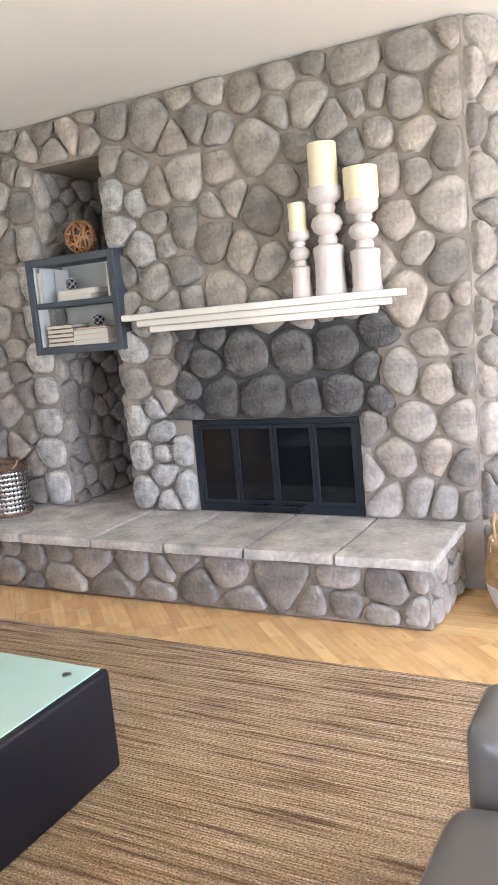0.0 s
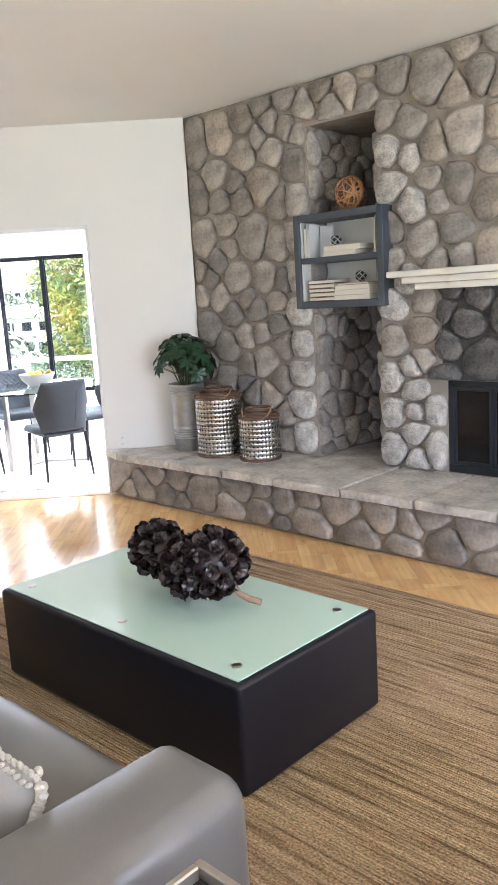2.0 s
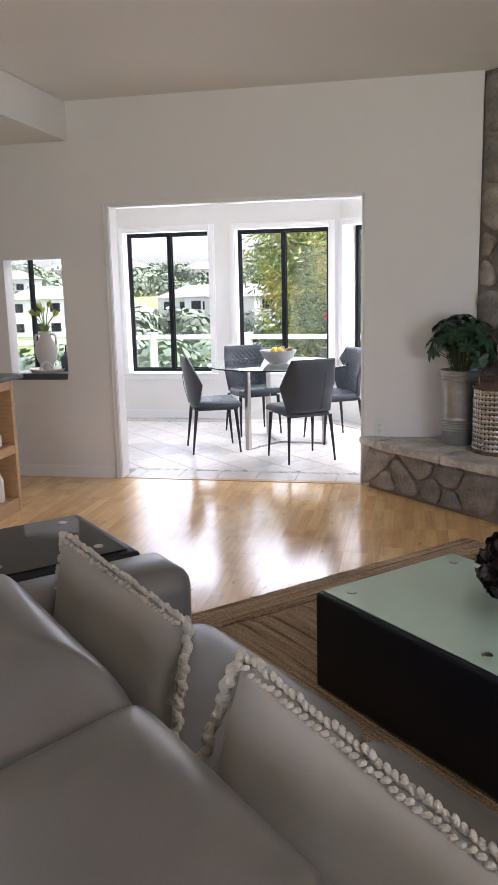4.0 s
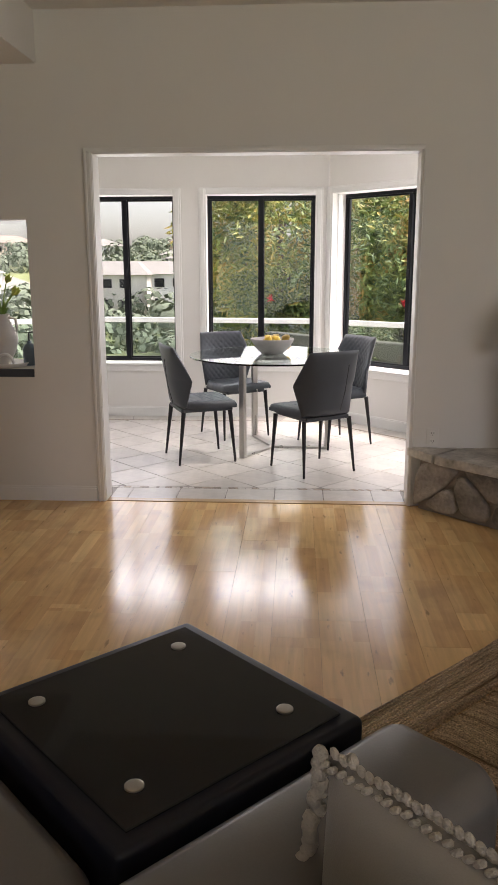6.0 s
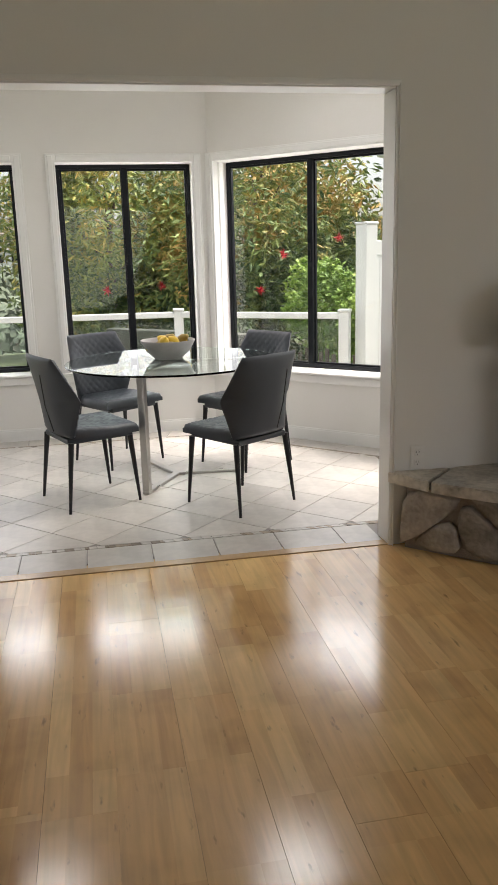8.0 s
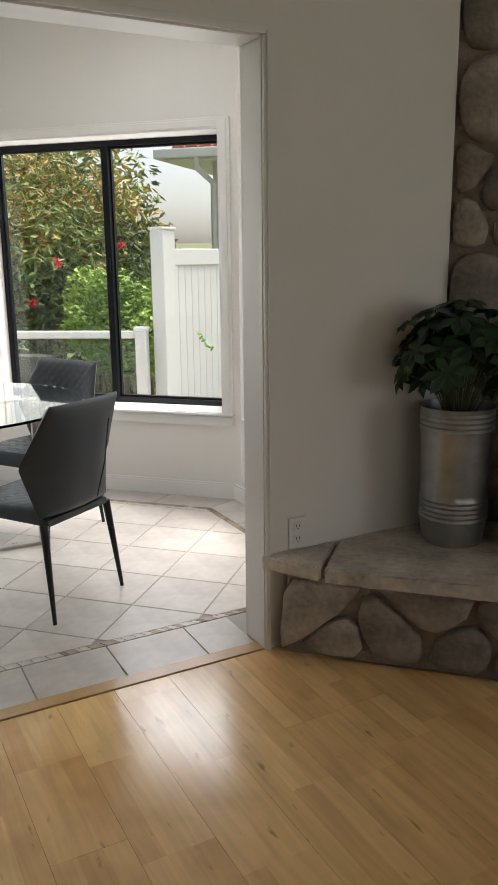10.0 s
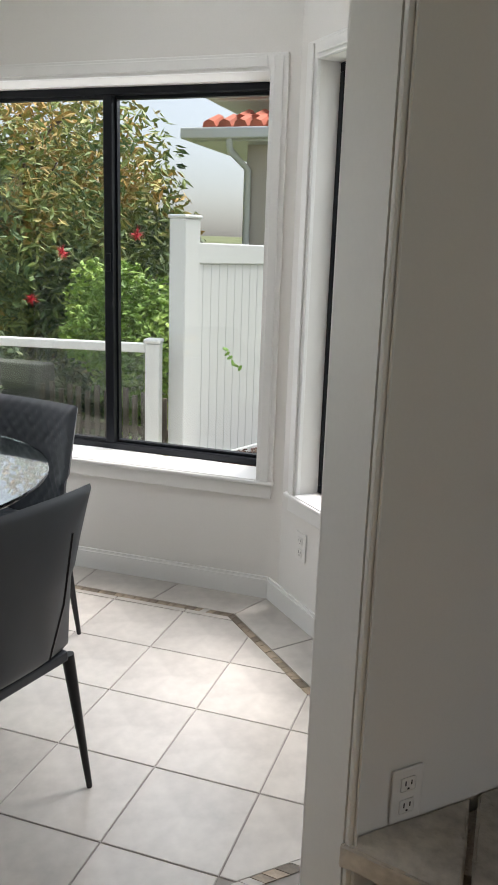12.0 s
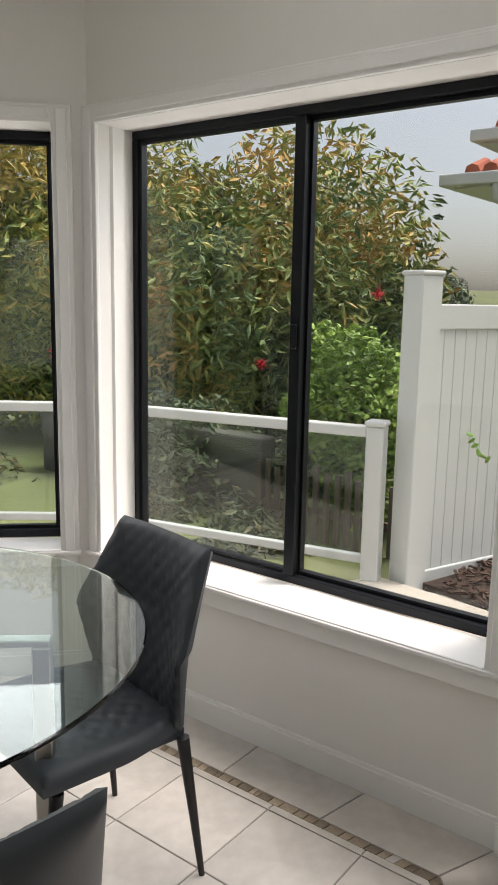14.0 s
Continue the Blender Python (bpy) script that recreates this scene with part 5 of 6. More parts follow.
def dining():
    chair = dining_chair_parts()
    spots = [((-7.09, 3.57), (0.38, 0.92)), ((-6.28, 3.965), (-0.98, 0.2)), ((-7.57, 4.33), (0.98, -0.2)), ((-6.755, 4.72), (-0.2, -0.95))]
    for k, (c, f_) in enumerate(spots):
        ang = math.degrees(math.atan2(f_[1], f_[0])) - 90
        m = pose(c[0], c[1], 0.0, 0, 0, ang)
        if k == 0:
            chair.matrix_world = m
        else:
            copy_thing(chair, m)
    t = thing("dining_table", "round clear glass dining table on a three-armed brushed steel base", "table", pose(TC[0], TC[1], 0))
    R = 0.66
    g = bpy.data.materials.new("green edged table glass")
    g.use_nodes = True
    pb = g.node_tree.nodes["Principled BSDF"]
    pb.inputs["Base Color"].default_value = (0.82, 0.95, 0.9, 1)
    pb.inputs["Roughness"].default_value, pb.inputs["Transmission Weight"].default_value, pb.inputs["IOR"].default_value = 0.01, 1.0, 1.5
    top = part("glass_top", lathe([(0, 0.738), (R - 0.003, 0.738), (R, 0.741), (R, 0.747), (R - 0.003, 0.75), (0, 0.75)], 96), g, t, "clear glass disc with a green edge", smooth=30)
    top.visible_shadow = False
    for a in (radians(-75), radians(42), radians(158)):
        m = Matrix.Rotation(a, 4, "Z")
        bm = box(0.0, 0.455, -0.022, 0.022, 0.0, 0.018, 0.003, 1, m)
        part("foot_bar", bm, STEEL, t)
        bm = box(0.415, 0.455, -0.022, 0.022, 0.018, 0.722, 0.003, 1, m)
        part("post", bm, STEEL, t)
        bm = box(0.0, 0.455, -0.018, 0.018, 0.722, 0.7375, 0.003, 1, m)
        part("top_bar", bm, STEEL, t)
    bowl = thing("fruit_bowl", "wide grey ceramic bowl of lemons and pears on the glass table", "bowl", pose(-7.03, 4.27, 0.75) @ Matrix.Diagonal((1.2, 1.2, 1.08, 1)))
    part("bowl", lathe([(0, 0), (0.07, 0), (0.075, 0.004), (0.115, 0.045), (0.145, 0.105), (0.143, 0.11), (0.138, 0.105), (0.11, 0.05), (0.06, 0.012), (0, 0.01)], 40), mat("grey ceramic", (0.33, 0.32, 0.31), 0.45, vary=0.12, bump=0.02), bowl, smooth=60)
    rb = random.Random(2)
    lemon = mat("lemon peel", (0.62, 0.42, 0.04), 0.42, vary=0.15, fine=160, bump=0.08)
    pear = mat("pear skin", (0.34, 0.24, 0.06), 0.5, vary=0.3, scale=20, bump=0.03)
    for k in range(15):
        a, r = k * 2.4, 0.03 + 0.03 * (k % 4)
        z = 0.085 + (0.05 if k > 9 else 0.012 * (k % 3)) + 0.75
        kind_ = k % 3 == 2
        f_ = thing("pear" if kind_ else "lemon", "brownish pear in the bowl" if kind_ else "ripe yellow lemon in the bowl", "fruit", pose(-7.03 + r * math.cos(a), 4.27 + r * math.sin(a), z - 0.02, rb.uniform(-60, 60), rb.uniform(-60, 60), rb.uniform(0, 360)), "fruit in the bowl")
        if kind_:
            prof = [(0, -0.035), (0.02, -0.033), (0.032, -0.015), (0.03, 0.008), (0.018, 0.03), (0.012, 0.045), (0, 0.05)]
        else:
            prof = [(0, -0.042), (0.006, -0.04), (0.018, -0.03), (0.03, -0.008), (0.03, 0.01), (0.018, 0.03), (0.006, 0.04), (0, 0.043)]
        part("flesh", lathe(prof, 20), pear if kind_ else lemon, f_, smooth=80)
        part("stalk", tube([(0, 0, prof[-1][1] - 0.002), (0.002, 0, prof[-1][1] + 0.008)], 0.0018, 5), mat("stalk", (0.08, 0.05, 0.02), 0.8) if k == 0 else bpy.data.materials["stalk"], f_, "short brown stalk")


dining()
outlet(m4 @ pose(0.25, -0.001, 0.32), "white double socket outlet under the side window")


# ---- doorway casing, baseboards, pass-through ----
def casing():
    t = tagged(new("door_casing"), "white moulded casing round the wide opening", "door frame", kind="structure")
    t.matrix_world = DOORWALL
    D = DOOR_B - DOOR_F
    a, b = u_of(S0), u_of(S1)
    bm = bmesh.new()
    for q in ((a - 0.045, a + 0.004, 0.0, 2.064), (b - 0.004, b + 0.014, 0.0, 2.064), (a - 0.045, b + 0.014, 2.064, 2.09)):
        for w0, w1 in ((-0.014, -0.0005), (D + 0.0005, D + 0.014)):
            add_box(bm, q[0], q[1], w0, w1, q[2], q[3], 0.004, 2)
    for q in ((a - 0.040, a - 0.026), (b + 0.006, b + 0.012)):
        add_box(bm, q[0], q[1], -0.021, -0.014, 0, 2.075, 0.003, 2)
    for q in ((a - 0.016, a - 0.002),):
        add_box(bm, q[0], q[1], -0.019, -0.014, 0, 2.07, 0.003, 2)
    part("casing", bm, TRIM, t, smooth=40)
    bm = bmesh.new()
    add_box(bm, a + 0.0005, a + 0.006, 0.0, D, 0.0, 2.055)
    add_box(bm, b - 0.006, b - 0.0005, 0.0, D, 0.0, 2.055)
    add_box(bm, a + 0.006, b - 0.006, 0.0, D, 2.058, 2.0675)
    part("jamb_lining", bm, TRIM, t)


casing()


def baseboard(m, u0, u1, h=0.082):
    bm = box(u0, u1, -0.014, -0.0005, 0.0, h, 0.0, 1)
    add_box(bm, u0, u1, -0.009, -0.0005, h, h + 0.012)
    bmesh.ops.transform(bm, matrix=m, verts=bm.verts)
    tagged(part("baseboard", bm, TRIM), "white painted baseboard", "baseboard", kind="structure")


baseboard(mf, 0.0, Lf - 0.006)
baseboard(m3, 0.006, L3 - 0.006)
baseboard(m4, 0.006, L4)
baseboard(m6, 0.0, 1.2)
baseboard(DOORWALL, 0.0, u_of(S0) - 0.05)
baseboard(frame_of(sn(-0.3, DOOR_B), sn(S1 + 0.05, DOOR_B)), 0.0, 0.74)


def passthrough():
    a, b, z0, z1 = u_of(-3.82), u_of(-3.34), 0.8, 1.703
    D = DOOR_B - DOOR_F
    t = tagged(new("trim_passthrough"), "square wall opening with a dark edged stone sill", "opening", kind="structure")
    t.matrix_world = DOORWALL
    part("sill", box(a + 0.001, b - 0.001, -0.012, D + 0.25, z0 + 0.001, z0 + 0.03, 0.004, 2), mat("pale counter stone", (0.55, 0.52, 0.46), 0.3, vary=0.1), t)
    part("sill_edge", box(a + 0.001, b - 0.001, -0.02, -0.0125, z0 - 0.02, z0 + 0.028, 0.002, 1), SHELF, t, "dark sill edge")
    M = lambda u, w, z: DOORWALL @ Matrix.Translation((u, w, z))
    tray = thing("tray", "round white tray on the sill", "tray", M(b - 0.22, 0.12, z0 + 0.0305))
    part("plate", lathe([(0, 0), (0.13, 0), (0.15, 0.02), (0.152, 0.026), (0.147, 0.026), (0.13, 0.008), (0, 0.008)], 32), PLASTIC, tray, smooth=50)
    part("hoop", tube([(0.03 + 0.055 * math.cos(math.pi * k / 12), -0.1, 0.008 + 0.075 * math.sin(math.pi * k / 12)) for k in range(13)], 0.009, 8), PLASTIC, tray, "white arched handle", smooth=60)
    v = thing("ceramic_vase", "white ceramic amphora vase with green flowers on a tray", "vase", M(b - 0.23, 0.12, z0 + 0.039))
    k = 0.9
    part("body", lathe([(r * k, z * k) for r, z in ((0, 0), (0.04, 0), (0.045, 0.02), (0.085, 0.1), (0.1, 0.17), (0.095, 0.22), (0.06, 0.28), (0.045, 0.32), (0.055, 0.345), (0.048, 0.345), (0.038, 0.31), (0, 0.3))], 32), mat("matt white ceramic", (0.62, 0.6, 0.56), 0.6, vary=0.08, bump=0.03), v, smooth=60)
    for s in (-1, 1):
        part("handle", tube([(s * 0.04, 0, 0.29), (s * 0.085, 0, 0.28), (s * 0.09, 0, 0.22), (s * 0.075, 0, 0.19)], 0.009, 7), bpy.data.materials["matt white ceramic"], v, smooth=60)
    rb = random.Random(4)
    fl = thing("flowers", "green tulip-like flowers in the white vase", "flowers", M(b - 0.23, 0.12, z0 + 0.31))
    green, bloom = mat("leaf green", (0.16, 0.26, 0.05), 0.5, vary=0.3), mat("lime petal", (0.5, 0.55, 0.12), 0.5, vary=0.2)
    for k in range(8):
        a_ = k * 0.8
        tip = Vector((0.09 * math.cos(a_) + rb.uniform(-0.03, 0.03), 0.05 * math.sin(a_), 0.17 + rb.uniform(-0.03, 0.06)))
        f = part("stem", tube([(0, 0, 0), tuple(tip * 0.5 + Vector((0, 0, 0.03))), tuple(tip)], 0.004, 6), green, fl)
        bm = bmesh.new()
        d = Vector((tip.x, tip.y, 0.08)).normalized()
        for j in range(5):
            q = Matrix.Rotation(2 * math.pi * j / 5, 3, d)
            o = q @ d.orthogonal().normalized()
            s = d.cross(o)
            vs = [bm.verts.new(tip + p) for p in (d * 0.0, d * 0.03 + o * 0.016 + s * 0.014, d * 0.065 + o * 0.02, d * 0.03 + o * 0.016 - s * 0.014)]
            bm.faces.new(vs)
        part("bloom", bm, bloom, f)
        bm = bmesh.new()
        e = Vector((tip.x * 0.7, tip.y * 0.7, tip.z * 0.55))
        vs = [bm.verts.new(p) for p in (Vector((0, 0, 0)), e * 0.5 + Vector((0.012, 0, 0.02)), e, e * 0.5 + Vector((-0.012, 0, 0.02)))]
        bm.faces.new(vs)
        part("leaf", bm, green, f)
    g = thing("glass_bottle", "blue grey glass soap bottle with a black pump", "bottle", M(b - 0.075, 0.14, z0 + 0.034))
    part("body", lathe([(0, 0), (0.038, 0), (0.042, 0.01), (0.042, 0.1), (0.03, 0.125), (0.014, 0.135), (0.014, 0.15), (0, 0.15)], 24), mat("blue grey glass", (0.12, 0.17, 0.2), 0.08, bump=0), g, smooth=50)
    part("pump", tube([(0, 0, 0.15), (0, 0, 0.2), (0.03, 0, 0.205)], 0.006, 7), LEG, g, "black pump")


passthrough()


def island():
    oak = mat("light maple wood", (0.5, 0.31, 0.15), 0.45, vary=0.18, stretch=(2, 2, 12), fine=30, bump=0.03)
    t = thing("kitchen_island", "maple kitchen island end with open shelves and dark counter", "kitchen island", frame_of(sn(-3.31, 4.18), sn(-3.31, 5.43)))
    L, D, Hh = 1.25, 0.6, 0.9
    for q in ((L - 0.04, L), (0, 0.04), (L / 2 - 0.02, L / 2 + 0.02)):
        part("upright", box(q[0], q[1], 0, D, 0.0, Hh, 0.003, 1), oak, t)
    for z0, z1 in ((0.0, 0.09), (0.4, 0.46), (Hh - 0.07, Hh - 0.0005)):
        for x0, x1 in ((0.04, L / 2 - 0.02), (L / 2 + 0.02, L - 0.04)):
            part("shelf_board", box(x0, x1, 0.002, D, z0, z1, 0.003, 1), oak, t)
    part("back_panel", box(0.04, L - 0.04, D - 0.2, D - 0.19, 0.09, Hh - 0.07), oak, t)
    part("worktop", box(-0.02, L + 0.04, -0.06, D + 0.03, Hh, Hh + 0.03, 0.006, 2), mat("dark stone counter", (0.07, 0.065, 0.06), 0.25, vary=0.3, scale=30), t, "dark polished counter")
    M = frame_of(sn(-3.31, 4.18), sn(-3.31, 5.43))
    for k, (u, z, h) in enumerate(((1.1, 0.0905, 0.26), (1.12, 0.4605, 0.13))):
        b = thing("ceramic_bottle", "white ceramic bottle on the island shelf", "bottle", M @ Matrix.Translation((u, 0.1, z)))
        part("body", lathe([(0, 0), (0.045, 0), (0.05, 0.01), (0.05, h * 0.55), (0.03, h * 0.75), (0.016, h * 0.8), (0.018, h), (0, h)], 24), PLASTIC, b, smooth=50)


island()


def downlight(x, y):
    t = thing("downlight", "recessed round ceiling downlight with a white trim ring", "ceiling light", pose(x, y, H), "ceiling downlights")
    part("trim_ring", lathe([(0.066, -0.001), (0.07, -0.006), (0.088, -0.008), (0.092, -0.001)], 32), TRIM, t, smooth=50)
    part("reflector", lathe([(0.067, -0.002), (0.045, -0.0008), (0, -0.0006)], 32), mat("pearl reflector", (0.6, 0.58, 0.55), 0.25, 0.5), t, smooth=50)


downlight(-4.17, 2.27)


# ---- outdoors ----
def terrain(x, y):
    d = math.hypot(x + 7, y - 4)
    if y < 4 and x > -9:
        return -0.3
    z = -0.22 - 9.0 * min(1, max(0, (d - 9) / 45)) ** 1.2
    far = max(0.0, min(1.0, (d - 50) / 200))
    z += far * (15 + 5 * noise.noise(Vector((x * 0.012, y * 0.012, 1.3))))
    z += min(1, d / 80) * 1.5 * noise.noise(Vector((x * 0.03, y * 0.03, 7)))
    return z


grass = mat("dry grass hillside", (0.13, 0.15, 0.06), 0.95, vary=0.5, scale=0.06, fine=1.2, bump=0.0)
bm = bmesh.new()
g = {}
rings_ = [0, 3, 5, 7, 9, 12, 16, 22, 30, 40, 55, 75, 100, 130, 170, 220, 290, 380, 520, 800, 1400, 2600]
NA = 96
for i, r in enumerate(rings_):
    for k in range(NA):
        a = 2 * math.pi * k / NA
        x, y = -7 + r * math.cos(a), 4 + r * math.sin(a)
        g[i, k] = bm.verts.new((x, y, terrain(x, y) - 0.02)) if r or k == 0 else g[0, 0]
for i in range(len(rings_) - 1):
    for k in range(NA):
        q = list(dict.fromkeys([g[i, k], g[i + 1, k], g[i + 1, (k + 1) % NA], g[i, (k + 1) % NA]]))
        bm.faces.new(q)
tagged(part("ground", bm, grass, smooth=80), "sloping green and dry grass hillside beyond the deck", "ground", kind="structure")
DECKZ = -0.12
deckm = mat("pale concrete deck", (0.4, 0.36, 0.31), 0.85, vary=0.2, scale=3, fine=60, bump=0.06)
RB, RC = (-9.15, 7.0), (-11.4, 5.15)
RA = (-7.36, 7.36)
tagged(part("deck", prism([(-5.2, 5.9), (-5.2, 7.6), (-7.2, 7.45), RA, RB, RC, (-11.9, 2.0), (-9.75, 1.5), (-9.72, 3.8), (-7.7, 5.8)][::-1], -0.4, DECKZ), deckm), "pale concrete deck outside the nook", "deck", kind="structure")


def railing():
    t = tagged(new("deck_railing"), "white deck railing with clear glass panels", "railing")
    vinyl = mat("white vinyl", (0.6, 0.62, 0.62), 0.35, vary=0.03, bump=0.0)
    rg = glass_mat("railing glass", (0.9, 0.95, 0.93), 1.0)
    segs = [(RA, RB), (RB, RC), (RC, (-11.9, 2.2))]
    for a, b in segs:
        d = math.dist(a, b)
        m = frame_of(a, b)
        for nm, z0, z1, w in (("top_rail", 0.735, 0.795, 0.04), ("bottom_rail", 0.0, 0.05, 0.025)):
            bm = box(0.05, d - 0.05, -w, w, z0, z1, 0.008, 2)
            bmesh.ops.transform(bm, matrix=m, verts=bm.verts)
            part(nm, bm, vinyl, t)
        n = max(1, round(d / 1.7))
        for k in range(n + 1):
            if k == n and (a, b) != segs[-1]:
                continue
            u = d * k / n
            bm = box(u - 0.05, u + 0.05, -0.05, 0.05, DECKZ, 0.80, 0.006, 1)
            add_box(bm, u - 0.06, u + 0.06, -0.06, 0.06, 0.80, 0.83, 0.012, 2)
            bmesh.ops.transform(bm, matrix=m, verts=bm.verts)
            part("post", bm, vinyl, t)
            if k < n:
                bm = box(u + 0.05, d * (k + 1) / n - 0.05, -0.003, 0.003, 0.05, 0.735)
                bmesh.ops.transform(bm, matrix=m, verts=bm.verts)
                part("glass_panel", bm, rg, t).visible_shadow = False


railing()


def vinyl_fence():
    t = tagged(new("vinyl_fence"), "tall white tongue-and-groove vinyl privacy fence", "fence")
    vinyl = bpy.data.materials["white vinyl"]
    m = frame_of((-7.2, 7.5), (-6.38, 9.63))
    bm = box(-0.075, 0.075, -0.075, 0.075, DECKZ - 0.2, 1.62, 0.006, 1)
    add_box(bm, -0.085, 0.085, -0.085, 0.085, 1.62, 1.645, 0.01, 2)
    bmesh.ops.transform(bm, matrix=m, verts=bm.verts)
    part("post", bm, vinyl, t)
    for z0, z1 in ((1.33, 1.47), (-0.2, -0.05)):
        bm = box(0.08, 2.2, -0.03, 0.03, z0, z1, 0.008, 2)
        bmesh.ops.transform(bm, matrix=m, verts=bm.verts)
        part("rail", bm, vinyl, t)
    for k in range(25):
        u = 0.08 + 0.0848 * k
        bm = box(u + 0.0004, u + 0.0844, -0.016, 0.016, -0.05, 1.33, 0.0035, 1)
        bmesh.ops.transform(bm, matrix=m, verts=bm.verts)
        part("board", bm, vinyl, t)


vinyl_fence()


def vine_sprig():
    t = thing("vine_sprig", "small green vine sprig hanging through the white fence", "plant", pose(-7.02, 7.86, 0.62))
    leafy = mat("fresh vine leaf", (0.16, 0.3, 0.05), 0.5, vary=0.3, scale=30)
    part("stem", tube([(0, 0, 0.12), (0.03, -0.02, 0.07), (0.07, -0.03, 0.02), (0.12, -0.03, -0.01)], 0.003, 5), leafy, t)
    for x, y, z, a in ((0.0, -0.01, 0.11, 20), (0.02, -0.03, 0.08, 140), (0.045, -0.04, 0.055, -30), (0.07, -0.05, 0.02, 80), (0.1, -0.05, 0.0, 200), (0.125, -0.04, -0.015, -60)):
        part("leaf", cushion(0, 0, 0, 0.05, 0.026, 0.005, 0.8, 8, 5, m=pose(x, y, z, 50, a, 20)), leafy, t, smooth=70)


vine_sprig()


def foliage(name, centre, radii, n, length, width, colors, rng, droop=0.6, hollow=0.35, parent=None, label="", lumps=14, young=0.0):
    """A crown of many single leaves in uneven clumps."""
    m = bpy.data.materials.new(name + " leaves")
    m.use_nodes = True
    nd, l = m.node_tree.nodes, m.node_tree.links
    b = nd["Principled BSDF"]
    geo, tcn, sep, cr = nd.new("ShaderNodeNewGeometry"), nd.new("ShaderNodeTexCoord"), nd.new("ShaderNodeTexNoise"), nd.new("ShaderNodeValToRGB")
    ad = nd.new("ShaderNodeMath")
    ad.operation = "MULTIPLY_ADD"
    sep.inputs["Scale"].default_value = 0.9
    l.new(tcn.outputs["Object"], sep.inputs["Vector"])
    l.new(geo.outputs["Random Per Island"], ad.inputs[0])
    ad.inputs[1].default_value = 0.26 if young else 0.38
    l.new(sep.outputs[0], ad.inputs[2])
    for k, c in enumerate(colors):
        e = cr.color_ramp.elements[k] if k < 2 else cr.color_ramp.elements.new(0.3)
        e.position = 0.4 + 0.6 * k / (len(colors) - 1) if k != 1 or len(colors) == 2 else e.position
    els = cr.color_ramp.elements
    for k, e in enumerate(els):
        e.position = (0.47 if young else 0.38) + 0.5 * k / (len(colors) - 1)
        e.color = (*colors[k], 1)
    sx, ad2 = nd.new("ShaderNodeSeparateXYZ"), nd.new("ShaderNodeMath")
    ad2.operation = "MULTIPLY_ADD"
    ad2.inputs[1].default_value = young
    l.new(tcn.outputs["Object"], sx.inputs[0])
    l.new(sx.outputs[2], ad2.inputs[0])
    l.new(ad.outputs[0], ad2.inputs[2])
    l.new(ad2.outputs[0], cr.inputs[0])
    l.new(cr.outputs[0], b.inputs["Base Color"])
    b.inputs["Roughness"].default_value = 0.6
    verts, faces = [], []
    clumps = []
    for k in range(lumps):
        d = Vector((rng.gauss(0, 1), rng.gauss(0, 1), rng.gauss(0, 0.8))).normalized()
        clumps.append((Vector((d.x * radii[0], d.y * radii[1], d.z * radii[2])) * rng.uniform(0.45, 0.8), rng.uniform(0.3, 0.5)))
    for k in range(n):
        c, r = clumps[k % lumps]
        d = Vector((rng.gauss(0, 1), rng.gauss(0, 1), rng.gauss(0, 1))).normalized() * (hollow + (1 - hollow) * rng.random() ** 0.5)
        p = Vector(centre) + c + Vector((d.x * radii[0], d.y * radii[1], d.z * radii[2])) * r
        out = Vector((rng.gauss(0, 1), rng.gauss(0, 1), rng.gauss(0, 0.5) - droop)).normalized()
        side = out.cross(Vector((rng.gauss(0, 1), rng.gauss(0, 1), rng.gauss(0, 1)))).normalized()
        L, W = length * rng.uniform(0.7, 1.3), width * rng.uniform(0.7, 1.2)
        nr = out.cross(side) * (W * 0.4)
        i = len(verts)
        verts += [p, p + out * L * 0.45 + side * W, p + out * L, p + out * L * 0.45 - side * W, p + out * L * 0.5 + nr]
        faces += [(i, i + 1, i + 4), (i + 1, i + 2, i + 4), (i + 2, i + 3, i + 4), (i + 3, i, i + 4)]
    me = bpy.data.meshes.new(name)
    me.from_pydata(verts, [], faces)
    ob = link(name, me, m, parent, label)
    return tagged(ob, kind="stuff" if parent is None else "")


def tree(label, x, y, zg, height, centre_z, radii, n, colors, rng, length=0.16, width=0.023):
    t = thing("tree", label, "tree", pose(x, y, zg))
    bark = bpy.data.materials.get("grey brown bark") or mat("grey brown bark", (0.12, 0.09, 0.07), 0.9, vary=0.4, stretch=(3, 3, 0.6), bump=0.3)
    part("trunk", tube([(0, 0, -0.3), (0.05, 0.02, height * 0.3), (0.0, 0.08, height * 0.6), (0.05, 0, height * 0.9)], [0.13, 0.1, 0.06, 0.02], 9), bark, t, smooth=70)
    for k in range(9):
        a, z0 = k * 2.4, height * (0.2 + 0.07 * k)
        d = Vector((math.cos(a) * radii[0], math.sin(a) * radii[1], 0)) * 0.5
        part("limb", tube([(0, 0, z0), tuple(d * 0.4 + Vector((0, 0, z0 + 0.35))), tuple(d + Vector((0, 0, z0 + 0.8)))], [0.05, 0.03, 0.008], 6), bark, t, smooth=70)
    foliage("crown", (0, 0, centre_z), radii, n, length, width, colors, rng, parent=t, lumps=34, young=0.055)
    return t


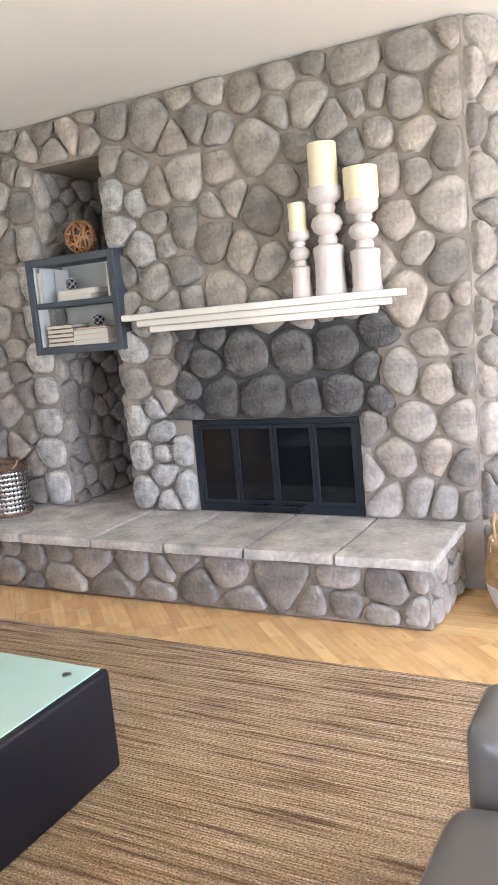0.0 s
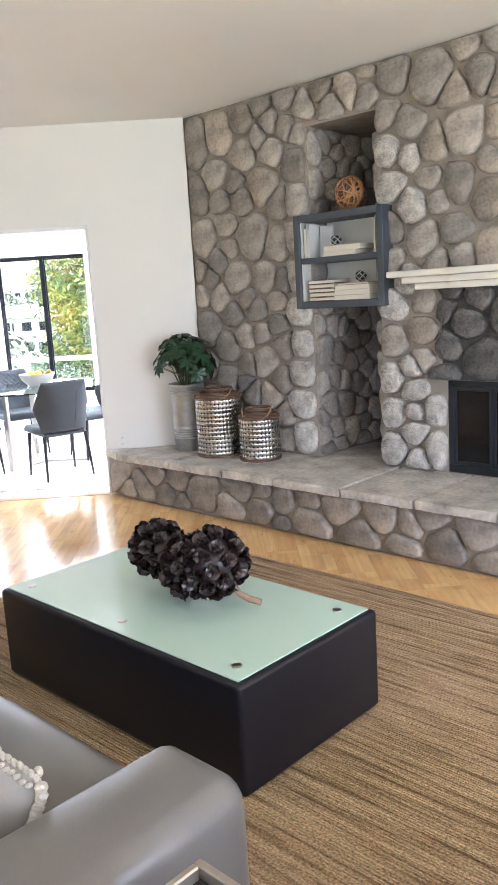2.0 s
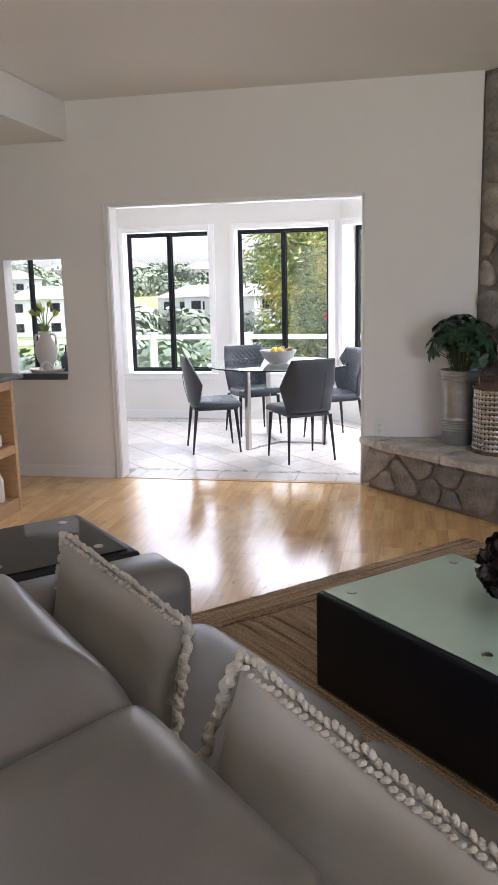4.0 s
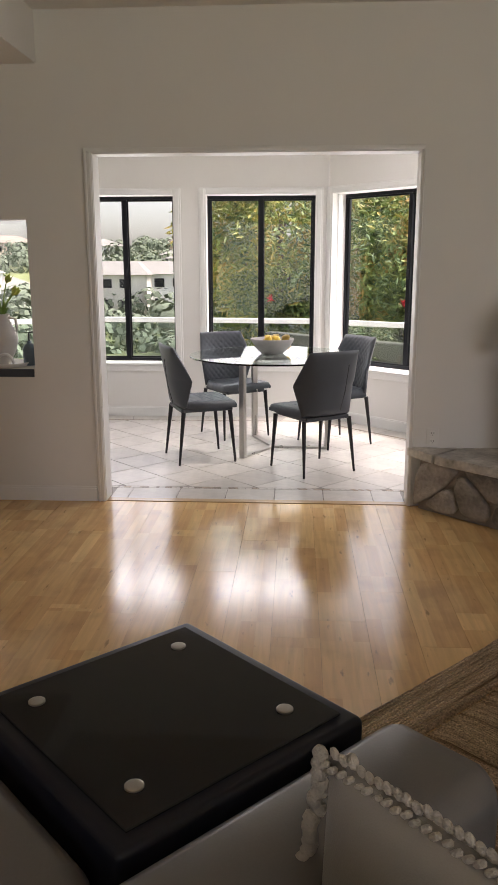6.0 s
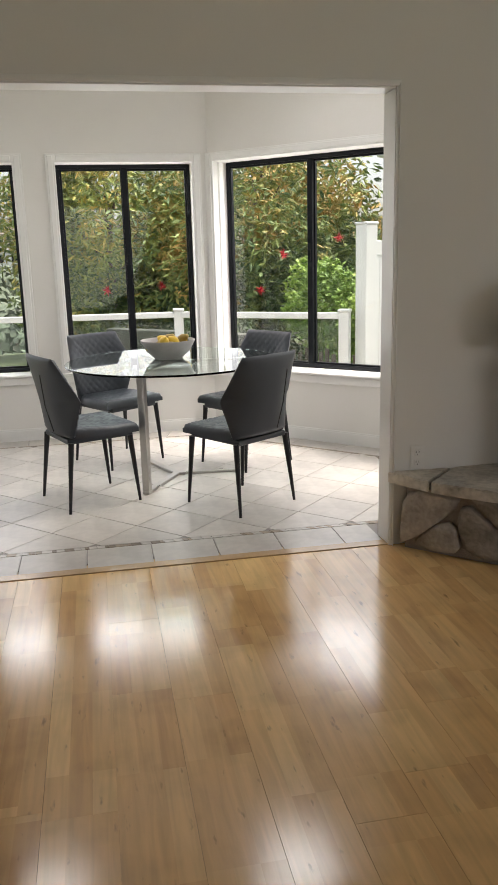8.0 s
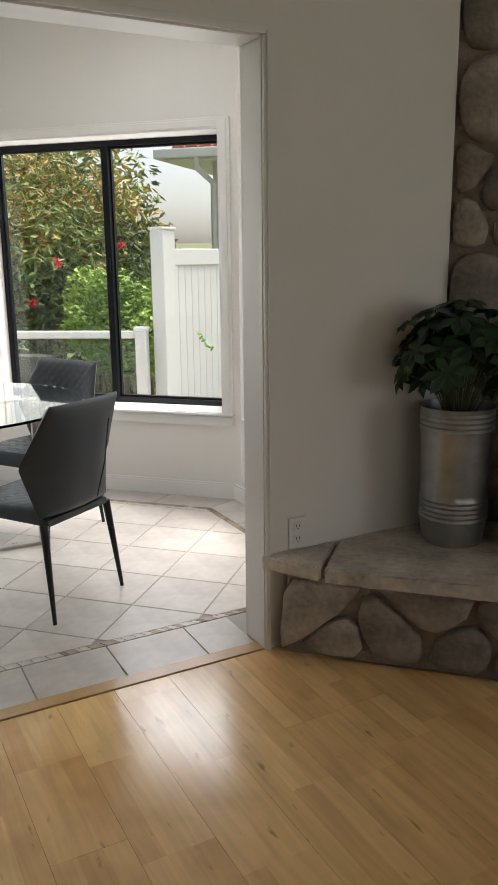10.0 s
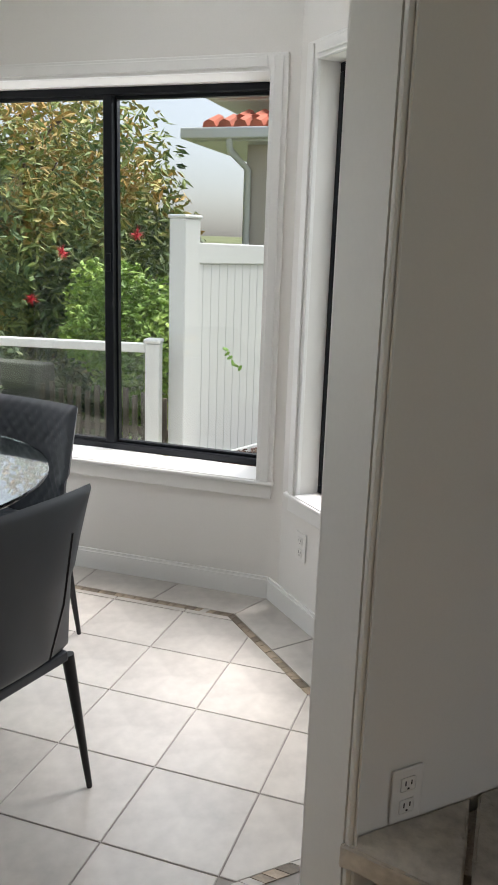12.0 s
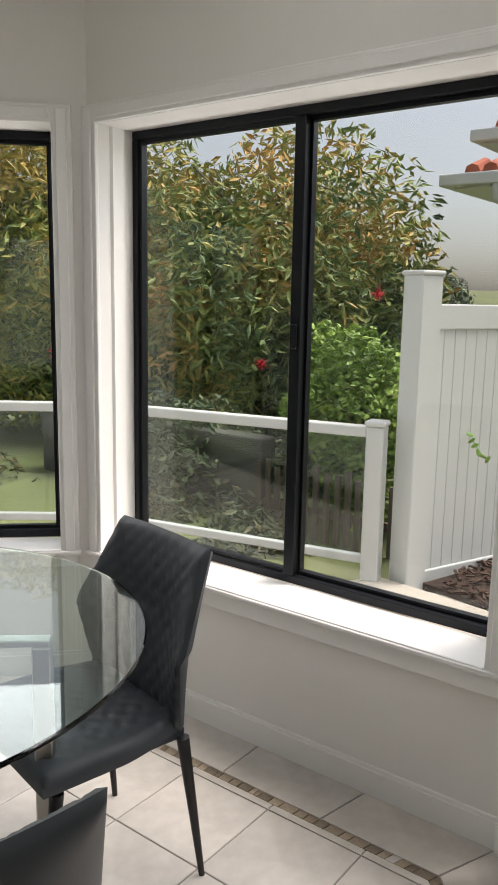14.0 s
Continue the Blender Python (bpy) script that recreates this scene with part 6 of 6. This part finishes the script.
rt = random.Random(77)
GREENS = [(0.04, 0.08, 0.03), (0.09, 0.155, 0.05), (0.25, 0.31, 0.08), (0.5, 0.3, 0.08)]
tree("bushy flowering gum tree with narrow leaves and orange tips", -10.85, 11.0, -0.8, 4.2, 2.2, (1.9, 1.7, 2.1), 42000, GREENS, rt, 0.14, 0.024)
tree("bushy gum tree with narrow green and yellow leaves", -13.3, 10.3, -0.9, 4.6, 2.5, (1.9, 1.8, 2.3), 28000, [(0.04, 0.08, 0.03), (0.09, 0.15, 0.045), (0.27, 0.32, 0.07), (0.48, 0.34, 0.07)], rt)
tree("dark green young tree with narrow leaves", -12.0, 13.5, -1.2, 4.6, 2.4, (2.2, 1.5, 2.1), 14000, GREENS, rt)
hedge = thing("shrub", "bright lime green leafy shrub behind the deck railing", "shrub", pose(-8.15, 8.75, -0.5))
part("stem", tube([(0, 0, -0.1), (0.03, 0, 0.5), (0, 0.05, 1.1)], [0.04, 0.03, 0.01], 7), bpy.data.materials["grey brown bark"], hedge)
foliage("crown", (0, 0, 1.12), (0.76, 0.6, 0.82), 9000, 0.07, 0.022, [(0.1, 0.19, 0.03), (0.22, 0.36, 0.06), (0.38, 0.5, 0.1)], rt, droop=0.0, parent=hedge)
low = thing("shrub", "grey green low shrub below the deck railing", "shrub", pose(-9.6, 8.6, -0.7))
part("stem", tube([(0, 0, -0.1), (0.03, 0, 0.6)], [0.03, 0.01], 7), bpy.data.materials["grey brown bark"], low)
foliage("crown", (0, 0, 0.7), (1.1, 0.6, 0.75), 5000, 0.1, 0.022, [(0.02, 0.05, 0.02), (0.06, 0.1, 0.04), (0.18, 0.2, 0.08)], rt, parent=low)
for x, y, z, seed in ((-8.9, 9.55, -0.9, 1), (-10.3, 8.6, -1.1, 2), (-11.2, 7.6, -1.1, 3), (-9.9, 9.6, -1.1, 4), (-8.7, 8.05, -1.0, 5), (-9.9, 7.9, -1.1, 6)):
    under = thing("shrub", "dark green and brown undergrowth below the gum trees", "shrub", pose(x, y, z))
    part("stem", tube([(0, 0, -0.1), (0.03, 0, 0.5)], [0.03, 0.01], 7), bpy.data.materials["grey brown bark"], under)
    foliage("crown", (0, 0, 0.6), (0.75, 0.65, 0.65), 3600, 0.1, 0.02, [(0.02, 0.04, 0.02), (0.06, 0.085, 0.04), (0.2, 0.16, 0.08)], rt, parent=under)
redm = mat("red bottlebrush bloom", (0.55, 0.02, 0.03), 0.7, vary=0.3, fine=200, bump=0.2)
for k, (x, y, z) in enumerate(((-11.3, 9.3, 0.95), (-10.9, 9.2, 0.35), (-9.6, 9.3, 0.9), (-9.3, 9.4, 1.35), (-11.9, 8.8, 0.9), (-8.6, 9.6, 1.55))):
    f = thing("flower_head", "red brush-like bloom in the gum tree", "flower", pose(x, y, z), "red blooms")
    bm = bmesh.new()
    for j in range(60):
        d = Vector((rt.gauss(0, 1), rt.gauss(0, 1), rt.gauss(0, 1))).normalized() * rt.uniform(0.05, 0.1)
        q = d.orthogonal().normalized() * 0.006
        bm.faces.new([bm.verts.new(p) for p in (q, d, -q)])
    part("bloom", bm, redm, f)


def picket_fence():
    t = tagged(new("picket_fence"), "weathered grey brown picket fence below the shrub", "fence")
    wd = mat("weathered wood", (0.13, 0.1, 0.08), 0.9, vary=0.4, stretch=(4, 4, 0.5), bump=0.15)
    for k in range(16):
        x = -8.75 + 0.085 * k
        bm = box(x, x + 0.045, 8.1 + 0.01 * math.sin(k), 8.12 + 0.01 * math.sin(k), -0.8, 0.3 + 0.03 * math.sin(k * 2.3), 0.003, 1)
        part("picket", bm, wd, t)
    for z in (-0.05, -0.45):
        part("rail", box(-8.8, -7.4, 8.121 + 0.012, 8.16, z, z + 0.06), wd, t)


picket_fence()
tagged(part("garden_wall", box(-11.5, -8.85, 8.3, 8.5, -1.2, 0.42, 0.02, 2), mat("grey timber retaining wall", (0.1, 0.095, 0.085), 0.9, vary=0.3, stretch=(0.4, 1, 12), bump=0.1)), "low grey board retaining wall", "wall", kind="structure")
tagged(part("kerb", prism([(-7.5, 7.1), (-6.2, 6.85), (-6.1, 7.25), (-7.35, 7.42)], DECKZ, DECKZ + 0.035), deckm), "pale concrete kerb strip", "kerb", kind="structure")


def mulch_bed():
    bm = bmesh.new()
    bed = tagged(part("mulch_bed", prism([(-7.1, 7.5), (-6.2, 7.3), (-5.4, 8.6), (-6.4, 9.3), (-6.85, 8.3)], -0.3, -0.09), mat("dark soil", (0.035, 0.02, 0.014), 0.95, vary=0.4, scale=20, bump=0.4)), "dark bark mulch bed beside the white fence", "garden bed", kind="structure")
    for k in range(900):
        p = Vector((rt.uniform(-7.0, -5.6), rt.uniform(7.4, 9.0), -0.085 + rt.uniform(0, 0.03)))
        if p.y > 7.5 + (p.x + 7.1) * 2.4 + 0.3:
            continue
        c = Matrix.Translation(p) @ Euler((rt.uniform(-0.6, 0.6), rt.uniform(-0.6, 0.6), rt.uniform(0, 6))).to_matrix().to_4x4()
        add_box(bm, -0.025, 0.025, -0.008, 0.008, -0.004, 0.004, m=c)
    tagged(part("bark_mulch", bm, mat("bark chips", (0.06, 0.032, 0.022), 0.9, vary=0.5, bump=0.1)), "loose dark brown bark mulch chips", "mulch", kind="stuff")


mulch_bed()


def neighbour_house():
    t = thing("house", "cream stucco house with white gutters and red tile roof", "house", pose(-8.42, 12.3, -1.0))
    stucco = mat("cream stucco", (0.5, 0.45, 0.4), 0.9, vary=0.1, fine=60, bump=0.1)
    white = bpy.data.materials["white vinyl"]
    tile_r = mat("terracotta roof tile", (0.42, 0.11, 0.06), 0.8, vary=0.35, fine=40, bump=0.1)
    part("wall", box(0, 6.0, 0, 5, 0, 3.75), stucco, t)
    for z, x0, y0 in ((3.72, -0.72, -0.45), (4.28, -0.65, 0.15)):
        bm = box(x0, 6.0, y0, y0 + 0.12, z, z + 0.13, 0.02, 2)
        add_box(bm, x0, x0 + 0.12, y0 + 0.12, 5, z, z + 0.13, 0.02, 2)
        part("gutter", bm, white, t)
        part("soffit", box(x0 + 0.12, 6, y0 + 0.12, 5, z - 0.02, z + 0.02), white, t)
        n = 0
        for i in range(24):
            for j in range(2):
                y = y0 + 0.1 + 0.28 * j
                x = x0 + 0.3 * j + 0.35 + 0.2 * i
                zz = z + 0.16 + 0.1 * j
                bm = tube([(x, y - 0.02, zz - 0.02), (x, y + 0.32, zz + 0.1)], [0.09, 0.08], 8)
                part("roof_tile", bm, tile_r, t)
        part("roof", prism([(x0 + 0.3, y0 + 0.2), (6, y0 + 0.2), (6, 5), (x0 + 0.3, 5)], z + 0.021, z + 0.14), tile_r, t)
    part("upper_wall", box(0.3, 6, 0.9, 5, 3.9, 4.25), stucco, t)
    part("downpipe", tube([(-0.1, -0.38, 3.72), (-0.1, -0.38, 3.6), (0.03, -0.06, 3.4), (0.03, -0.06, 0)], 0.045, 8), white, t, smooth=60)
    part("window", box(1.2, 2.2, -0.02, -0.001, 1.6, 2.7), BLACK, t)


neighbour_house()


def far_house(x, y, w, d, h, wallc, roofc, yaw, k):
    z = terrain(x, y)
    t = thing("distant_house", "pale hillside house with pitched roof far beyond the garden", "house", pose(x, y, z - 0.5, 0, 0, yaw), "hillside houses")
    wm = bpy.data.materials.get("far wall %d" % (k % 3)) or mat("far wall %d" % (k % 3), wallc, 0.9, vary=0.06, scale=0.3)
    rm = bpy.data.materials.get("far roof %d" % (k % 3)) or mat("far roof %d" % (k % 3), roofc, 0.9, vary=0.2, scale=0.5)
    part("wall", box(-w / 2, w / 2, -d / 2, d / 2, 0, h), wm, t)
    bm = bmesh.new()
    v = [bm.verts.new(p) for p in ((-w / 2 - 0.5, -d / 2 - 0.5, h + 0.02), (w / 2 + 0.5, -d / 2 - 0.5, h + 0.02), (w / 2 + 0.5, d / 2 + 0.5, h + 0.02), (-w / 2 - 0.5, d / 2 + 0.5, h + 0.02), (-w / 2 + d / 3, 0, h + 1.8), (w / 2 - d / 3, 0, h + 1.8))]
    for q in ((0, 1, 5, 4), (1, 2, 5), (2, 3, 4, 5), (3, 0, 4), (3, 2, 1, 0)):
        bm.faces.new([v[i] for i in q])
    part("roof", bm, rm, t)
    for i in range(int(w // 2.6)):
        for lv in range(int(h // 2.8)):
            xx = -w / 2 + 1.0 + 2.6 * i
            part("window", box(xx, xx + 1.4, -d / 2 - 0.06, -d / 2 - 0.002, 1.2 + 2.8 * lv, 2.4 + 2.8 * lv), BLACK, t)


WC = [(0.7, 0.66, 0.6), (0.62, 0.5, 0.42), (0.72, 0.72, 0.7)]
RC_ = [(0.22, 0.21, 0.2), (0.25, 0.2, 0.17), (0.17, 0.2, 0.26)]
rh = random.Random(9)
far_house(-102, 66, 17, 9, 5.8, WC[2], RC_[0], 52, 2)
far_house(-112, 88, 14, 9, 5.8, WC[2], RC_[2], 50, 2)
for k in range(34):
    ang = radians(rh.uniform(118, 172))
    d = rh.uniform(110, 300)
    far_house(-7 + d * math.cos(ang), 4 + d * math.sin(ang), rh.uniform(9, 17), rh.uniform(8, 10), rh.choice((3.2, 5.8)), WC[k % 3], RC_[k % 3], math.degrees(ang) - 90 + rh.uniform(-30, 30), k)


def far_woods():
    verts, faces = [], []
    for k in range(1500):
        ang = radians(rh.uniform(112, 176))
        d = rh.uniform(28, 330) ** 1.0
        x, y = -7 + d * math.cos(ang), 4 + d * math.sin(ang)
        if noise.noise(Vector((x * 0.02, y * 0.02, 3))) < -0.12 and d < 150:
            continue
        R = rh.uniform(1.2, 2.8) * (0.7 if d < 60 else 1.1)
        c = Vector((x, y, terrain(x, y) + R * 0.7))
        for j in range(80):
            o = Vector((rh.gauss(0, 1), rh.gauss(0, 1), rh.gauss(0, 1))).normalized()
            p = c + Vector((o.x, o.y, o.z * 0.9)) * R * rh.uniform(0.75, 1.0)
            a = o.orthogonal().normalized() * R * 0.17
            b = o.cross(a).normalized() * R * 0.17
            i = len(verts)
            verts += [p + a, p + b, p - a, p - b]
            faces.append((i, i + 1, i + 2, i + 3))
    me = bpy.data.meshes.new("distant_woods")
    me.from_pydata(verts, [], faces)
    # the haze of distance is mixed into this paler grey-green
    tagged(link("distant_woods", me, mat("hazed distant foliage", (0.13, 0.16, 0.11), 0.9, vary=0.5, scale=0.08, fine=2, bump=0)), "scattered trees on the far hillside, haze in their grey green", "trees", kind="stuff")


far_woods()


# ---- floor pieces ----
def inset(poly, dists):
    n = len(poly)
    area = sum(poly[i][0] * poly[(i + 1) % n][1] - poly[(i + 1) % n][0] * poly[i][1] for i in range(n))
    sg = 1 if area > 0 else -1
    lines = []
    for i in range(n):
        a, b = poly[i], poly[(i + 1) % n]
        L = math.dist(a, b)
        nx, ny = -(b[1] - a[1]) / L * sg, (b[0] - a[0]) / L * sg
        lines.append((nx, ny, nx * a[0] + ny * a[1] + dists[i]))
    out = []
    for i in range(n):
        (a, b, c), (d, e, f) = lines[i - 1], lines[i]
        det = a * e - b * d
        out.append(((c * e - b * f) / det, (a * f - c * d) / det))
    return out


def clip_to(poly, frame_poly):
    n = len(frame_poly)
    area = sum(frame_poly[i][0] * frame_poly[(i + 1) % n][1] - frame_poly[(i + 1) % n][0] * frame_poly[i][1] for i in range(n))
    sg = 1 if area > 0 else -1
    for i in range(n):
        a, b = frame_poly[i], frame_poly[(i + 1) % n]
        poly = clip_poly(poly, a[0], a[1], (b[1] - a[1]) * sg, -(b[0] - a[0]) * sg)
        if len(poly) < 3:
            return []
    return poly


def shrink(poly, g):
    if len(poly) < 3:
        return []
    cx, cy = sum(p[0] for p in poly) / len(poly), sum(p[1] for p in poly) / len(poly)
    return [(cx + (x - cx) * max(0.5, 1 - g / max(1e-3, math.hypot(x - cx, y - cy))), cy + (y - cy) * max(0.5, 1 - g / max(1e-3, math.hypot(x - cx, y - cy)))) for x, y in poly]


def poly_area(p):
    return abs(sum(p[i - 1][0] * p[i][1] - p[i][0] * p[i - 1][1] for i in range(len(p)))) / 2


def flat_piece(name, poly, z0, z1, material, parent):
    cx, cy = sum(p[0] for p in poly) / len(poly), sum(p[1] for p in poly) / len(poly)
    n = len(poly)
    if sum(poly[i - 1][0] * poly[i][1] - poly[i][0] * poly[i - 1][1] for i in range(n)) < 0:
        poly = poly[::-1]
    verts = [(x - cx, y - cy, z0) for x, y in poly] + [(x - cx, y - cy, z1 - 0.0015) for x, y in poly] + [((x - cx) * 0.988, (y - cy) * 0.988, z1) for x, y in poly]
    faces = [tuple(range(2 * n, 3 * n))]
    for r in (0, 1):
        faces += [(r * n + i, r * n + (i + 1) % n, (r + 1) * n + (i + 1) % n, (r + 1) * n + i) for i in range(n)]
    me = bpy.data.meshes.new(name)
    me.from_pydata(verts, [], faces)
    ob = link(name, me, material, parent)
    ob.location = (cx, cy, 0)
    return ob


fd = bpy.data.objects["floor_dining"]
ROOM = [sn(s5, DOOR_B), sn(s4, DOOR_B), c34, c23, cl, cl2]
OUTER = inset(ROOM, [0.18, 0.2, 0.2, 0.2, 0.2, 0.2])
INNER = inset(ROOM, [0.214, 0.234, 0.234, 0.234, 0.234, 0.234])
PT = 0.3125
for i in range(-13, 3):
    for j in range(-8, 5):
        x, y = -5.898 + PT * i, 4.272 + PT * j
        q = clip_to([(x + 0.002, y + 0.002), (x + PT - 0.002, y + 0.002), (x + PT - 0.002, y + PT - 0.002), (x + 0.002, y + PT - 0.002)], INNER)
        if len(q) > 2 and poly_area(q) > 0.0008:
            flat_piece("tile", q, -0.004, 0.0, TILE, fd)
rm_ = random.Random(6)
for i in range(6):
    a, b = OUTER[i], OUTER[(i + 1) % 6]
    c, d = INNER[i], INNER[(i + 1) % 6]
    L, k = math.dist(a, b), 0.0
    while k < 1:
        k2 = min(1.0, k + rm_.uniform(0.014, 0.055) / L)
        q = [along(a, b, k), along(a, b, k2), along(c, d, k2), along(c, d, k)]
        q = shrink(q, 0.002)
        flat_piece("mosaic_chip", q, -0.004, -0.0005, TILE if rm_.random() < (0.5 if i == 0 else 0.05) else PEBBLE, fd)
        k = k2
    if i == 0:
        continue
    a2, b2 = ROOM[i], ROOM[(i + 1) % 6]
    n = max(1, round(L / 0.33))
    for k in range(n):
        q = shrink([along(a2, b2, k / n), along(a2, b2, (k + 1) / n), along(a, b, (k + 1) / n), along(a, b, k / n)], 0.003)
        flat_piece("border_tile", q, -0.004, 0.0, TILE, fd)
sv = -3.756
k = 0
while sv < s4 - 0.2:
    s1_ = sv + 0.311
    a0, a1 = max(sv, S0 + 0.008), min(s1_, S1 - 0.008)
    lo = DOOR_F + 0.065 if a1 - a0 > 0.05 else DOOR_B + 0.002
    u0_, u1_ = (a0, a1) if a1 - a0 > 0.05 else (sv, s1_)
    q = shrink([sn(u0_, lo), sn(u1_, lo), sn(u1_, DOOR_B + 0.177), sn(u0_, DOOR_B + 0.177)], 0.003)
    flat_piece("border_tile", q, -0.004, 0.0, TILE, fd)
    sv = s1_
tagged(part("threshold", prism([sn(S0 + 0.007, DOOR_F + 0.003), sn(S1 - 0.007, DOOR_F + 0.003), sn(S1 - 0.007, DOOR_F + 0.062), sn(S0 + 0.007, DOOR_F + 0.062)], -0.1, 0.004), OAKEDGE), "maple threshold strip between boards and tiles", "threshold", kind="structure")
tagged(part("floor_base", prism([sn(S0 + 0.001, DOOR_F - 0.03), sn(S1 - 0.001, DOOR_F - 0.03), sn(S1 - 0.001, DOOR_B + 0.05), sn(S0 + 0.001, DOOR_B + 0.05)], -0.15, -0.0125), GROUT), "mortar bed under the threshold", "floor", kind="structure")

fl = bpy.data.objects["floor"]
LIV = [(3.0, -3.0), (3.0, 5.2), (-0.4, 5.2), (FX1, FY), (HX1, HY), (HX0, HY + 0.005), sn(-1.04, DOOR_F - 0.003)]
HULL = [(3.0, -3.0), (3.0, 5.2), (-4.0, 4.95), sn(-1.04, DOOR_F - 0.003), sn(-3.2, DOOR_F - 0.003), sn(-3.2, -1.2), (-1.5, -3.0)]
rw = random.Random(31)


def board(s0, s1, n0, n1):
    q = [(a, b) for a, b in ((s0 + 0.0005, n0 + 0.0005), (s1 - 0.0005, n0 + 0.0005), (s1 - 0.0005, n1 - 0.0005), (s0 + 0.0005, n1 - 0.0005))]
    for x, y, nx, ny in ((3.0, 0, 1, 0), (0, -3.0, 0, -1), (-8.5, 0, -1, 0)):
        px, py = (x + y) / R2, (y - x) / R2
        q = clip_poly(q, px, py, (nx + ny) / R2, (ny - nx) / R2)
        if len(q) < 3:
            return
    if s0 > -1.06:
        q = clip_poly(q, (0 + HY - 0.01) / R2, (HY - 0.01) / R2, 1 / R2, 1 / R2) if (s0 - n1) / R2 < HX1 - 0.1 else clip_poly(q, 5.2 / R2, 5.2 / R2, 1 / R2, 1 / R2)
    if len(q) < 3 or poly_area(q) < 0.001:
        return
    n = len(q)
    loc = [(b - n0, s1 - a) for a, b in q]
    if sum(loc[i - 1][0] * loc[i][1] - loc[i][0] * loc[i - 1][1] for i in range(n)) < 0:
        loc = loc[::-1]
    verts = [(x, y, -0.012) for x, y in loc] + [(x, y, 0.0) for x, y in loc]
    faces = [tuple(range(n, 2 * n))] + [(i, (i + 1) % n, n + (i + 1) % n, n + i) for i in range(n)]
    me = bpy.data.meshes.new("floor_board")
    me.from_pydata(verts, [], faces)
    ob = link("floor_board", me, WOOD, fl)
    px, py = sn(s1, n0)
    ob.matrix_world = Matrix(((-1 / R2, -1 / R2, 0, px), (1 / R2, -1 / R2, 0, py), (0, 0, 1, 0), (0, 0, 0, 1)))


BW = 0.1935
row = 0
s_ = -3.2
while s_ < 5.0:
    n_ = -5.0 - rw.uniform(0, 1.5)
    while n_ < DOOR_F:
        n2 = n_ + rw.uniform(1.2, 1.9)
        n2 = DOOR_F - 0.002 if n2 > DOOR_F - 0.3 else n2
        board(s_, s_ + BW, n_, min(n2, DOOR_F - 0.002))
        n_ = n2
        if n_ >= DOOR_F - 0.002:
            break
    s_ += BW
n_ = -1.0
while n_ < DOOR_F:
    s2 = -3.2 - rw.uniform(0, 0.8)
    board(max(s2, -3.2 - 1.4), -3.203, n_, min(n_ + BW, DOOR_F - 0.002))
    board(-5.6, max(s2, -3.2 - 1.4), n_, min(n_ + BW, DOOR_F - 0.002))
    n_ += BW
